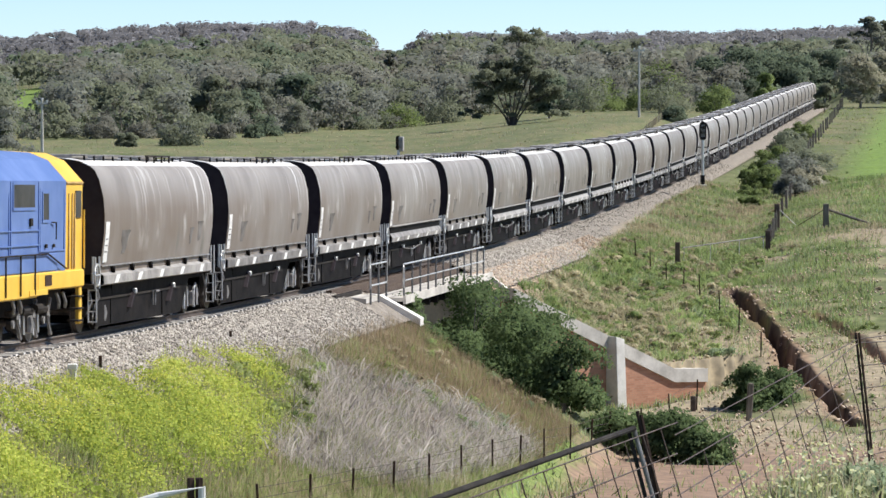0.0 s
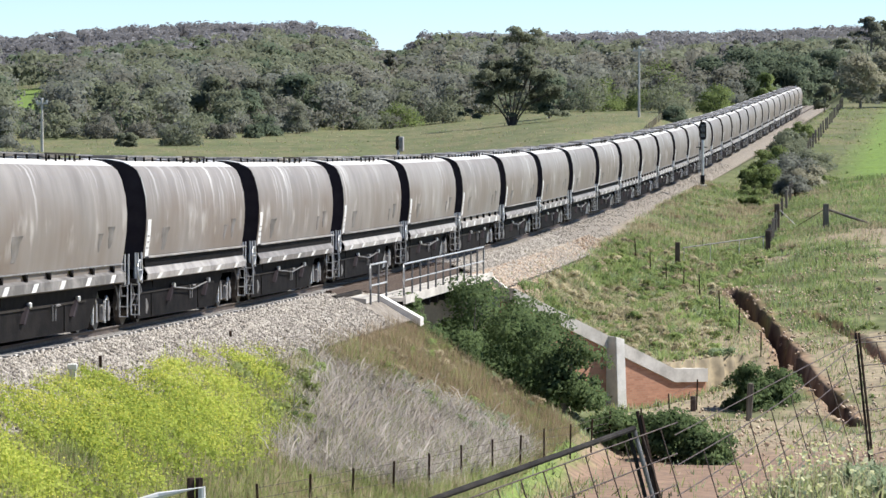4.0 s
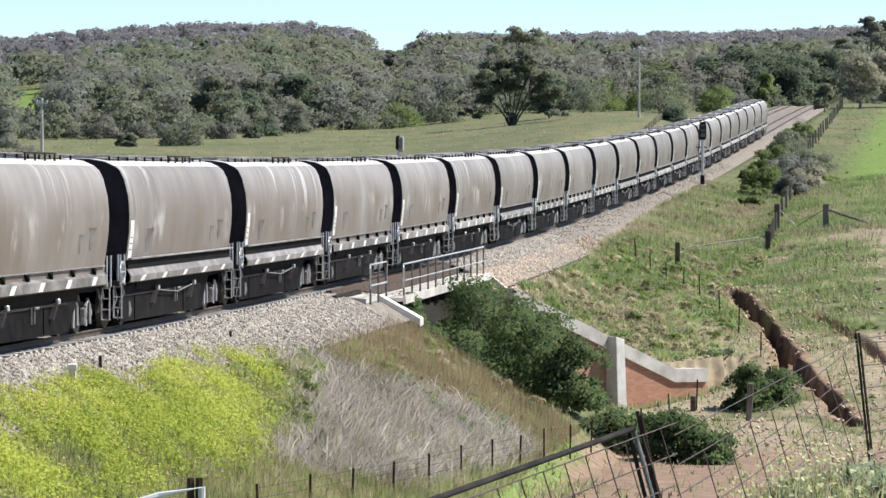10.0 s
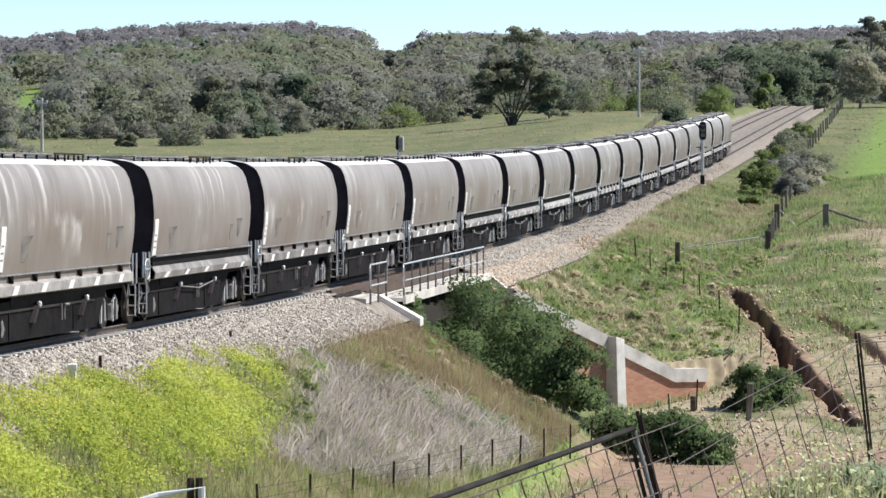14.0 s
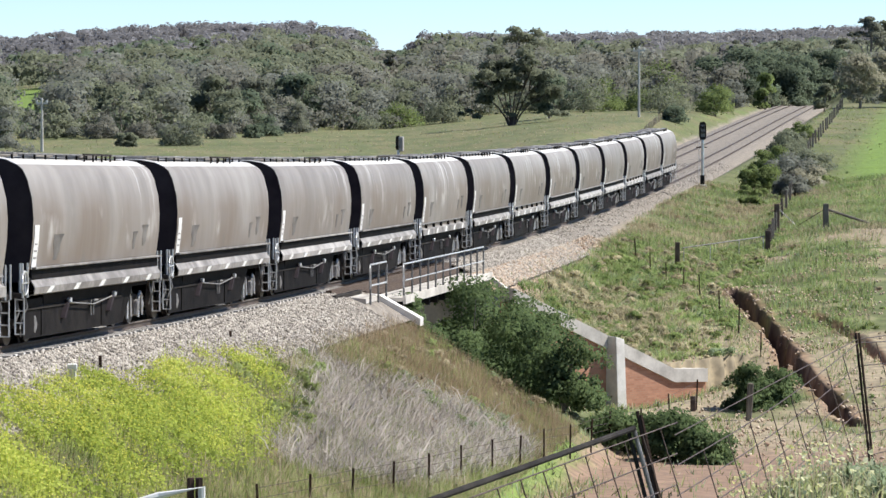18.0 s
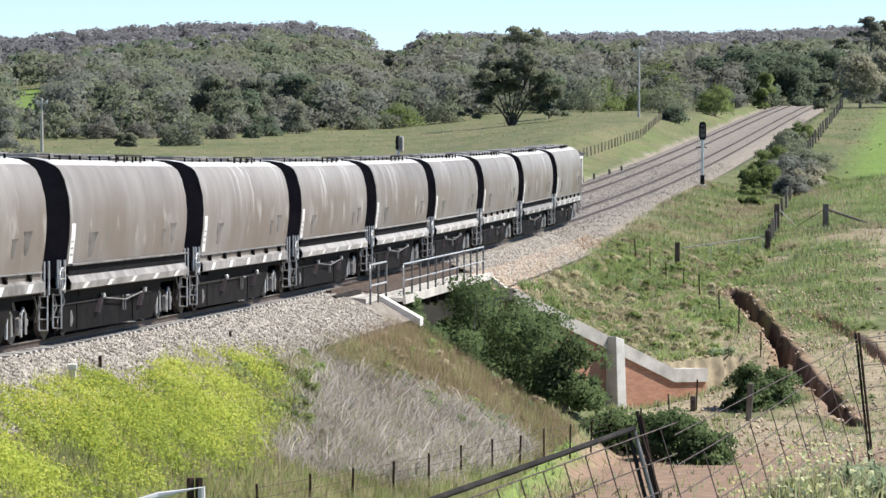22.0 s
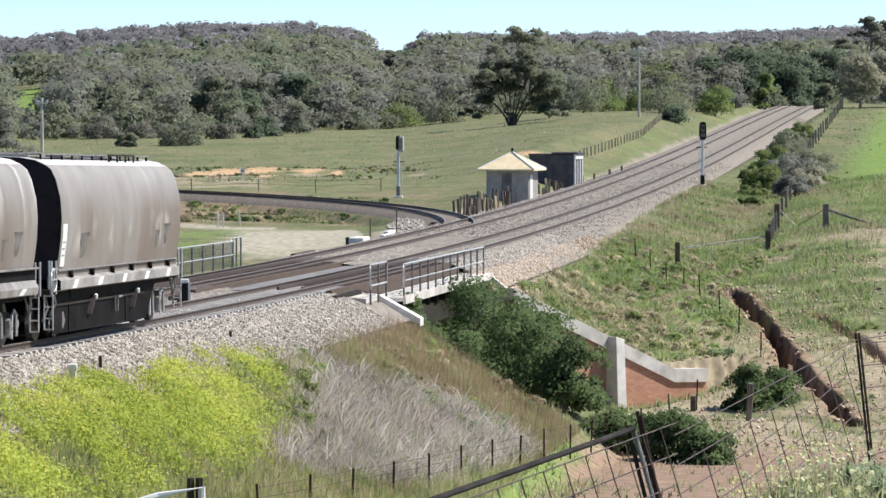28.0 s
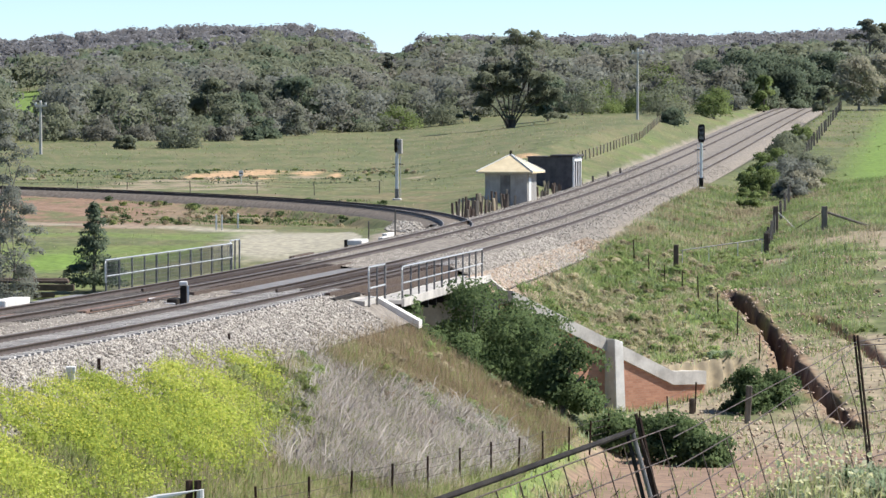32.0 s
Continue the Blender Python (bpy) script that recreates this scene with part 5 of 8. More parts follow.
def build_bridge():
    b = thing("railway_bridge", track_frame(BRIDGE_A, 0, 0), "short girder railway bridge with pale concrete ends", "bridge", kind="structure")
    n = BRIDGE_B - BRIDGE_A
    drop = float(np.interp(BRIDGE_B, S_TAB, TZ) - np.interp(BRIDGE_A, S_TAB, TZ))
    def span(name, x0, x1, z0, z1, material, y0=0.0, y1=n):
        bm = boxed(x0, x1, y0, y1, z0, z1)
        return part(name, bm, material, b)
    for c in (0.0, FAR_OFF):
        for x in (-0.8, 0.8):
            span("girder", c + x - 0.2, c + x + 0.2, -1.5, -0.36, M_DARKSTEEL)
    span("deck", -6.3, 1.75, -0.50, -0.30, M_TIMBER)
    for c in (0.0, FAR_OFF):
        span("guard_timber", c + 1.27, c + 1.45, -0.34, -0.10, M_TIMBER, -5.0, n + 3.0)
        span("guard_rail", c - 0.42, c - 0.34, -0.13, -0.03, M_RAIL, -4.0, n + 4.0)
        span("guard_rail", c + 0.34, c + 0.42, -0.13, -0.03, M_RAIL, -4.0, n + 4.0)
    span("centre_walkway", -2.62, -1.50, -0.34, -0.24, M_PLATE, -1.0, n + 2.0)
    span("walkway", 1.80, 2.95, -0.62, -0.50, M_CONC)
    span("kick_plate", 2.95, 3.03, -0.70, -0.44, M_CONC)
    for i in range(12):
        y = 0.6 + i * (n - 1.2) / 11
        part("walkway_bracket", boxed(1.1, 2.9, y - 0.06, y + 0.06, -1.0, -0.625), M_DARKSTEEL, b)
    # abutments: masonry behind the girders, sloping wing on the near side
    for y0, y1 in ((-3.0, 0.0), (n, n + 3.0)):
        part("abutment", boxed(-7.2, 1.95, y0, y1, -6.6, -0.52), M_CONC, b)
    bm = bmesh.new()
    prof = ((1.9, -0.36), (2.3, -0.40), (3.6, -1.12), (3.6, -1.36), (2.3, -0.66), (1.9, -0.60))
    extrude_profile(bm, prof, -0.75, 0.0)
    part("wing_slab", bm, M_WHITECONC, b, "bright concrete wing slab")
    bm = bmesh.new()
    extrude_profile(bm, ((1.5, -0.33), (2.3, -0.40), (2.3, -0.55), (1.5, -0.55)), -3.6, -0.9)
    part("approach_slab", bm, M_CONC, b)
    part("kerb_beam", boxed(1.55, 1.75, -6.0, -0.8, -0.36, -0.22, 0.02), M_DARKSTEEL, b, "dark timber kerb beam")
    bm = bmesh.new()
    extrude_profile(bm, ((1.6, -0.45), (2.9, -0.55), (4.4, -1.7), (4.4, -2.4), (1.6, -2.4)), n, n + 0.5)
    part("wing_slab", bm, M_CONC, b)
    return b


bridge = build_bridge()
near_rail = rail_fence("bridge_handrail", 21.6, 12, 1.05, "galvanised tubular handrail along the bridge walkway")
near_rail.matrix_world = track_frame(BRIDGE_A + 0.5, 2.9, -0.50)
stub = rail_fence("bridge_handrail", 3.4, 3, 1.05, "short looped galvanised handrail at the bridge end", mid=False)
stub.matrix_world = track_frame(BRIDGE_A - 3.0, 2.35, -0.42)
bm = bmesh.new()
tube(bm, ((0, -0.10, 0.80), (0, -0.06, 0.46), (0, 0.06, 0.40), (0, 3.34, 0.40), (0, 3.46, 0.46), (0, 3.5, 0.80)), 0.03)
part("lower_rail", bm, M_GALV, stub)
far_rail = rail_fence("bridge_handrail", 22.5, 12, 1.05, "galvanised handrail on the far side of the bridge")
far_rail.matrix_world = track_frame(BRIDGE_A + 2.5, -7.15, -0.40)
infill = bmesh.new()
for k in range(181):
    tube(infill, ((0, k * 0.125, 0.08), (0, k * 0.125, 1.0)), 0.006, 3, False)
for k in range(8):
    tube(infill, ((0, 0, 0.08 + 0.13 * k), (0, 22.5, 0.08 + 0.13 * k)), 0.006, 3, False)
part("mesh_infill", infill, M_POSTSTEEL, far_rail, "grey wire mesh panels")
far_stub = rail_fence("bridge_handrail", 1.9, 3, 1.25, "short galvanised handrail return beside the track", mid=False)
far_stub.matrix_world = track_frame(BRIDGE_B + 1.5, -7.3, -0.55)


def build_wing_wall():
    a, b = Vector((*WING_A, 0)), Vector((*WING_B, 0))
    run = (b - a).length
    d = (b - a).normalized()
    m = Matrix.Translation(a) @ Matrix.Rotation(math.atan2(d.y, d.x), 4, "Z")
    w = thing("wing_wall", m, "red brick wing wall with pale concrete coping", "retaining wall", kind="structure")
    x_of = lambda X: (X - WING_A[0]) / d.x
    x1, x2 = x_of(8.95), run
    def top(x):
        return 4.45 - (4.45 - 1.06) * x / x1 if x < x1 else 1.06 - 0.06 * (x - x1) / (x2 - x1)
    def slab(name, y0, y1, off0, off1, material, xs):
        bm = bmesh.new()
        cols = [[bm.verts.new(v) for v in ((x, y0, top(x) + off1), (x, y1, top(x) + off1), (x, y1, off0(x)), (x, y0, off0(x)))] for x in xs]
        for p, q in zip(cols[:-1], cols[1:]):
            for i in range(4):
                bm.faces.new((p[i], p[(i + 1) % 4], q[(i + 1) % 4], q[i]))
        bm.faces.new(cols[0]), bm.faces.new(cols[-1][::-1])
        bmesh.ops.recalc_face_normals(bm, faces=bm.faces[:])
        return part(name, bm, material, w)
    xs = (0.0, x1, x2)
    slab("brick_face", 0.0, 0.7, lambda x: -2.2, -0.5, M_BRICK, xs)
    slab("coping", -0.10, 0.8, lambda x: top(x) - 0.52, 0.0, M_CONC, xs)
    px = x_of(6.42)
    bm = bmesh.new()
    shape = [(-0.23, -0.52, top(px) + 0.06), (0.23, -0.52, top(px) - 0.06), (0.23, 0.02, top(px) - 0.04), (-0.23, 0.02, top(px) + 0.08)]
    high = [bm.verts.new((px + x, y, z)) for x, y, z in shape]
    foot = [bm.verts.new((px + x * 1.15, y - (0.22 if y < 0 else 0), -2.2)) for x, y, z in shape]
    bm.faces.new(high), bm.faces.new(foot[::-1])
    for i in range(4):
        bm.faces.new((foot[i], foot[(i + 1) % 4], high[(i + 1) % 4], high[i]))
    bmesh.ops.recalc_face_normals(bm, faces=bm.faces[:])
    bmesh.ops.bevel(bm, geom=bm.edges[:], offset=0.02, segments=1, affect="EDGES")
    part("pilaster", bm, M_WHITECONC, w, "tall pale concrete pilaster")
    return w, top, x1, x2


wing_wall, wing_top, wing_x1, wing_x2 = build_wing_wall()


# ---- signals, poles, hut, lineside posts ----
def build_signal(x, y, h, facing, label, tall_head=True):
    wide, tall = (0.24, 0.62) if tall_head else (0.17, 0.48)
    t = thing("railway_signal", pose(x, y, z_at(x, y), 0, 0, facing), label, "railway signal", "signals")
    part("base", boxed(-0.28, 0.28, -0.28, 0.28, -0.3, 0.12, 0.03), M_CONC, t)
    part("base_cover", boxed(-0.13, 0.13, -0.13, 0.13, 0.12, 0.75, 0.02), M_DARKSTEEL if tall_head else M_LADDER, t)
    part("mast", tubed(((0, 0, 0.1), (0, 0, h - 0.4)), 0.10, 10), M_GALV, t, "pale tubular mast")
    bm = bmesh.new()
    a0 = [bm.verts.new((math.copysign(abs(math.cos(g)) ** 0.45, math.cos(g)) * wide, -0.10, h - tall + math.copysign(abs(math.sin(g)) ** 0.55, math.sin(g)) * tall)) for g in [k * math.pi / 9 for k in range(18)]]
    a1 = [bm.verts.new((v.co.x, -0.06, v.co.z)) for v in a0]
    bm.faces.new(a0), bm.faces.new(a1[::-1])
    for i in range(18):
        bm.faces.new((a0[i], a1[i], a1[(i + 1) % 18], a0[(i + 1) % 18]))
    bmesh.ops.recalc_face_normals(bm, faces=bm.faces[:])
    part("target_board", bm, M_DARKSTEEL, t, "black signal board")
    if tall_head:
        part("face_plate", boxed(-0.15, 0.15, -0.125, -0.102, h - 1.02, h - 0.2, 0.03), M_LADDER, t, "grey signal face")
    part("lamp_housing", boxed(-0.2 if tall_head else 0.02, 0.2 if tall_head else 0.34, -0.06 if tall_head else -0.16, 0.3, h - 1.05, h - (0.25 if tall_head else 0.06), 0.04), M_DARKSTEEL if tall_head else M_HUTWALL, t)
    for z in (h - 0.42, h - 0.80):
        bm = bmesh.new()
        for k in range(7):
            g0, g1 = math.pi * (k / 7.0), math.pi * ((k + 1) / 7.0)
            q = [bm.verts.new(v) for v in ((0.15 * math.cos(g0), -0.1, z + 0.15 * math.sin(g0)), (0.15 * math.cos(g1), -0.1, z + 0.15 * math.sin(g1)),
                                           (0.15 * math.cos(g1), -0.36, z + 0.15 * math.sin(g1)), (0.15 * math.cos(g0), -0.36, z + 0.15 * math.sin(g0)))]
            bm.faces.new(q)
        bmesh.ops.solidify(bm, geom=bm.faces[:], thickness=0.01)
        part("lamp_hood", bm, M_DARKSTEEL, t)
        bm = bmesh.new()
        disc(bm, (0, -0.11, z), 0.11, 0.015, 14, "Y")
        part("lens", bm, M_GLASS, t)
    bm = bmesh.new()
    for x0 in (-0.17, 0.17):
        tube(bm, ((x0, 0.42, 0.15), (x0, 0.42, h - 1.2)), 0.02, 5)
    for k in range(int((h - 1.3) / 0.3)):
        tube(bm, ((-0.17, 0.42, 0.3 + 0.3 * k), (0.17, 0.42, 0.3 + 0.3 * k)), 0.013, 5)
    part("ladder", bm, M_GALV, t)
    part("platform", boxed(-0.35, 0.35, 0.1, 0.6, h - 1.75, h - 1.70), M_DARKSTEEL, t)
    return t


signal_a = build_signal(17.5, 257.0, 4.35, 6, "railway signal with black head on a pale mast")
signal_b = build_signal(-2.95, 252.0, 4.1, -8, "railway signal with pale housing beside the branch", False)


def build_pole(x, y, h, arm, label):
    t = thing("power_pole", pose(x, y, z_at(x, y), 0, 0, 8), label, "power pole", "power poles")
    part("pole", tubed(((0, 0, -0.4), (0, 0, h * 0.5), (0, 0, h)), [0.17, 0.14, 0.11], 9), M_PALEPOLE, t)
    part("crossarm", boxed(-arm, arm, -0.08, 0.08, h - 0.45, h - 0.25), M_PALEPOLE, t)
    for q in (-arm * 0.85, 0.0, arm * 0.85):
        part("insulator", tubed(((q, 0, h - 0.28), (q, 0, h - 0.02 if q else h + 0.2)), [0.09, 0.13], 8), M_WHITE, t)
    return t


M_PALEPOLE = mat("sun_bleached_pole", (0.42, 0.40, 0.36), (0.62, 0.59, 0.54), 3.0, 0.9, 0.3, streak=(1, 1, 0.2))
build_pole(23.9, 465.0, 8.5, 0.75, "bleached timber power pole with a crossarm")
build_pole(-40.6, 386.0, 5.3, 0.6, "short bleached timber power pole in the paddock")


def build_hut():
    x, y = 4.45, 245.0
    t = thing("trackside_hut", pose(x, y, 5.12, 0, 0, -14) @ Matrix.Diagonal((0.82, 0.82, 1.0, 1.0)), "small grey relay hut with a cream hipped roof", "hut")
    part("floor_slab", boxed(-1.8, 1.8, -1.8, 1.8, -0.4, 0.05), M_CONC, t)
    for i in range(4):
        m = Matrix.Rotation(i * math.pi / 2, 4, "Z")
        bm = bmesh.new()
        box(bm, -1.68, 1.60, -1.68, -1.60, 0.05, 2.3, 0, m)
        wall = part("wall", bm, M_HUTWALL, t)
        for k in range(9):
            xx = -1.6 + k * 0.4
            bm = bmesh.new()
            box(bm, xx - 0.02, xx + 0.02, -1.70, -1.682, 0.05, 2.28, 0, m)
            part("cladding_rib", bm, M_HUTWALL, wall)
    bm = bmesh.new()
    ring = [bm.verts.new(v) for v in ((-2.25, -2.25, 2.28), (2.25, -2.25, 2.28), (2.25, 2.25, 2.28), (-2.25, 2.25, 2.28))]
    low = [bm.verts.new((v.co.x, v.co.y, 2.18)) for v in ring]
    peak = bm.verts.new((0, 0, 3.35))
    for i in range(4):
        bm.faces.new((ring[i], ring[(i + 1) % 4], peak))
        bm.faces.new((low[i], low[(i + 1) % 4], ring[(i + 1) % 4], ring[i]))
    bm.faces.new(low[::-1])
    part("roof", bm, M_HUTROOF, t, "cream hipped roof")
    for g in range(4):
        a = math.pi / 4 + g * math.pi / 2
        part("hip_cap", tubed(((math.cos(a) * 3.18, math.sin(a) * 3.18, 2.30), (0, 0, 3.38)), 0.05, 5), M_WHITE, t)
    part("finial", tubed(((0, 0, 3.3), (0, 0, 3.62)), 0.10, 8), M_DARKSTEEL, t)
    part("door", boxed(-0.45, 0.35, -1.735, -1.705, 0.1, 2.05, 0.01), M_SILL, t, "pale grey door")
    part("door", boxed(1.71, 1.74, -1.3, -0.4, 0.1, 1.9, 0.01), M_WHITE, t, "white side door")
    return t


hut = build_hut()


def build_shed():
    x, y = 8.55, 276.0
    t = thing("lineside_shed", pose(x, y, z_at(x, y) - 0.10, 0, 0, -13), "dark open-ended lineside shed with white posts", "shed")
    part("back_wall", boxed(-2.0, 1.2, 1.3, 1.4, 0, 2.55), M_DARKSHED, t)
    part("front_wall", boxed(-2.0, 1.2, -1.4, -1.3, 0, 2.5), M_DARKSHED, t)
    part("end_wall", boxed(-2.08, -2.0, -1.4, 1.4, 0, 2.5), M_DARKSHED, t)
    part("roof", boxed(-0.4, 1.5, -1.55, 1.55, 2.55, 2.68, 0.02), M_DARKSHED, t)
    part("roof", boxed(-2.15, -0.4, -1.5, 1.5, 2.5, 2.57, 0.02), M_DARKSHED, t, "lower roof sheet")
    for k in range(8):
        part("cladding_rib", boxed(-1.5 + k * 0.36, -1.44 + k * 0.36, -1.43, -1.40, 0, 2.5), M_DARKSHED, t)
    for y0 in (-1.35, -0.45, 0.45, 1.3):
        part("white_post", boxed(1.22, 1.34, y0 - 0.09, y0 + 0.09, 0, 2.52, 0.01), M_WHITE, t, "white painted post")
    part("white_beam", boxed(1.22, 1.36, -1.45, 1.45, 2.2, 2.52), M_WHITE, t)
    return t


shed = build_shed()

M_TANPOST = mat("tan_split_timber", (0.34, 0.27, 0.18), (0.56, 0.46, 0.32), 5.0, 0.95, 0.5, streak=(1, 1, 0.2), spread=0.5)
rng = random.Random(3)
palisade = thing("timber_palisade", Matrix.Identity(4), "row of old upright dark timber sleepers beside the hut", "fence")
for i in range(96):
    u = (i / 95.0) ** 1.25
    x, y, z = (float(v) for v in on_track(142 + 72 * u + rng.uniform(-0.5, 0.5), -6.9 - 0.7 * rng.random(), 0))
    h = rng.uniform(0.6, 1.3) * (1 - 0.35 * u)
    wd = rng.uniform(0.04, 0.10)
    p = part("upright", boxed(-wd, wd, -0.06, 0.06, -0.3, h, 0.012), M_TANPOST if rng.random() < 0.06 else (M_POST if rng.random() < 0.55 else M_TIMBER), palisade)
    p.matrix_world = pose(x, y, z_at(x, y), rng.uniform(-5, 5), rng.uniform(-7, 7), rng.uniform(0, 90))


def stake(name, x, y, h, w, material, label, category="post", up=None, lean=0.0, cap=None):
    z = z_at(x, y) if up is None else up
    t = thing(name, pose(x, y, z, 0, lean, 5), label, category)
    part("shaft", boxed(-w / 2, w / 2, -w / 2, w / 2, -0.25, h, w * 0.12), material, t)
    if cap:
        part("cap", boxed(-w * 0.62, w * 0.62, -w * 0.62, w * 0.62, h - 0.02, h + 0.10, w * 0.1), cap, t, "pale cap")
    return t


x, y, z = (float(v) for v in on_track(36.0, -2.1, -0.32))
stake("trackside_marker", x, y, 0.62, 0.19, M_DARKSTEEL, "short black trackside marker with a white top", "marker", z, 0, M_WHITE)
part("side_plate", boxed(0.10, 0.16, -0.06, 0.06, 0.1, 0.6), M_WHITE, bpy.data.objects["trackside_marker"])
stake("fence_post", -4.86, 193.9, 0.42, 0.2, M_DARKSTEEL, "short dark stump beside the far track")
stake("fence_post", -3.79, 198.0, 0.95, 0.07, M_POST, "thin grey post beside the far track")
stake("fence_post", -2.3, 188.5, 1.6, 0.07, M_POST, "thin grey post beside the junction")
x, y, z = (float(v) for v in on_track(4.5, 2.3, -0.7))
stake("fence_post", x, y, 0.36, 0.07, M_PICKET, "small dark stake at the ballast edge", up=z + 0.05)
x, y, z = (float(v) for v in on_track(1.2, 2.45, -0.75))
stake("cable_marker", x, y, 0.3, 0.16, M_WHITECONC, "small pale concrete cable marker in the ballast", "marker", z + 0.05, 0, M_WHITE)
x, y, z = (float(v) for v in on_track(19.5, 2.3, -0.7))
stake("fence_post", x, y, 0.28, 0.06, M_PICKET, "small dark stake at the ballast edge", up=z + 0.05)


def junction_gear():
    """The points of the branch: blades, frogs, a point machine and cable troughs."""
    t = thing("point_machine", track_frame(101.5, -6.9, -0.42), "low white point machine box beside the junction", "point machine")
    part("cover", boxed(-0.35, 0.35, -1.0, 1.0, 0.02, 0.28, 0.04), M_WHITECONC, t)
    part("rodding", tubed(((0.3, 0.2, 0.1), (2.2, 0.2, 0.1)), 0.03), M_GALV, t)
    p = thing("point_machine", track_frame(36.0, -2.35, -0.34), "dark point machine with bright rodding between the tracks", "point machine")
    part("cover", boxed(-0.16, 0.16, -0.45, 0.45, 0.02, 0.24, 0.03), M_DARKSTEEL, p)
    part("frame", tubed(((-0.5, -1.4, 0.05), (-0.5, -1.4, 0.26), (-0.5, -0.6, 0.26), (-0.5, -0.6, 0.05)), 0.03), M_WHITE, p, "white steel frame")
    part("rodding", tubed(((-1.9, 0.1, 0.12), (0.1, 0.1, 0.12)), 0.03), M_GALV, p)
    part("rodding", tubed(((-1.9, -0.5, 0.10), (0.1, -0.5, 0.10)), 0.03), M_WHITE, p)
    c = thing("point_machine", track_frame(38.0, -6.9, -0.40), "pale cable box with a grey trough beside the far track", "cable box")
    part("trough", boxed(-0.15, 0.15, -0.5, 5.5, 0.0, 0.12, 0.02), M_PLATE, c)
    part("cover", boxed(-0.4, 0.1, -4.5, -1.5, 0.0, 0.30, 0.03), M_WHITECONC, c)
    part("cover", boxed(-0.9, -0.4, -8.0, -5.5, 0.0, 0.25, 0.03), M_CONC, c)
    for s, off, ln, m in ((30, -3.0, 7.0, M_RUSTY), (26, -5.9, 5.0, M_DULLYELLOW), (37, -3.1, 5.0, M_RUSTY), (22, -4.2, 4.0, M_RUSTY)):
        k = thing("point_rodding", track_frame(s, off, -0.20), "rusty point rodding and timber beside the far track", "rodding", "point rodding")
        part("beam", boxed(-0.14, 0.14, -ln / 2, ln / 2, 0.0, 0.10, 0.02), m, k)
        part("rod", tubed(((0.26, -ln / 2, 0.1), (0.26, ln / 2, 0.1)), 0.035), M_RAIL, k)
    for i, (s, off, ln) in enumerate(((108, -6.6, 2.4), (113.5, -7.2, 2.6), (84, -6.6, 5))):
        k = thing("old_sleeper", track_frame(s, off, -0.42), "discarded pale sleeper lying beside the junction", "sleeper", "discarded sleepers")
        part("beam", boxed(-0.12, 0.12, -ln / 2, ln / 2, 0.0, 0.2, 0.02), M_WHITECONC if i < 2 else M_TIMBER, k)


junction_gear()
x, y = -15.0, 285.0
sign = thing("lineside_sign", pose(x, y, z_at(x, y)), "pale lineside notice board on a post", "sign")
part("post", tubed(((0, 0, -0.2), (0, 0, 1.0)), 0.04), M_GALV, sign)
part("board", boxed(-0.16, 0.16, -0.04, -0.01, 0.55, 0.95), M_WHITE, sign)
part("lettering_bar", boxed(-0.12, 0.12, -0.046, -0.042, 0.70, 0.78), M_DARKSTEEL, sign)

# old timber crossing in the left-hand gully
fb = thing("timber_footbridge", pose(-18.6, 172.0, z_at(-18.6, 172.0), 0, 0, -8), "collapsed dark timber footbridge with bleached edges", "footbridge")
for i in range(5):
    part("plank", boxed(-1.7 + 0.1 * i, 2.0 - 0.15 * i, -1.0 + 0.45 * i, -0.65 + 0.45 * i, 0.62 + 0.05 * (i % 2), 0.75 + 0.05 * (i % 2), 0.02), M_TIMBER, fb)
part("beam", boxed(-1.9, 2.3, -1.15, -0.95, 0.30, 0.58, 0.02), M_TIMBER, fb)
part("beam", boxed(-1.9, 1.4, -1.2, -1.0, 0.0, 0.22, 0.02), M_TIMBER, fb)
for z in (0.12, 0.5):
    part("bleached_end", boxed(-2.3, -1.2, -1.32, -1.18, z, z + 0.14, 0.02), M_WHITECONC, fb)
part("upright", boxed(0.3, 0.5, -1.3, -1.1, -0.3, 1.3, 0.02), M_TIMBER, fb)


# ---- fences ----
def picket_fence(name, a, b, n, h, wires, label, material=None, w=0.05, up=0.0, jitter=0.1, seed=1, thick=0.006):
    """Steel or timber posts on a line, with wires."""
    rg = random.Random(seed)
    t = thing(name, Matrix.Identity(4), label, "fence", "fences")
    tops = []
    shape = boxed(-w / 2, w / 2, -w * 0.35, w * 0.35, -0.3, h, w * 0.1)
    first = part("post", shape, material or M_PICKET, t)
    for i in range(n):
        u = i / (n - 1)
        x, y = a[0] + (b[0] - a[0]) * u + rg.uniform(-jitter, jitter) * 0.3, a[1] + (b[1] - a[1]) * u + rg.uniform(-jitter, jitter)
        ob = first if i == 0 else new("post", first.data)
        ob.parent = t
        z = z_at(x, y) + up * (1 - u)
        ob.matrix_world = pose(x, y, z + rg.uniform(-0.05, 0.03), rg.uniform(-2, 2), rg.uniform(-3, 3), rg.uniform(-20, 20))
        tops.append(Vector((x, y, z)))
    for k in range(wires):
        q = h * (0.92 - 0.75 * k / max(wires, 1))
        part("wire", tube(bmesh.new(), [p + Vector((0, 0, q)) for p in tops], thick, 4), M_WIRE, t)
    return t


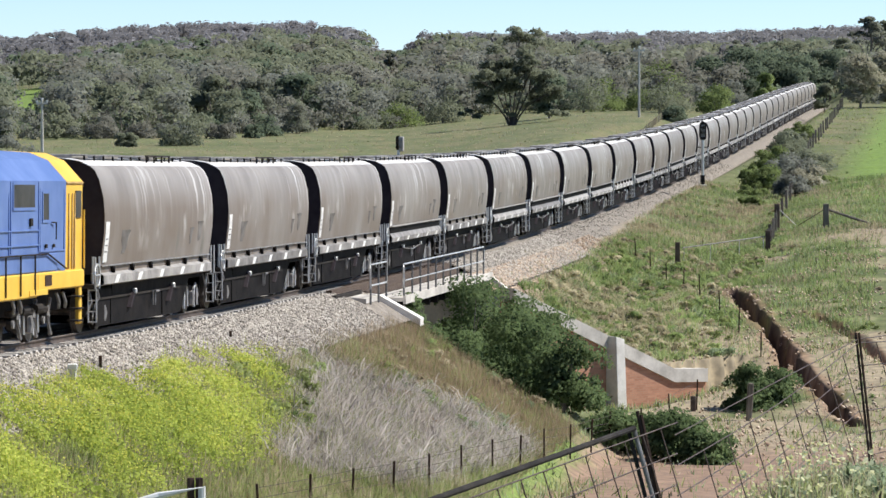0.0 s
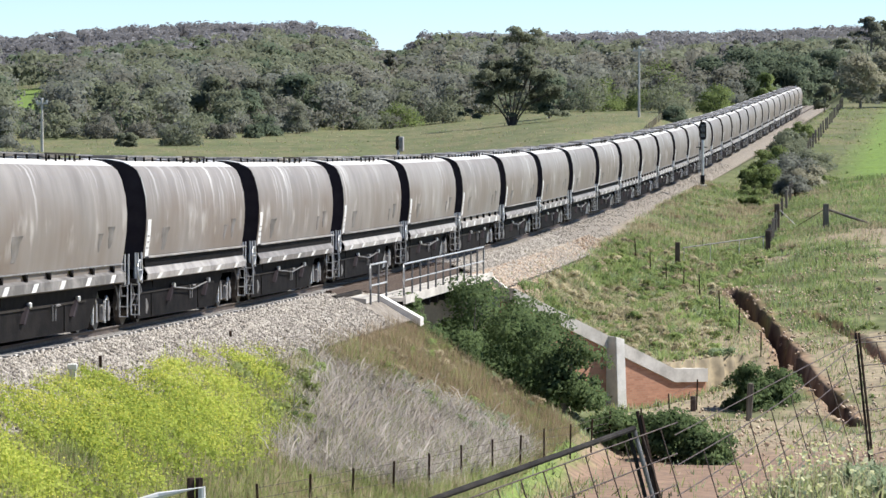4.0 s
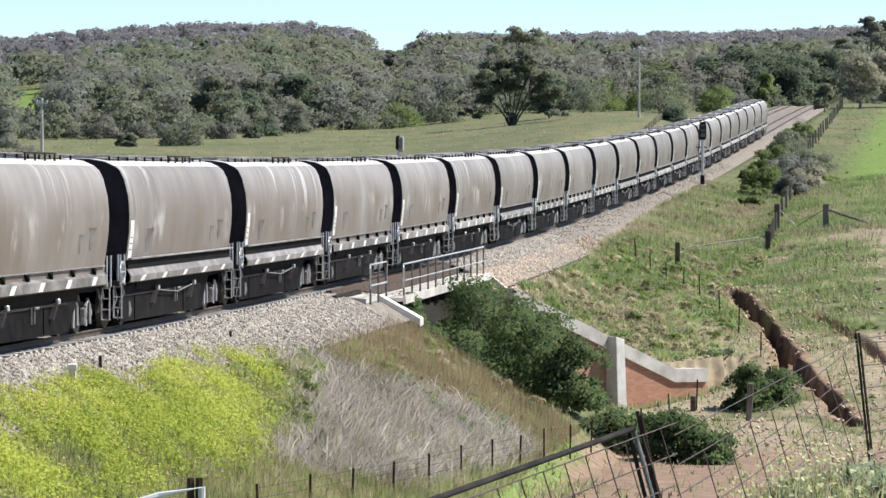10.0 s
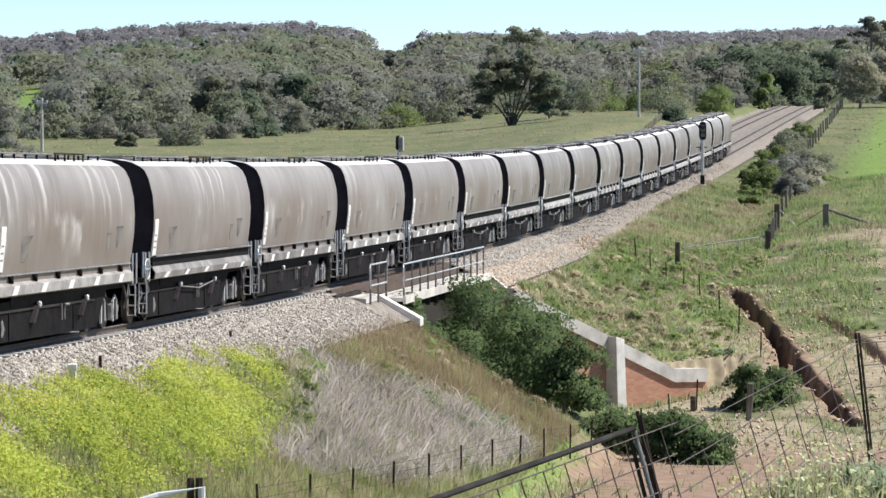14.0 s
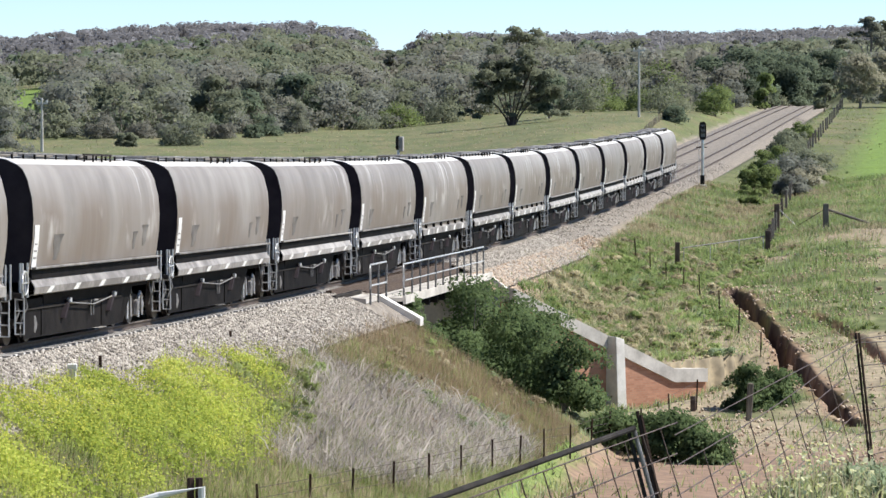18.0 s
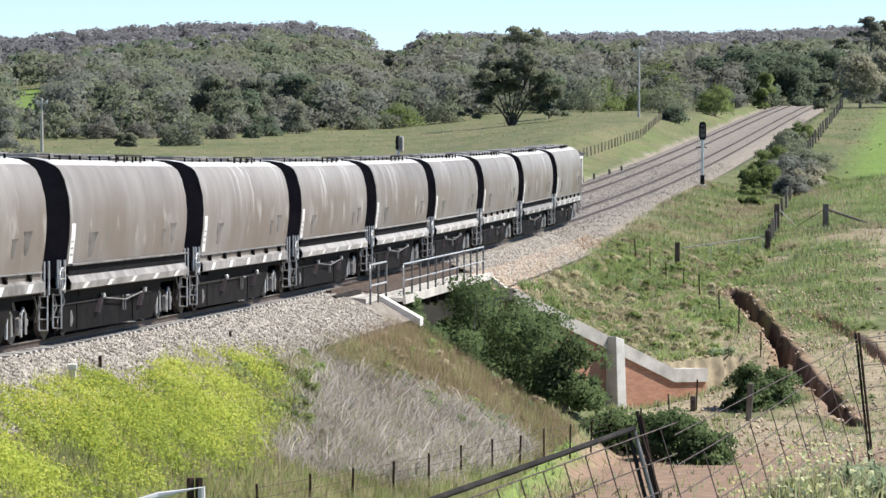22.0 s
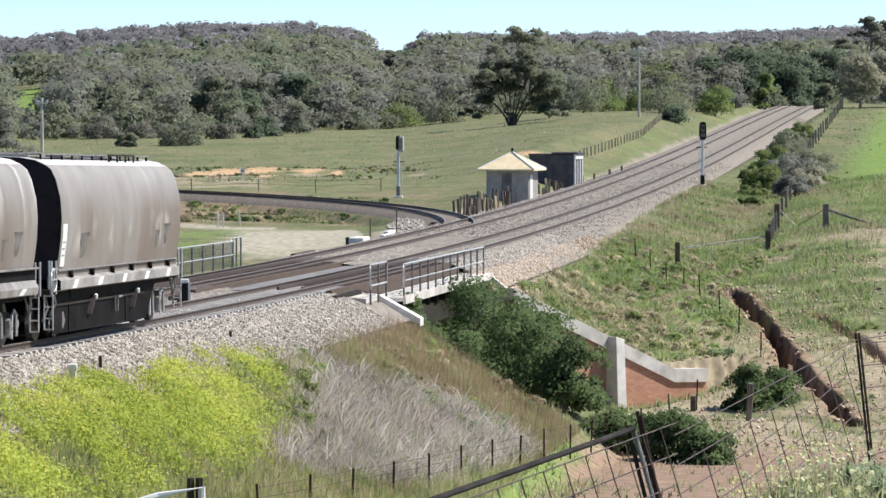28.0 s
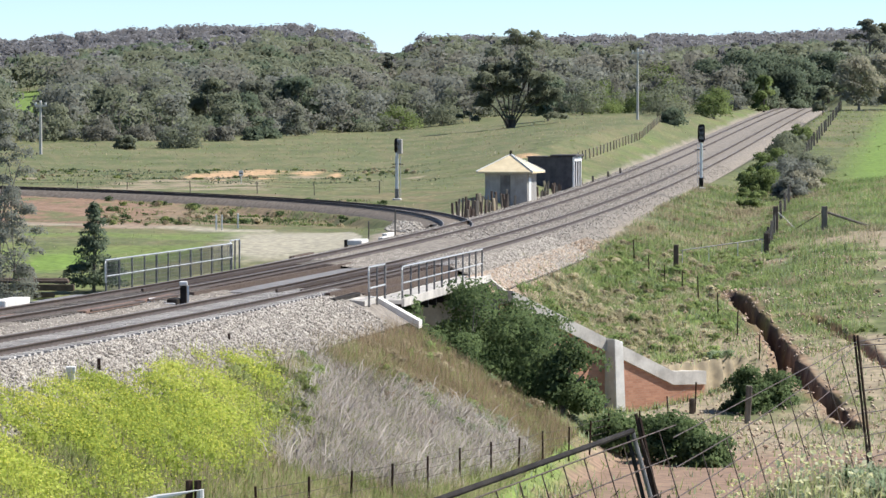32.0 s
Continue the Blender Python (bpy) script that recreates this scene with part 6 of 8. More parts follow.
picket_fence("wire_fence", (-3.62, 75.2), (5.35, 120.5), 12, 1.12, 4, "rusty steel picket fence at the foot of the bank", up=-0.5, seed=4)
picket_fence("wire_fence", (5.25, 120.5), (9.2, 137.8), 4, 1.1, 3, "rusty steel picket fence running to the wing wall", seed=5)
picket_fence("wire_fence", (9.4, 186.0), (12.6, 151.0), 8, 1.0, 3, "rusty steel picket fence down the far bank", seed=6)
picket_fence("wire_fence", (10.6, 314.0), (20.4, 392.0), 22, 0.85, 2, "weathered tan split-post fence beside the upper paddock", M_TANPOST, 0.13, seed=7, thick=0.008)
picket_fence("wire_fence", (20.4, 392.0), (26.0, 452.0), 14, 0.85, 2, "weathered tan split-post fence at the top of the paddock", M_TANPOST, 0.14, seed=17, thick=0.008)
picket_fence("wire_fence", (11.4, 286.0), (14.4, 306.0), 3, 0.9, 0, "scattered old timber stumps beside the line", M_POST, 0.16, seed=8)
picket_fence("wire_fence", (18.6, 212.0), (32.0, 330.0), 12, 1.25, 4, "grey timber fence between line and green paddock", M_POST, 0.15, seed=9, thick=0.008)
picket_fence("wire_fence", (32.0, 330.0), (53.0, 506.0), 16, 1.25, 4, "grey timber fence beside the upper green paddock", M_POST, 0.16, seed=10, thick=0.008)
picket_fence("wire_fence", (16.2, 189.5), (18.6, 212.0), 5, 1.2, 4, "grey timber fence beside the field gate", M_POST, 0.16, seed=11, thick=0.008)
picket_fence("wire_fence", (-60.0, 262.0), (-4.0, 262.0), 14, 0.9, 2, "low wire fence behind the branch line", M_POST, 0.06, jitter=1.5, seed=12)

field_gate = thing("field_gate", Matrix.Identity(4), "low tubular field gate between timber posts", "gate")
ga, gb = Vector((11.45, 186.0, z_at(11.45, 186.0))), Vector((16.1, 188.8, z_at(16.1, 188.8)))
for p, h in ((ga, 1.15), (gb, 1.15)):
    o = part("gate_post", boxed(-0.12, 0.12, -0.12, 0.12, -0.3, h, 0.02), M_TIMBER, field_gate)
    o.matrix_world = Matrix.Translation(p)
part("top_tube", tubed((ga + Vector((0.25, 0.1, 0.86)), gb + Vector((-0.12, 0, 0.86))), 0.03), M_LADDER, field_gate)
for u in (0.07, 0.36, 0.68, 0.95):
    p = ga.lerp(gb, u)
    part("stile", tubed((p + Vector((0, 0, 0.1)), p + Vector((0, 0, 0.86))), 0.02), M_GALV, field_gate)

strainer = thing("strainer_post", pose(20.4, 203.0, z_at(20.4, 203.0)), "grey timber strainer post with a long diagonal stay", "fence post")
part("post", boxed(-0.15, 0.15, -0.15, 0.15, -0.3, 1.32, 0.03), M_POST, strainer)
part("stay", tubed(((0.1, 0, 1.0), (2.75, -0.3, 0.12)), 0.07, 8), M_POST, strainer)
part("stay_wire", tubed(((-0.1, 0, 1.0), (-1.5, 0.4, 0.1)), 0.02), M_WIRE, strainer)
strainer2 = thing("strainer_post", pose(18.5, 211.0, z_at(18.5, 211.0)), "dark timber strainer post with a wire stay", "fence post")
part("post", boxed(-0.14, 0.14, -0.14, 0.14, -0.3, 1.5, 0.03), M_TIMBER, strainer2)
part("stay", tubed(((0.1, 0, 1.2), (1.15, -0.8, 0.15)), 0.025, 6), M_WHITECONC, strainer2)
stake("fence_post", 9.05, 137.6, 0.55, 0.18, M_TIMBER, "short dark timber post before the wing wall")
stake("fence_post", 10.85, 135.0, 1.35, 0.2, M_POST, "grey timber post in the creek bed", lean=3)


# ---- the gate and mesh fence in the foreground ----
def mesh_panel(name, a, b, h, nx, nz, parent, sag=0.0):
    """Woven wire between two feet; nz level wires, nx uprights, each a part."""
    a, b = Vector(a), Vector(b)
    up = Vector((0, 0, 1))
    for k in range(nz):
        q = h * k / (nz - 1)
        pts = [a.lerp(b, i / 8.0) + up * (q - sag * math.sin(math.pi * i / 8.0)) for i in range(9)]
        part("line_wire", tube(bmesh.new(), pts, 0.0045, 4), M_WIRE, parent)
    for i in range(1, nx):
        p = a.lerp(b, i / nx)
        s = sag * math.sin(math.pi * i / nx)
        part("stay_wire", tube(bmesh.new(), (p + up * -s + Vector((0.34, 0, 0)), p + up * (h * 0.5 - s) + Vector((0.17, 0, 0)), p + up * (h - s)), 0.0038, 4), M_WIRE, parent)


GATE_TOP = Vector((1.148, 22.9, 9.10))
GATE_LOW = Vector((-0.24, 18.3, 9.07))
gate = thing("farm_gate", Matrix.Identity(4), "open tubular farm gate with rusty wire mesh", "gate")
drop = Vector((0.26, -0.05, -1.08))
part("top_tube", tubed((GATE_LOW, GATE_TOP), 0.018, 8), M_DARKSTEEL, gate, "dark weathered top tube")
part("end_stile", tubed((GATE_TOP, GATE_TOP + drop * 0.5 + Vector((0.02, 0, 0)), GATE_TOP + drop), 0.014, 8), M_LADDER, gate, "worn galvanised stile")
part("latch_plate", tubed((GATE_TOP + Vector((-0.03, 0, -0.02)), GATE_TOP + drop * 0.5 + Vector((-0.028, 0, 0)), GATE_TOP + drop + Vector((-0.03, 0, 0))), 0.014, 6), M_DARKSTEEL, gate, "dark latch strip")
part("end_stile", tubed((GATE_LOW, GATE_LOW + drop), 0.024, 8), M_GALV, gate)
part("bottom_tube", tubed((GATE_LOW + drop, GATE_TOP + drop), 0.021, 8), M_GALV, gate)
mesh_panel("mesh", GATE_LOW + drop, GATE_TOP + drop, 1.12, 11, 7, gate)

posts = thing("gate_posts", Matrix.Identity(4), "leaning dark steel gate post of two pickets", "fence post")
for dx in (0.0, 0.022):
    part("picket", tubed(((1.172 + dx, 22.95, 9.20 - dx), (1.535 + dx, 22.9, 7.5)), 0.0125, 6), M_PICKET, posts)

side_fence = thing("mesh_fence", Matrix.Identity(4), "rusty woven-wire fence between steel pickets", "fence", "fences")
P0, P1, P2 = Vector((1.42, 23.0, 7.75)), Vector((3.36, 30.8, 8.02)), Vector((5.6, 39.0, 7.7))
mesh_panel("mesh", P0, P1, 1.12, 9, 7, side_fence, 0.05)
mesh_panel("mesh", P1, P2, 1.12, 9, 7, side_fence, 0.04)
for p, h in ((P1, 1.2), (P2, 1.2)):
    for dx in (0.0, 0.026):
        part("picket", tubed(((p.x + dx + 0.16, p.y, p.z - 0.4), (p.x + dx - 0.02, p.y, p.z + h)), 0.011, 6), M_PICKET, side_fence)
part("top_wire", tubed((P0 + Vector((-0.02, 0, 1.30)), P1 + Vector((0, 0, 1.15)), P2 + Vector((0, 0, 1.15))), 0.004, 4), M_WIRE, side_fence)

left_gate = thing("farm_gate", Matrix.Identity(4), "white tubular gate end beside a dark post", "gate")
part("top_tube", tubed(((-3.0, 19.6, 8.56), (-1.50, 20.0, 8.985), (-1.27, 20.0, 9.03), (-1.27, 20.0, 8.0)), 0.02, 8), M_WHITE, left_gate, "white top tube")
part("bottom_tube", tubed(((-3.0, 19.6, 7.6), (-1.27, 20.0, 8.0)), 0.02, 8), M_WHITE, left_gate)
for dx in (0.0, 0.045):
    part("post", tubed(((-1.335 + dx, 20.1, 7.3), (-1.335 + dx, 20.1, 9.07)), 0.022, 6), M_PICKET, left_gate)

# ---- single trees and bushes ----
def spreading_gum(x, y):
    """A broad old gum: several leaning stems from one foot, each carrying clumps of drooping leaves."""
    rng = np.random.default_rng(21)
    t = thing("gum_tree", pose(x, y, z_at(x, y) - 0.1), "spreading dark olive-grey gum tree with many stems", "tree")
    bm = bmesh.new()
    c, r = [], []
    for i in range(8):
        u = -1 + 2 * i / 7.0
        tip = Vector((u * 5.0 + rng.normal() * 0.4, rng.normal() * 1.6, 8.2 - 3.2 * abs(u) ** 1.6 + rng.normal() * 0.4))
        elbow = Vector((u * 1.7, tip.y * 0.3, 2.3 + 0.9 * (1 - abs(u))))
        tube(bm, ((0.25 * u, 0, -0.2), elbow * 0.5, elbow, elbow.lerp(tip, 0.5) + Vector((0, 0, 0.3)), tip), [0.15, 0.12, 0.09, 0.06, 0.025], 6)
        for k in range(6):
            q = elbow.lerp(tip, rng.uniform(0.35, 1.05)) + Vector((rng.normal() * 1.0, rng.normal() * 1.1, rng.normal() * 0.65 + 0.2))
            tube(bm, (elbow.lerp(tip, 0.4), q), [0.08, 0.025], 4, False)
            c.append(tuple(q))
            r.append(rng.uniform(0.7, 1.35))
        for k in range(2):
            c.append((u * 5.8 + rng.normal() * 0.6, rng.normal() * 1.4, rng.uniform(0.7, 3.4)))
            r.append(rng.uniform(0.4, 0.9) * (0.4 + 0.6 * abs(u)))
    part("trunk", bm, M_BARKDARK, t, "dark forked stems")
    v, nv = leaf_cloud(rng, c, r, [int(15000 * q / sum(r)) for q in r], 0.13, 0.75, 1.3, skin=0.2, ruffle=0.7)
    from_arrays("crown", v, quads(len(v) // 4), M_GUM, t, normals=nv)
    return t


M_BARKDARK = mat("dark_bark", (0.035, 0.030, 0.026), (0.11, 0.095, 0.08), 3.0, 0.9, 0.4, streak=(1, 1, 0.3))
M_PALEGUM = leaf_material("pale_gum_leaves", (0.26, 0.255, 0.19), (0.46, 0.44, 0.33))
spreading_gum(8.4, 463.0)
single_tree("gum_tree", 13.5, 484.0, 5.6, 5.5, M_DARKLEAF, "smaller dark tree beside the big gum", 22, 1500, 0.24, 9, 0.12)
single_tree("gum_tree", 54.5, 498.0, 7.0, 7.5, M_PALEGUM, "pale grey gum tree at the field corner", 23, 3600, 0.17, 16, 0.06)
single_tree("gum_tree", 59.0, 503.0, 7.6, 7.0, M_PALEGUM, "pale grey gum tree beside the green paddock", 24, 3600, 0.17, 16, 0.06)
single_tree("gum_tree", 50.5, 505.0, 3.6, 3.4, M_GUM, "low olive tree beside the line", 25, 1200, 0.2, 8, 0.05)
for i, (x, y, h, wd) in enumerate(((51.5, 655.0, 8.8, 11.0), (57.0, 662.0, 9.6, 12.0), (62.5, 664.0, 9.0, 11.0), (46.5, 660.0, 7.6, 9.0), (70.0, 690.0, 9.5, 9.0), (60.0, 656.0, 6.6, 10.0), (53.0, 650.0, 6.2, 10.0))):
    single_tree("dark_tree", x, y, h, wd, M_DARKLEAF, "dense dark green tree where the line bends away", 30 + i, 4200, 0.22, 17, 0.04, group="dark trees")
single_tree("green_tree", 51.2, 606.0, 6.2, 5.6, M_SHRUB, "round bright green tree beside the line", 40, 2200, 0.2, 10, 0.05)
for i, (x, y, h, wd, m) in enumerate(((-28.6, 416.0, 2.7, 4.6, M_GUM), (-34.1, 411.0, 1.6, 2.0, M_GUM), (-22.7, 457.0, 1.7, 2.4, M_DARKLEAF), (-21.1, 467.0, 1.9, 2.9, M_DARKLEAF),
                                      (-18.4, 481.0, 3.2, 3.6, M_DARKGUM), (-45.5, 457.0, 2.4, 3.4, M_GUM), (-40.0, 450.0, 2.2, 4.6, M_BROWNGUM), (-36.0, 452.0, 2.0, 4.0, M_BROWNGUM),
                                      (-32.0, 455.0, 2.2, 4.6, M_GUMGREY), (-26.5, 452.0, 1.8, 3.4, M_BROWNGUM), (-11.0, 515.0, 2.6, 5.6, M_GUM), (-6.0, 530.0, 3.2, 6.6, M_SHRUB),
                                      (0.0, 536.0, 3.2, 6.0, M_GUM), (24.0, 575.0, 4.4, 6.4, M_SHRUB), (27.8, 580.0, 3.2, 4.6, M_SHRUB), (20.5, 560.0, 4.6, 6.0, M_GUM),
                                      (30.6, 540.0, 4.0, 5.4, M_GUM), (34.0, 560.0, 4.6, 6.4, M_GUM), (36.1, 505.0, 3.7, 4.6, M_SHRUB), (38.4, 540.0, 3.6, 5.0, M_SHRUB),
                                      (27.4, 450.0, 1.8, 2.9, M_DARKLEAF), (33.0, 580.0, 6.4, 8.0, M_SHRUB), (52.0, 640.0, 2.8, 5.0, M_GUM), (57.0, 652.0, 2.4, 4.6, M_GUM),
                                      (46.0, 600.0, 2.2, 4.2, M_GUMGREY), (-52.0, 440.0, 2.4, 5.0, M_GUMGREY))):
    bush("bush", x, y, h * 1.45, wd * 1.15, m, "rounded shrub at the edge of the paddock", 60 + i, 2200, 0.12, 12)
single_tree("gum_tree", -49.5, 425.0, 5.2, 5.6, M_GUM, "olive gum tree at the paddock edge", 26, 2600, 0.2, 12, 0.15)
# scrub along the right-hand fence
for i, (x, y, h, wd, m) in enumerate(((22.0, 262.0, 2.0, 3.6, M_SHRUB), (24.0, 268.0, 2.2, 4.4, M_GUMGREY), (25.2, 276.0, 2.4, 4.0, M_GUMGREY), (26.8, 300.0, 2.6, 3.8, M_GUM),
                                      (23.2, 252.0, 1.6, 3.6, M_GUMGREY), (20.8, 256.0, 1.0, 2.4, M_SHRUB), (24.6, 258.0, 2.2, 4.0, M_PALEGUM), (27.4, 282.0, 2.2, 4.0, M_GUM), (25.0, 290.0, 2.0, 4.0, M_SHRUB), (30.6, 332.0, 2.0, 3.4, M_GUM), (22.4, 274.0, 1.3, 3.0, M_SHRUB), (33.4, 356.0, 1.8, 3.4, M_SHRUB), (20.0, 246.0, 0.8, 2.2, M_SHRUB), (29.2, 318.0, 2.0, 3.2, M_GUM), (26.0, 262.0, 1.3, 3.4, M_SHRUB))):
    bush("bush", x, y, h, wd, m, "grey-green scrub along the paddock fence", 90 + i, 4200, 0.075, 14)
# creek bushes
for i, (x, y, h, wd, lv) in enumerate(((-0.1, 125.0, 5.0, 2.6, 4500), (0.6, 132.0, 6.2, 3.4, 5500), (2.9, 134.0, 5.6, 3.0, 4500), (3.7, 132.5, 3.4, 2.0, 3500), (0.9, 127.5, 5.4, 3.6, 6500), (2.2, 129.5, 4.8, 3.4, 6500), (3.0, 126.0, 3.9, 2.8, 5500), (3.9, 122.8, 2.9, 2.4, 4000), (1.9, 133.5, 5.4, 3.2, 5000), (-0.9, 122.5, 5.0, 2.0, 3000),
                                       (5.3, 121.0, 1.5, 2.2, 2600), (7.3, 119.0, 1.8, 2.1, 4000), (8.1, 117.5, 1.3, 1.7, 3000), (6.5, 122.0, 1.7, 2.0, 2600))):
    bush("creek_bush", x, y, h * (1.35 if h > 2.5 else 1.15), wd * 1.1, M_BUSH, "dense dark green bush filling the creek bank", 110 + i, int(lv * 1.7), 0.06, 24, "creek bushes")
for i, (x, y, h, wd, lv) in enumerate(((11.2, 138.4, 2.5, 2.0, 3200), (12.2, 139.4, 2.3, 1.9, 2800))):
    bush("creek_bush", x, y, h, wd, M_BUSH, "dark green bush beside the washed-out gully", 130 + i, int(lv * 2.2), 0.055, 22, "creek bushes", sink=0.2)
# the left-hand gully
conifer(-15.9, 174.0, 4.3, 2.9, M_DARKLEAF, "slender dark young conifer in the gully", 140)
single_tree("casuarina_tree", -19.0, 168.0, 5.6, 3.2, M_GUMGREY, "wispy grey-green casuarina in the gully", 141, 7000, 0.05, 34, 0.05, open_crown=1.3, girth=0.010)
single_tree("casuarina_tree", -20.4, 176.0, 9.2, 3.2, M_GUMGREY, "tall wispy casuarina at the gully edge", 142, 7000, 0.055, 34, 0.1, open_crown=1.3, girth=0.010)
bush("bush", -20.2, 160.0, 2.0, 2.6, M_SHRUB, "yellowish green shrub by the far bank", 143, 2600, 0.09, 10)


# tall gums whose crowns stand over the skyline, and more of the wood's edge
for i, (x, y, h, wd) in enumerate(((14.6, 690.0, 12.6, 9.0), (54.5, 700.0, 11.6, 6.0), (64.5, 705.0, 13.0, 9.6), (79.0, 708.0, 14.2, 8.4), (83.5, 714.0, 13.6, 7.0), (-10.6, 760.0, 10.5, 4.2), (73.0, 700.0, 10.5, 7.0))):
    single_tree("tall_gum_tree", x, y, h, wd, M_DARKGUM if i % 2 else M_GUM, "tall open-crowned gum tree above the woodland", 150 + i, 2600, 0.20, 14, 0.56, 0.6, group="tall gum trees", open_crown=1.35)
for i, (x, y, h, wd, m) in enumerate(((-55.5, 452.0, 6.0, 5.6, M_DARKGUM), (-37.0, 500.0, 6.6, 6.4, M_DARKGUM), (-31.0, 510.0, 7.2, 7.0, M_GUM), (-25.0, 505.0, 7.0, 6.6, M_DARKGUM), (-20.0, 515.0, 7.4, 7.0, M_DARKLEAF), (-44.0, 505.0, 6.6, 6.0, M_GUM))):
    single_tree("gum_tree", x, y, h, wd, m, "rounded gum tree at the wood's edge", 170 + i, 3400, 0.19, 16, 0.2, open_crown=1.2)
for i, (u, y) in enumerate(((-12.75, 215.5), (-12.4, 215.0), (-11.6, 217.0))):
    stake("marker_post", u, y, 0.85, 0.09, M_WHITE, "thin white marker post by the track road", "post")
# ---- grass, weeds and flowers, as stuff ----
M_GRASS = leaf_material("green_grass", (0.19, 0.24, 0.080), (0.39, 0.44, 0.18))
M_DRYGRASS = leaf_material("dry_grass", (0.32, 0.27, 0.175), (0.57, 0.495, 0.34))
M_TUSSOCK = leaf_material("pale_tussock", (0.42, 0.37, 0.24), (0.72, 0.65, 0.45))
M_STRAW = leaf_material("bleached_stalks", (0.38, 0.34, 0.31), (0.72, 0.66, 0.605))
M_FLOWERLEAF = leaf_material("flowering_weed", (0.32, 0.40, 0.08), (0.60, 0.66, 0.15))
M_PETAL = leaf_material("yellow_petals", (0.62, 0.62, 0.10), (0.82, 0.80, 0.22))
M_PALEPETAL = leaf_material("cream_petals", (0.74, 0.70, 0.30), (0.86, 0.84, 0.58))
M_REDGRASS = leaf_material("reddish_seed_grass", (0.25, 0.185, 0.12), (0.44, 0.345, 0.23))
M_RANK = leaf_material("rank_green_weed", (0.17, 0.25, 0.09), (0.39, 0.48, 0.19))
M_WEED = leaf_material("blue_green_weed", (0.19, 0.26, 0.135), (0.42, 0.50, 0.31))


def ribbons(name, material, label, x, y, h, w, rng, lean=0.35, joints=1, droop=0.0, z=None, category="grass"):
    """Blades or stalks: each a narrow ribbon of `joints` quads that leans and droops."""
    n = len(x)
    z = land(x, y) if z is None else z
    g = rng.random(n) * 2 * math.pi
    tilt = np.abs(rng.normal(scale=lean, size=n))
    dx, dy = np.cos(g), np.sin(g)
    q = rng.random(n) * 2 * math.pi
    wx, wy = np.cos(q) * w / 2, np.sin(q) * w / 2
    rows = []
    for k in range(joints + 1):
        u = k / joints
        out = h * u * np.sin(tilt) + droop * h * u * u * 0.8
        up = h * u * np.cos(tilt) - droop * h * u ** 3 * 0.7 - 0.03 * (k == 0)
        thin = 1.0 - 0.75 * u
        cx, cy, cz = x + dx * out, y + dy * out, z + up
        rows += [np.stack([cx - wx * thin, cy - wy * thin, cz], -1), np.stack([cx + wx * thin, cy + wy * thin, cz], -1)]
    m = 2 * (joints + 1)
    v = np.stack(rows, 1).reshape(-1, 3)
    f = np.array([(2 * k, 2 * k + 1, 2 * k + 3, 2 * k + 2) for k in range(joints)])
    f = (f[None] + m * np.arange(n)[:, None, None]).reshape(-1, 4)
    up = rng.normal(scale=0.45, size=(n, 3)) + (0.1, -0.05, 1.0)
    up /= np.linalg.norm(up, axis=1)[:, None]
    ob = from_arrays(name, v, f, material, normals=np.repeat(up, m, axis=0))
    return tagged(ob, label, category, kind="stuff")


def specks(name, material, label, x, y, z, size, rng, category="flowers"):
    """Small flower heads: bent quads facing every way but mostly up."""
    n = len(x)
    p = np.stack([x, y, z], -1)
    nrm = rng.normal(size=(n, 3)) * 0.6 + (0, -0.3, 0.8)
    a = np.cross(nrm, rng.normal(size=(n, 3)))
    a /= np.linalg.norm(a, axis=1)[:, None]
    b = np.cross(nrm, a)
    b /= np.linalg.norm(b, axis=1)[:, None]
    s = (size * rng.uniform(0.5, 1.3, n))[:, None]
    v = np.stack([p - a * s, p - b * s, p + a * s, p + b * s], 1).reshape(-1, 3)
    return tagged(from_arrays(name, v, quads(n), material), label, category, kind="stuff")


def clumped(rng, x, y, scale, low=0.0):
    """Keep points by patches."""
    return (patchy(x, y, scale * 0.7, 6) * 1.3 + rng.normal(scale=0.25, size=len(x))) > low


def strewn(rng, n, s0, s1, d0, d1):
    s, d = rng.uniform(s0, s1, n), rng.uniform(d0, d1, n)
    x, y, _ = on_track(s, d)
    return x, y, s, d


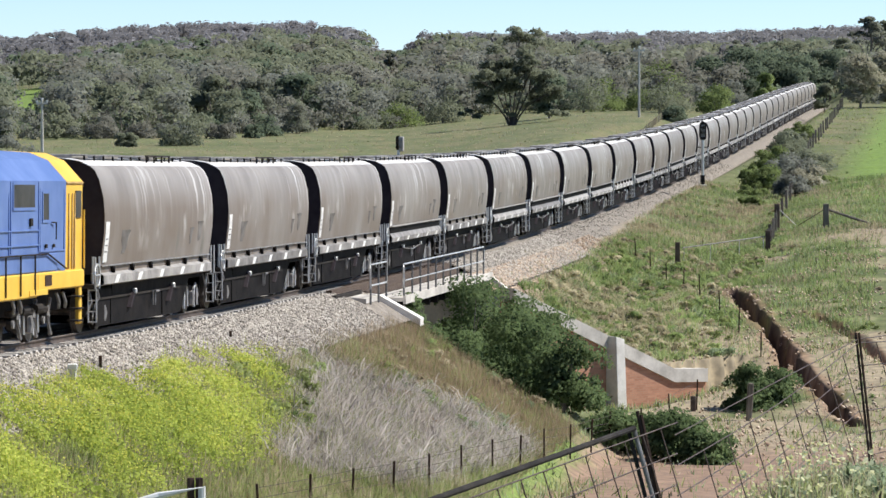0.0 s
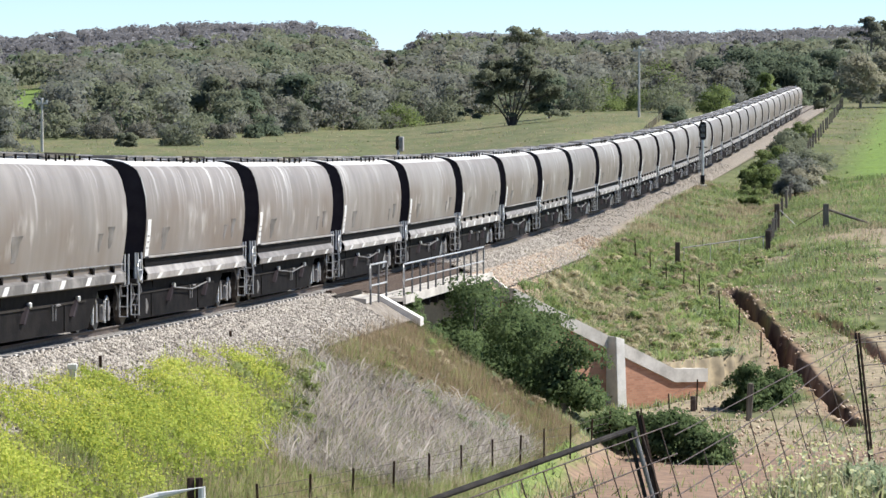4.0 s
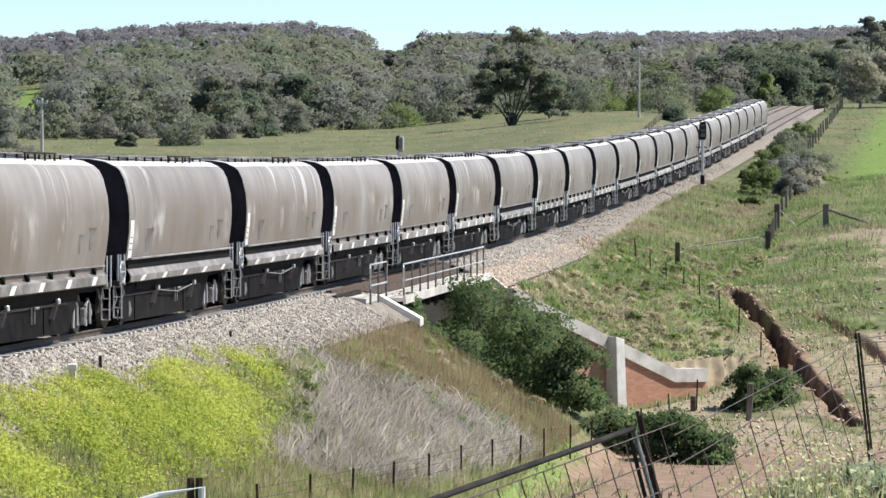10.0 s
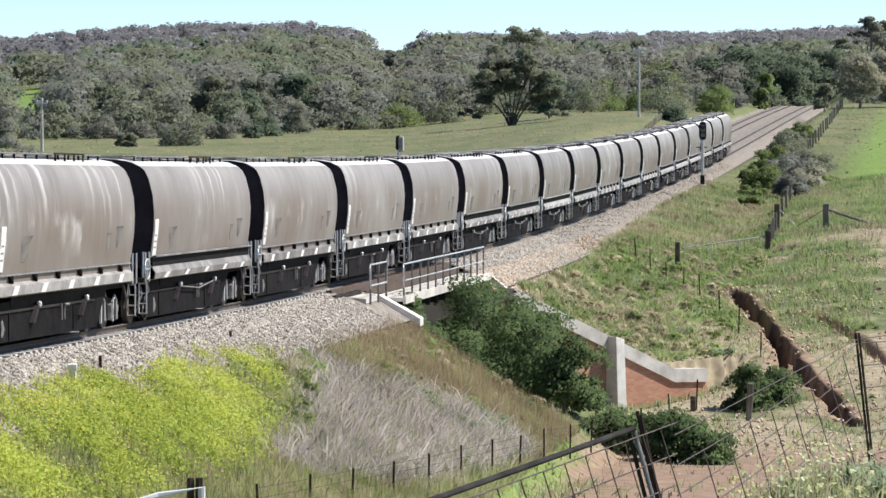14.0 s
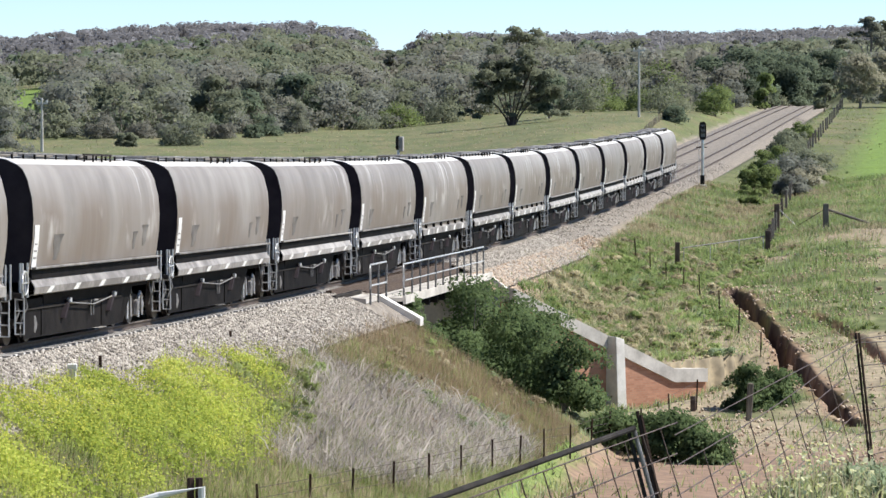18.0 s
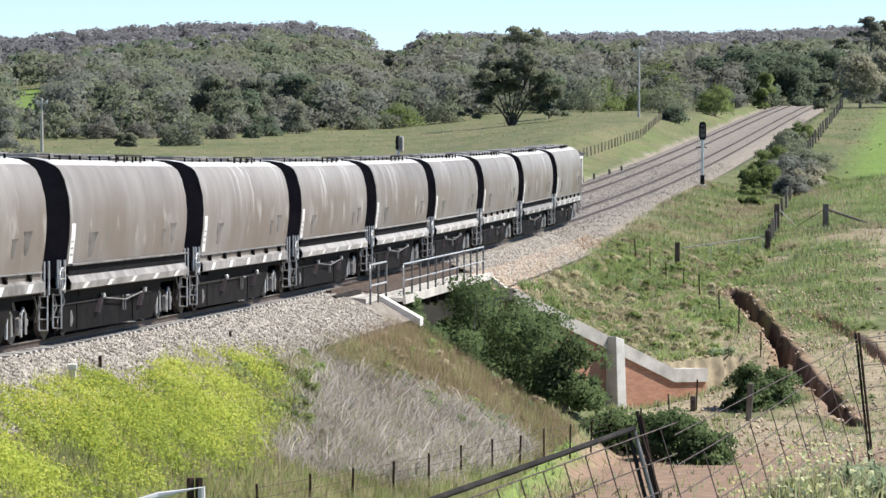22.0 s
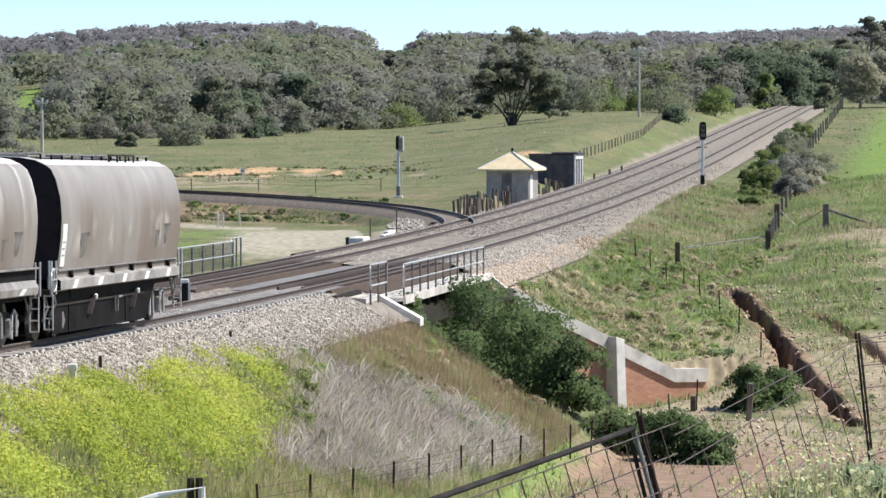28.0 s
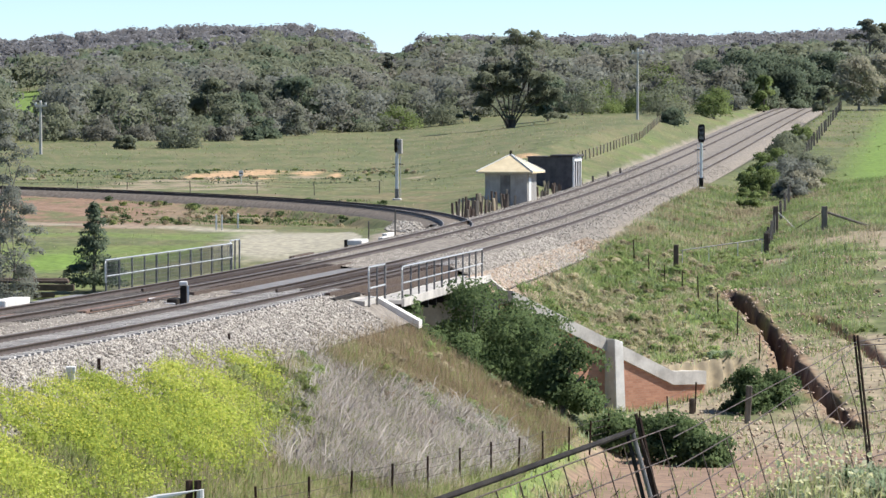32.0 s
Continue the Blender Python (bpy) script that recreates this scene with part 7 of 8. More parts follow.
def near_bank():
    rng = np.random.default_rng(71)
    x, y, s, d = strewn(rng, 230000, -16, 45.5, 2.2, 8.6)
    w = region_weights(x, y, None)
    r = rng.random(len(x))
    flower = r < w["flower"] * 0.8
    straw = (r > 0.35) & (r < 0.35 + 0.5 * w["straw"])
    stony = np.interp(s, (-16, -6, 0, 12, 22, 30, 46), (2.3, 2.1, 2.3, 2.45, 2.7, 3.0, 3.2)) + 0.45 * patchy(x, y, 0.8, 14)
    sprout = smooth(-0.1, 0.9, d - stony)
    edge = (d < stony) | (rng.random(len(x)) > 0.5 + sprout)
    flower &= ~edge
    straw &= ~edge
    rest = ~flower & ~straw & ~edge
    green = rest & (rng.random(len(x)) < np.clip(0.60 + 0.9 * patchy(x, y, 0.9, 1), 0.15, 1)) & (rng.random(len(x)) < 0.75 - 0.4 * smooth(25, 36, s))
    dry = rest & ~green & (w["straw"] < 0.5)
    red = dry & (rng.random(len(x)) < smooth(24, 38, s) * 0.75)
    dry &= ~red
    k = np.flatnonzero(flower)
    base = land(x[k], y[k])
    for q in range(2):
        specks("flowering_weeds", M_FLOWERLEAF, "yellow-green leafy weeds on the bank", x[k] + rng.normal(scale=0.08, size=len(k)), y[k] + rng.normal(scale=0.08, size=len(k)),
               base + rng.uniform(0.02, 0.42, len(k)) * (0.8 + 0.5 * patchy(x[k], y[k], 0.7, 2)) * (0.3 + 0.7 * sprout[k]), 0.034, rng, "weeds")
    ribbons("flowering_weeds", M_FLOWERLEAF, "stalks of yellow-green weeds on the bank", x[k][::3], y[k][::3], rng.uniform(0.15, 0.5, len(k[::3])), rng.uniform(0.008, 0.02, len(k[::3])), rng, 0.6)
    k = k[rng.random(len(k)) < 0.25 + 0.65 * smooth(-0.5, 0.5, patchy(x[k], y[k], 1.1, 12))]
    specks("yellow_flowers", M_PETAL, "mass of small yellow flowers on the bank", x[k] + rng.normal(scale=0.1, size=len(k)), y[k] + rng.normal(scale=0.1, size=len(k)),
           land(x[k], y[k]) + rng.uniform(0.2, 0.52, len(k)) * (0.3 + 0.7 * sprout[k]), 0.019, rng)
    k = np.flatnonzero(green)
    ribbons("bank_grass", M_GRASS, "green grass on the railway bank", x[k], y[k], rng.uniform(0.1, 0.38, len(k)) * (0.4 + 0.6 * sprout[k]), rng.uniform(0.008, 0.026, len(k)), rng, 0.8)
    k = np.flatnonzero(dry)
    ribbons("dry_grass", M_DRYGRASS, "dry brown grass on the railway bank", x[k], y[k], rng.uniform(0.1, 0.36, len(k)), rng.uniform(0.005, 0.016, len(k)), rng, 0.8)
    k = np.flatnonzero(red)
    ribbons("seed_grass", M_REDGRASS, "reddish brown seeding grass near the bridge", x[k], y[k], rng.uniform(0.15, 0.5, len(k)), rng.uniform(0.004, 0.012, len(k)), rng, 0.6)
    k = np.flatnonzero(straw)
    ribbons("dead_stalks", M_STRAW, "tangle of bleached grey dead stalks", x[k], y[k], rng.uniform(0.25, 0.65, len(k)), rng.uniform(0.008, 0.02, len(k)), rng, 0.8, 2, 0.35)
    k = k[rng.random(len(k)) < 0.05]
    ribbons("dead_stalks", M_STRAW, "long pale arching dead stalks", x[k], y[k], rng.uniform(0.6, 1.2, len(k)), rng.uniform(0.03, 0.05, len(k)), rng, 0.5, 4, 0.6)


def far_bank():
    rng = np.random.default_rng(72)
    x, y, s, d = strewn(rng, 150000, 70, 190, 2.9, 17)
    keep = clumped(rng, x, y, 2.4, -0.5) & ((d < 10) | (rng.random(len(x)) > 0.8 * region_weights(x, y, None)["dirt"])) & (rng.random(len(x)) > 0.9 * region_weights(x, y, None)["gravel"]) & (d > 2.9 + 0.5 * waves(x, y, 2.0, 3.0)) & (gully_distance(x, y) > 0.75)
    wv = (x - WING_A[0]) * WING_N[0] + (y - WING_A[1]) * WING_N[1]
    keep &= (wv < -0.9) | (x > 11)
    verge = (d > 9.5) & (y > 150)
    x, y, s, d, verge = (v[keep] for v in (x, y, s, d, verge))
    tone = 1.3 * patchy(x, y, 1.8, 5) + rng.normal(scale=0.35, size=len(x))
    dryish = tone > 0.32 - 0.30 * smooth(95, 130, s) - 0.3 * (d < 4.5) + 0.25 * verge - 0.5 * np.exp(-((d - 6) / 2.0) ** 2) * (s < 92)
    for m, k, name, label in ((M_GRASS, ~dryish & (rng.random(len(x)) < 0.25), "bank_grass", "rank green grass on the far bank"), (M_RANK, ~dryish & (rng.random(len(x)) < 0.75), "bank_weeds", "vivid green weeds on the far bank"), (M_DRYGRASS, dryish, "dry_grass", "dry straw-coloured tufts on the far bank"),
                              (M_WEED, ~dryish & (rng.random(len(x)) < 0.25), "bank_weeds", "blue-green weeds on the far bank")):
        k = np.flatnonzero(k)
        ribbons(name, m, label, x[k], y[k], rng.uniform(0.08, 0.32, len(k)), rng.uniform(0.015, 0.05, len(k)), rng, 0.95)


def paddocks():
    rng = np.random.default_rng(73)
    n = 110000
    a = rng.uniform(-0.125, 0.125, n)
    yy = 178 + 330 * rng.random(n) ** 1.2
    x, y = a * yy, yy
    s, d, _ = track_sd(x, y)
    bd, _ = branch_near(x, y)
    w = region_weights(x, y, None)
    keep = ((d > 5) | (d < -7.6)) & (bd > 2.0) & (w["sand"] < 0.4) & (rng.random(n) > w["dirt"] * 0.85)
    keep &= clumped(rng, x, y, 5.0, -0.2) & (rng.random(n) > 0.85 * w["lush"]) & ((d > 0) | (rng.random(n) < 0.4)) & (rng.random(n) > w["ochre"]) & (rng.random(n) > w["gravel"])
    x, y, d, yy = (v[keep] for v in (x, y, d, yy))
    tone = 1.3 * patchy(x, y, 3.5, 5) + rng.normal(scale=0.3, size=len(x))
    dry = tone > np.where(d > 0, 0.55, 0.15)
    dry |= (d < 0) & (yy > 226)
    thin = ~dry | (d > 0) | (rng.random(len(x)) < 0.30)
    dry &= thin
    for m, k, name, label in ((M_GRASS, ~dry & thin, "paddock_grass", "short green paddock grass"), (M_DRYGRASS, dry, "paddock_grass", "dry tufts in the paddock")):
        k = np.flatnonzero(k)
        ribbons(name, m, label, x[k], y[k], rng.uniform(0.04, 0.12, len(k)) * (yy[k] / 260), rng.uniform(0.03, 0.09, len(k)) * (yy[k] / 260), rng, 1.0)
    # darker scrubby tufts behind the branch line and on its bank
    n = 16000
    x, y = rng.uniform(-36, 0, n), rng.uniform(284, 328, n)
    bd, _ = branch_near(x, y)
    keep = (bd > 2.2) & clumped(rng, x, y, 2.6, 0.35 + 0.25 * smooth(-14, -4, x)) & (rng.random(n) > region_weights(x, y, None)["ochre"])
    x, y = x[keep], y[keep]
    bx, by = rng.uniform(-21, -3.5, 30000), rng.uniform(221, 252, 30000)
    bd, _ = branch_near(bx, by)
    k = (bd > 2.0) & clumped(rng, bx, by, 2.2, 0.05 + 0.5 * smooth(-13, -17.5, bx)) & (track_sd(bx, by)[1] < -11)
    bx, by = bx[k], by[k]
    q = patchy(bx, by, 1.6, 7) + rng.normal(scale=0.25, size=len(bx))
    for m, k, label in ((M_BUSH, q < 0.1, "dark low scrub on the branch bank"), (M_SHRUB, (q >= 0.1) & (q < 0.5), "green weeds on the branch bank"), (M_REDGRASS, q >= 0.5, "brown dead weeds on the branch bank")):
        ribbons("bank_scrub", m, label, bx[k], by[k], rng.uniform(0.05, 0.16, k.sum()), rng.uniform(0.05, 0.14, k.sum()), rng, 1.3)
    px, py = rng.uniform(-52, 18, 30000), rng.uniform(262, 440, 30000)
    k = clumped(rng, px, py, 3.0, 0.55) & (track_sd(px, py)[1] < -12) & (branch_near(px, py)[0] > 3)
    px, py = px[k], py[k]
    ribbons("paddock_scrub", M_GRASS, "low green weeds dotted over the paddock", px, py, rng.uniform(0.03, 0.10, len(px)), rng.uniform(0.06, 0.16, len(px)), rng, 1.1)
    ribbons("paddock_scrub", M_DARKLEAF, "dark low scrub about the branch line", x, y, rng.uniform(0.05, 0.16, len(x)), rng.uniform(0.08, 0.2, len(x)), rng, 1.3)


def creek_floor():
    rng = np.random.default_rng(74)
    n = 36000
    x, y = rng.uniform(-2, 17, n), rng.uniform(84, 168, n)
    s, d, _ = track_sd(x, y)
    w = region_weights(x, y, None)
    keep = (d > 7.0) & clumped(rng, x, y, 1.9, np.where(y > 118, -0.15, 0.05)) & (gully_distance(x, y) > 0.7) & (rng.random(n) > 0.75 * w["brown"])
    keep |= (d > 6.6) & (d < 8.2) & (rng.random(n) < 0.6)
    keep |= (d > 8) & (d < 10.4) & (y < 107) & (patchy(x, y, 1.5, 3) > -0.35)
    x, y = x[keep], y[keep]
    t = rng.random(len(x)) + 0.4 * waves(x, y, 3.0, 3.0)
    for m, k, name, label in ((M_GRASS, t < 0.55, "creek_grass", "green grass along the creek"), (M_WEED, (t >= 0.55) & (t < 0.8), "creek_weeds", "pale weeds on the bare creek bank"),
                              (M_DRYGRASS, t >= 0.8, "creek_grass", "dry grass and litter on the creek bank")):
        k = np.flatnonzero(k)
        ribbons(name, m, label, x[k], y[k], rng.uniform(0.08, 0.35, len(k)), rng.uniform(0.02, 0.06, len(k)), rng, 0.7)
    # pale stones and clods of the washed-out ground
    n = 24000
    x, y = rng.uniform(8, 22, n), rng.uniform(118, 184, n)
    s, d, _ = track_sd(x, y)
    keep = (d > 9) & clumped(rng, x, y, 3.0, 0.0) & (rng.random(n) < np.where(gully_distance(x, y) < 1.6, 1.0, 0.5))
    x, y = x[keep], y[keep]
    stones("clods", M_CLOD, "pale stones and clods on the eroded bank", x, y, land(x, y), 0.02 + 0.09 * rng.random(len(x)) ** 2.5, rng)


def stones(name, material, label, x, y, z, r, rng):
    n = len(x)
    base = np.array([(1, 0, 0), (0, 1, 0), (-1, 0, 0), (0, -1, 0), (0, 0, 0.8), (0, 0, -0.6)])
    v = base[None] * rng.uniform(0.6, 1.25, (n, 6, 1))
    g = rng.random(n) * 6.283
    c, q = np.cos(g)[:, None], np.sin(g)[:, None]
    t = rng.normal(scale=0.5, size=(n, 1))
    vx, vy, vz = v[:, :, 0] * c - v[:, :, 1] * q, v[:, :, 0] * q + v[:, :, 1] * c, v[:, :, 2]
    vz = vz + t * vx
    v = np.stack([vx, vy, vz], -1) * r[:, None, None] + np.stack([x, y, z + r * 0.25], -1)[:, None]
    f = np.array([(0, 1, 4), (1, 2, 4), (2, 3, 4), (3, 0, 4), (1, 0, 5), (2, 1, 5), (3, 2, 5), (0, 3, 5)])
    f = (f[None] + 6 * np.arange(n)[:, None, None]).reshape(-1, 3)
    return tagged(from_arrays(name, v.reshape(-1, 3), f, material), label, "stones", kind="stuff")


M_CLOD = mat("pale_clods", (0.34, 0.23, 0.16), (0.62, 0.50, 0.38), 3.0, 0.95, 0.3, island=1.0)


def ballast_stones():
    rng = np.random.default_rng(75)
    n = 76000
    s = -14 + 122 * rng.random(n) ** 1.25
    d = rng.uniform(1.30, 3.3, n)
    keep = ~((s > BRIDGE_A - 4.5) & (s < BRIDGE_B))
    s, d = s[keep], d[keep]
    prof = np.interp(d, (1.15, 1.36, 1.6, 2.4, 3.3), (-0.18, -0.20, -0.27, -0.60, -1.15))
    x, y, z = on_track(s, d, 0)
    stones("ballast_stones", M_STONE, "loose crushed ballast stones on the shoulder", x, y, z + prof, rng.uniform(0.025, 0.055, len(s)), rng)
    n = 15000
    s = 68 + 50 * rng.random(n) ** 1.7
    d = 2.3 + 3.2 * rng.random(n)
    x, y, z = on_track(s, d)
    k = rng.random(n) < region_weights(x, y, None)["gravel"]
    stones("ballast_stones", M_CLOD, "loose tan stones spilled down the bank", x[k], y[k], np.maximum(land(x[k], y[k]), z[k] + np.interp(d[k], (1.6, 2.4, 3.3, 3.31), (-0.28, -0.6, -1.15, -9))), rng.uniform(0.03, 0.07, k.sum()), rng)
    n = 3200
    g, q = rng.random(n) * 6.283, rng.random(n) ** 0.5
    x, y = -1.0 + 2.1 * q * np.cos(g), 208.0 + 9.5 * q * np.sin(g)
    k = track_sd(x, y)[1] < -6.6
    stones("ballast_heap", M_STONE, "heap of pale spoil stone inside the junction", x[k], y[k], land(x[k], y[k]) + 0.22 * (1 - q[k]), rng.uniform(0.04, 0.11, k.sum()), rng)
    n = 16000
    s = 105 + 150 * rng.random(n) ** 1.4
    d = rng.uniform(-7.0, 2.9, n)
    prof = np.interp(d, (-7.35, -6.1, -5.4, -2.95, -2.1, -1.3, 1.1, 1.34, 1.6, 2.55, 2.9), (-0.85, -0.20, -0.18, -0.17, -0.30, -0.18, -0.18, -0.21, -0.28, -0.70, -0.92))
    x, y, z = on_track(s, d)
    stones("ballast_stones", M_STONE, "coarse crushed ballast along the line", x, y, z + prof, rng.uniform(0.03, 0.07, n), rng)
    n = 42000
    s, d = -14 + 105 * rng.random(n), rng.uniform(-6.0, 1.05, n)
    keep = ~((s > BRIDGE_A) & (s < BRIDGE_B))
    s, d = s[keep], d[keep]
    x, y, z = on_track(s, d, np.interp(d, (-6, -2.95, -2.1, -1.3, 0, 1.2), (-0.20, -0.19, -0.32, -0.20, -0.18, -0.19)))
    stones("ballast_stones", M_STONE, "loose crushed ballast stones between the rails", x, y, z, rng.uniform(0.025, 0.05, len(s)), rng)


M_YELLOWWEED = leaf_material("yellow_green_weed", (0.31, 0.36, 0.13), (0.58, 0.62, 0.30))


def foreground_weeds():
    rng = np.random.default_rng(76)
    n = 42000
    x, y = rng.uniform(1.3, 7.0, n), rng.uniform(19, 36, n)
    a = x / y
    z = land(x, y)
    keep = (a > 0.062 + 0.02 * rng.normal(size=n)) & (rng.random(n) < smooth(0.06, 0.105, a) + 0.15)
    x, y, z, a = x[keep], y[keep], z[keep], a[keep]
    green = rng.random(len(x)) < 0.6
    k = np.flatnonzero(green & (rng.random(len(x)) < 0.5))
    ribbons("foreground_weeds", M_GRASS, "fresh green weeds beside the fence", x[k], y[k], rng.uniform(0.04, 0.14, len(k)), rng.uniform(0.006, 0.018, len(k)), rng, 0.9, 2, 0.4)
    k = np.flatnonzero(green & (a > 0.070))
    ribbons("foreground_weeds", M_YELLOWWEED, "coarse yellow-green weeds beside the fence", x[k], y[k], rng.uniform(0.04, 0.16, len(k)), rng.uniform(0.006, 0.022, len(k)), rng, 0.9, 2, 0.3)
    k = np.flatnonzero(~green)
    ribbons("foreground_weeds", M_DRYGRASS, "straw-coloured grass beside the fence", x[k], y[k], rng.uniform(0.06, 0.2, len(k)), rng.uniform(0.004, 0.012, len(k)), rng, 0.8)
    # leafy grey-green clumps at the fence corner
    cx, cy = 2.95 + rng.normal(scale=0.13, size=34), 25.0 + rng.normal(scale=0.8, size=34)
    cx, cy = np.repeat(cx, 60) + rng.normal(scale=0.03, size=2040), np.repeat(cy, 60) + rng.normal(scale=0.03, size=2040)
    ribbons("leafy_weed", M_WEED, "broad pale grey-green weed leaves by the fence", cx, cy, rng.uniform(0.08, 0.24, 2040), rng.uniform(0.012, 0.030, 2040), rng, 0.9, 3, 0.4, category="weeds")
    n = 1500
    x, y = rng.uniform(1.5, 5.0, n), rng.uniform(21, 33, n)
    a = x / y
    keep = (a > 0.060) & (a < 0.114) & (rng.random(n) < 0.9)
    x, y = x[keep], y[keep]
    h = rng.uniform(0.08, 0.34, len(x))
    z = land(x, y)
    ribbons("flower_stalks", M_WEED, "thin green flower stalks by the fence", x, y, h, np.full(len(x), 0.006), rng, 0.05)
    for q in range(3):
        specks("cream_flowers", M_PALEPETAL, "small cream and yellow wildflowers by the fence", x + rng.normal(scale=0.012, size=len(x)), y, z + h + rng.normal(scale=0.012, size=len(x)), 0.016, rng)


def leafy_clumps():
    """Low rounded weeds and scrub on the banks, joined by tone."""
    rng = np.random.default_rng(78)
    models = []
    for i in range(5):
        c, r = crown_shape(rng, 1.0, 2.4, 9, 0.05)
        models.append(leaf_cloud(rng, c, r, [int(170 * q / sum(r)) for q in r], 0.13, 0.7, 1.6))
    spots = []
    def add(x, y, lo, hi, mats, keep=None):
        for i in range(len(x)):
            if keep is None or keep[i]:
                spots.append((x[i], y[i], rng.uniform(lo, hi), mats[rng.integers(len(mats))]))
    x, y, s, d = strewn(rng, 620, 71, 124, 3.8, 11.5)
    wv = (x - WING_A[0]) * WING_N[0] + (y - WING_A[1]) * WING_N[1]
    ok = (wv < -0.9) & (gully_distance(x, y) > 0.9) & (patchy(x, y, 2.6, 11) > -0.25) & (region_weights(x, y, None)["gravel"] < 0.3)
    add(x, y, 0.12, 0.34, "rgdrgp", ok)
    x, y = rng.normal(6.9, 1.3, 46), rng.normal(160.0, 3.2, 46)
    add(x, y, 0.2, 0.4, "pp")
    x, y, s, d = strewn(rng, 120, 27, 45.4, 3.5, 7.4)
    add(x, y, 0.10, 0.24, "ssdd", patchy(x, y, 1.4, 3) > -0.1)
    x, y, s, d = strewn(rng, 150, 29, 45.5, 3.7, 7.6)
    add(x, y, 0.12, 0.30, "rgdwd", patchy(x, y, 1.6, 5) > -0.15)
    x, y, s, d = strewn(rng, 60, 12, 26, 3.2, 6.5)
    w = region_weights(x, y, None)
    add(x, y, 0.15, 0.34, "rgg", (w["flower"] < 0.6) & (w["straw"] < 0.7))
    x, y, s, d = strewn(rng, 420, 60, 112, 9.0, 20.0)
    add(x, y, 0.06, 0.18, "rgdg", (patchy(x, y, 4.0, 2) > 0.0) & (gully_distance(x, y) > 0.7) & (y > 121) & (patchy(x, y, 2.4, 5) > 0.05))
    x, y, s, d = strewn(rng, 260, 105, 185, 3.6, 13.0)
    add(x, y, 0.10, 0.28, "gdds", patchy(x, y, 3.0, 8) > 0.0)
    x, y = rng.uniform(-22, -3.5, 420), rng.uniform(220, 251, 420)
    add(x, y, 0.10, 0.36, "bbdg", (patchy(x, y, 3.0, 6) > 0.0) & (branch_near(x, y)[0] > 2.4) & (track_sd(x, y)[1] < -11.5))
    x, y = rng.uniform(-34, -2, 420), rng.uniform(290, 326, 420)
    add(x, y, 0.08, 0.26, "bgd", (patchy(x, y, 4.0, 6) > 0.12) & (region_weights(x, y, None)["ochre"] < 0.4))
    x, y = rng.normal(11.0, 0.4, 20), rng.normal(150.3, 0.8, 20)
    add(x, y, 0.14, 0.28, "prw")
    x, y, s, d = strewn(rng, 46, 13.5, 20, 3.4, 5.2)
    add(x, y, 0.10, 0.24, "rrb", np.abs(d - np.interp(s, (13, 17, 20), (4.9, 4.2, 3.4))) < 0.5)
    kinds = {"p": (M_TUSSOCK, "low pale straw tussocks on the far bank"), "b": (M_BUSH, "low dark scrub about the branch line"), "r": (M_RANK, "low rank green weeds on the banks"), "g": (M_GRASS, "low green scrub on the banks"), "w": (M_WEED, "low grey-green scrub on the banks"),
             "d": (M_DRYGRASS, "low pale dead scrub on the banks"), "s": (M_REDGRASS, "low brown dead weeds on the banks")}
    for key, (m, label) in kinds.items():
        vs, ns = [], []
        for x, y, h, k in spots:
            if k == key:
                v, nv = models[rng.integers(5)]
                g = rng.random() * 6.283
                cg, sg = math.cos(g), math.sin(g)
                rot = np.array(((cg, sg, 0), (-sg, cg, 0), (0, 0, 1)))
                vs.append(v @ rot * h + (x, y, z_at(x, y) - 0.05))
                ns.append(nv @ rot)
        if vs:
            v = np.concatenate(vs)
            tagged(from_arrays("bank_scrub", v, quads(len(v) // 4), m, normals=np.concatenate(ns)), label, "weeds", kind="stuff")


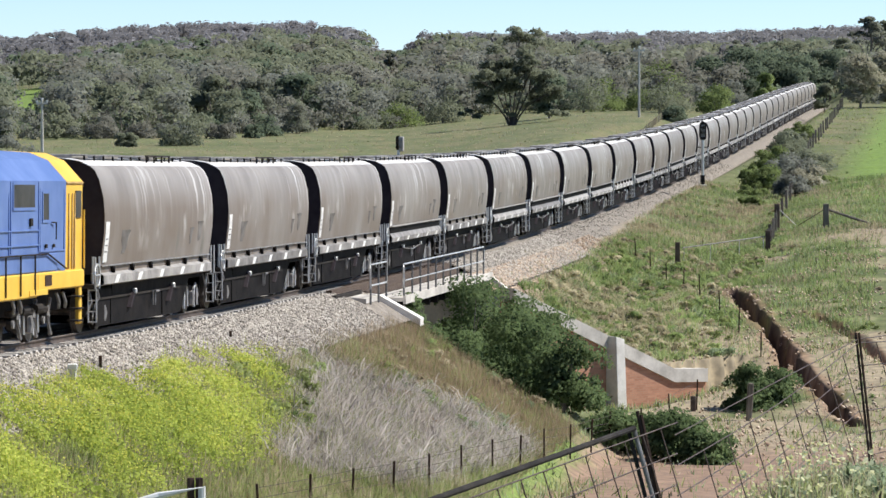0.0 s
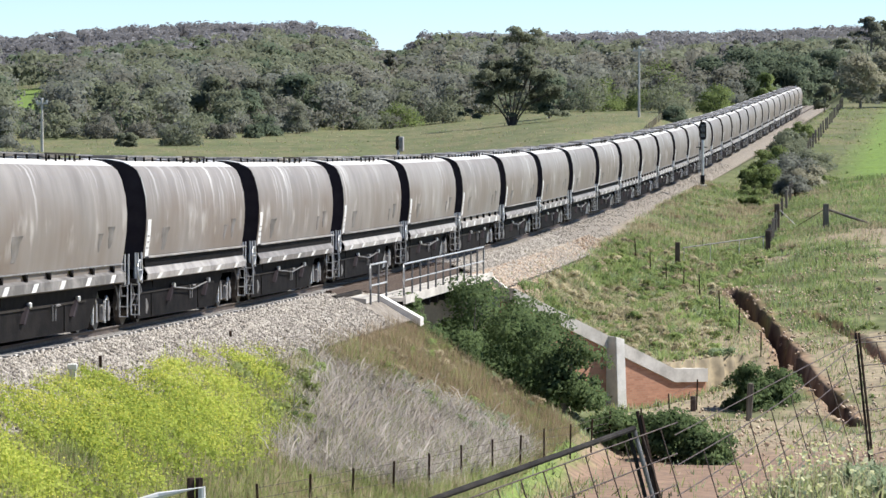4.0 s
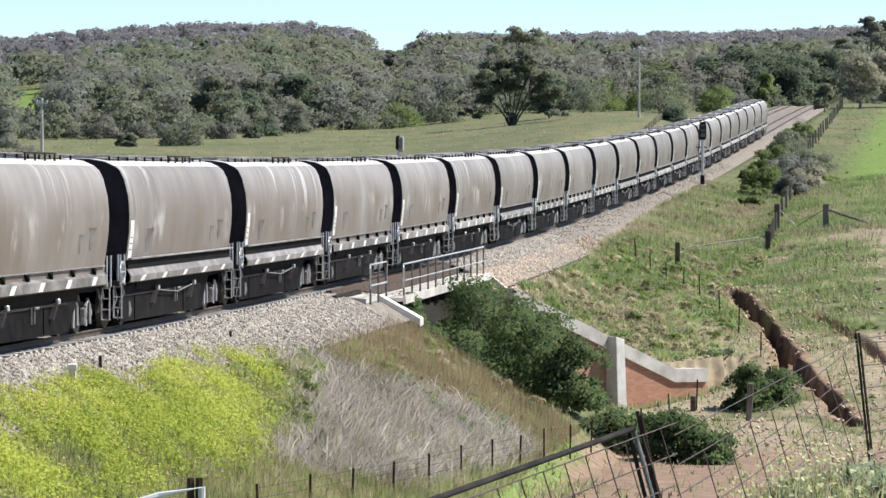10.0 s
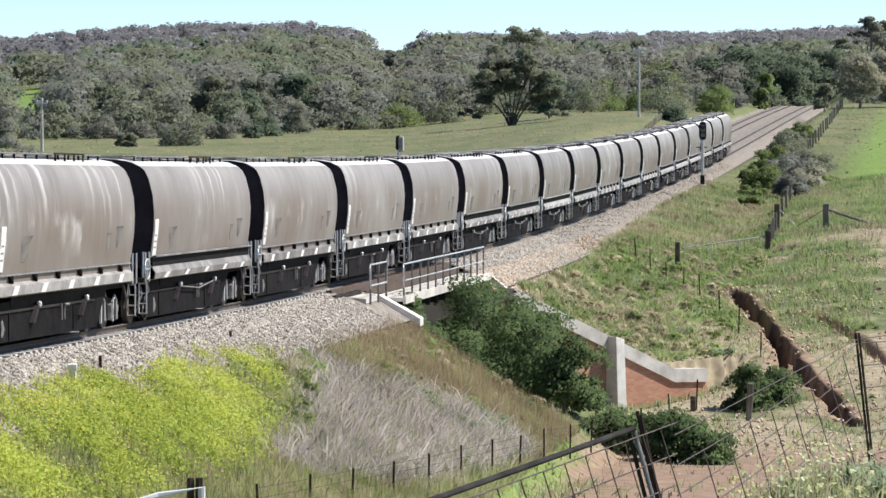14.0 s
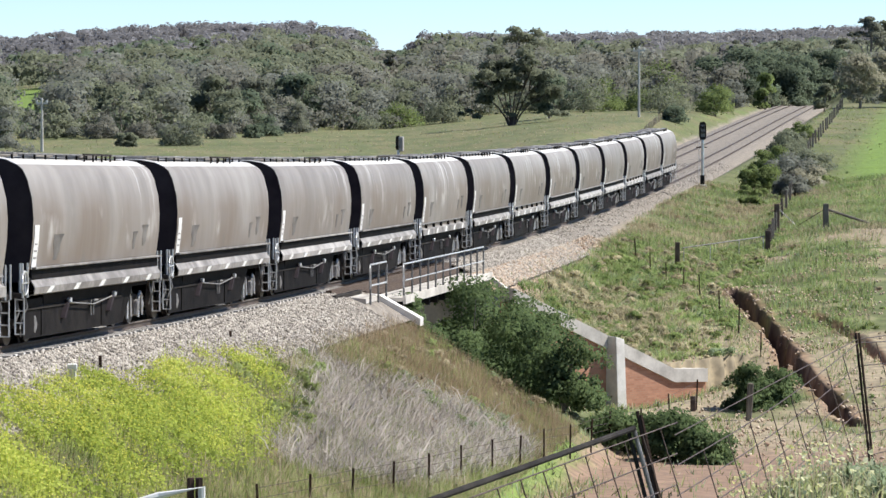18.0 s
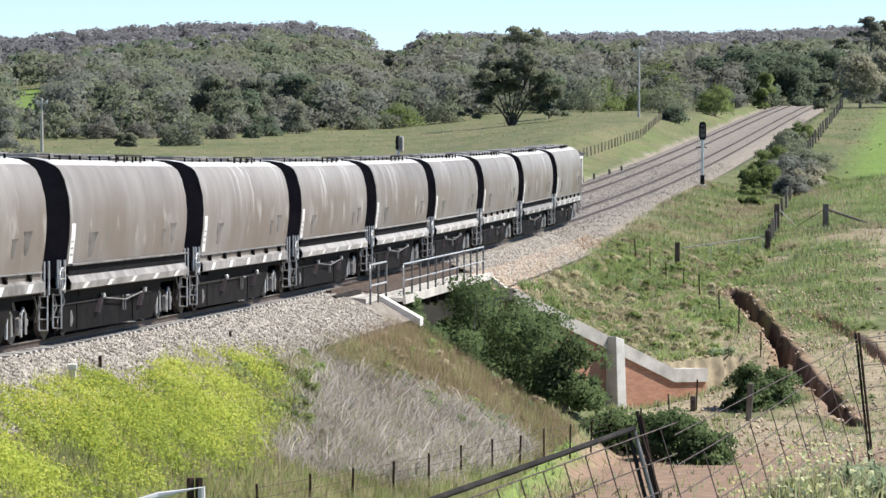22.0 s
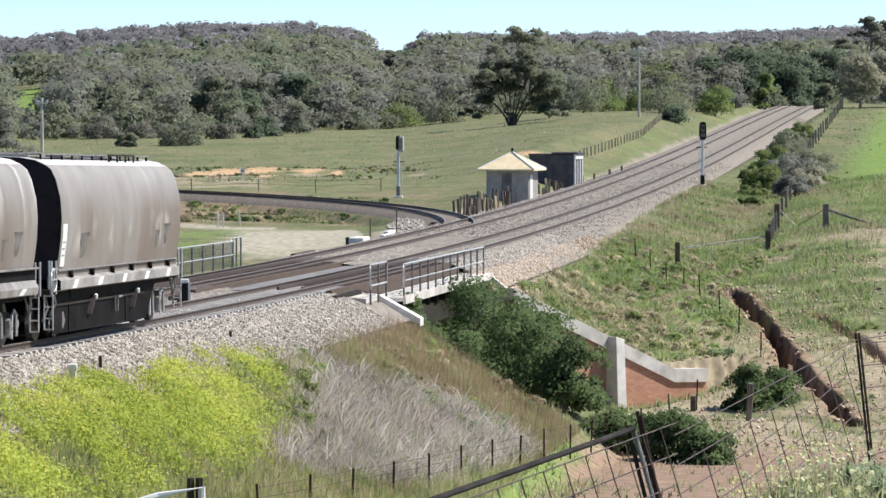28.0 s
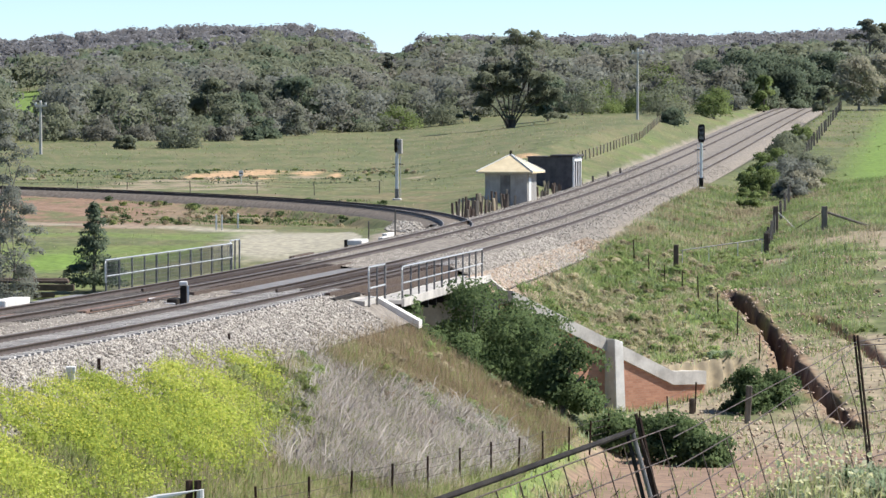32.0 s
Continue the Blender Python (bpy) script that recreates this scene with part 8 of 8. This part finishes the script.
def tussocks():
    """Domed tufts whose blades spray from one foot."""
    rng = np.random.default_rng(77)
    def spray(count, place, h, w, per, material, label):
        x, y = place(count)
        cx, cy = np.repeat(x, per), np.repeat(y, per)
        size = np.repeat(rng.uniform(0.6, 1.3, len(x)), per)
        jx, jy = rng.normal(scale=h * 0.25, size=len(cx)), rng.normal(scale=h * 0.25, size=len(cx))
        ribbons("tussocks", material, label, cx + jx * size, cy + jy * size, rng.uniform(0.5, 1.1, len(cx)) * h * size, np.full(len(cx), w), rng, 0.7, 2, 0.3)
    def bank(n):
        x, y, s, d = strewn(rng, n * 3, 72, 128, 3.4, 12)
        wv = (x - WING_A[0]) * WING_N[0] + (y - WING_A[1]) * WING_N[1]
        k = ((wv < -1.0) & (patchy(x, y, 3.0, 4) > -0.1) & (gully_distance(x, y) > 1.0))
        return x[k][:n], y[k][:n]
    def lee(n):
        x, y, s, d = strewn(rng, n * 3, 72, 96, 4.0, 9.0)
        wv = (x - WING_A[0]) * WING_N[0] + (y - WING_A[1]) * WING_N[1]
        k = wv < -0.8
        return x[k][:n], y[k][:n]
    def edge(n):
        x, y, s, d = strewn(rng, n, -14, 45, 3.3, 8.2)
        return x, y
    def field(n):
        x, y = rng.uniform(14, 44, n * 3), rng.uniform(190, 420, n * 3)
        s, d, _ = track_sd(x, y)
        k = (d > 8) & (patchy(x, y, 7.0, 9) > 0.1)
        return x[k][:n], y[k][:n]
    spray(620, bank, 0.44, 0.04, 30, M_RANK, "rank green tussocks on the far bank")
    def mound(n):
        x, y = rng.normal(6.9, 1.5, n), rng.normal(159.5, 3.4, n)
        return x, y
    spray(150, mound, 0.34, 0.035, 40, M_TUSSOCK, "pale dry tussocks on the far bank")
    spray(110, lee, 0.40, 0.03, 45, M_TUSSOCK, "pale dry tussocks above the wing wall")
    spray(120, bank, 0.36, 0.04, 36, M_WEED, "grey-green weed clumps on the far bank")
    spray(130, edge, 0.34, 0.018, 50, M_GRASS, "fresh green tussocks on the near bank")
    spray(60, edge, 0.36, 0.016, 50, M_REDGRASS, "brown seeding tussocks on the near bank")
    spray(60, field, 0.2, 0.05, 22, M_SHRUB, "dark green thistles in the paddock")


near_bank()
tussocks()
far_bank()
leafy_clumps()
paddocks()
creek_floor()
ballast_stones()
foreground_weeds()

# ---- what moves ----
def motions():
    times = [0.5 * i for i in range(65)]
    for wagon, k in TRAIN:
        walk(wagon, [(t, vehicle_pose(FIRST_WAGON + k * WAGON_PITCH + HALF - gone(t), 5.15)) for t in times])
    walk(locomotive, [(t, vehicle_pose(FIRST_WAGON - 2.3 - 9.4 - gone(t), 6.0)) for t in times])
    spin_wheels()


def spin_wheels():
    """Every axle rolls: one row a thirtieth of a second, the same roll for all axles of one place on their bogies."""
    rolled = {}
    for ob in [o for o in bpy.data.objects if o.name.startswith("wheelset")]:
        y, r = round(ob.location.y, 3), round(ob.location.z, 3)
        if (y, r) not in rolled:
            rows = [(i / 30.0, pose(0, y, r, math.degrees(SPEED * i / 30.0 / r) % 360.0)) for i in range(961)]
            walk(ob, rows)
            rolled[(y, r)] = ob
        else:
            first = rolled[(y, r)]
            ob.rotation_mode = "QUATERNION"
            keys = ob.animation_data_create()
            keys.action, keys.action_slot = first.animation_data.action, first.animation_data.action_slot


motions()
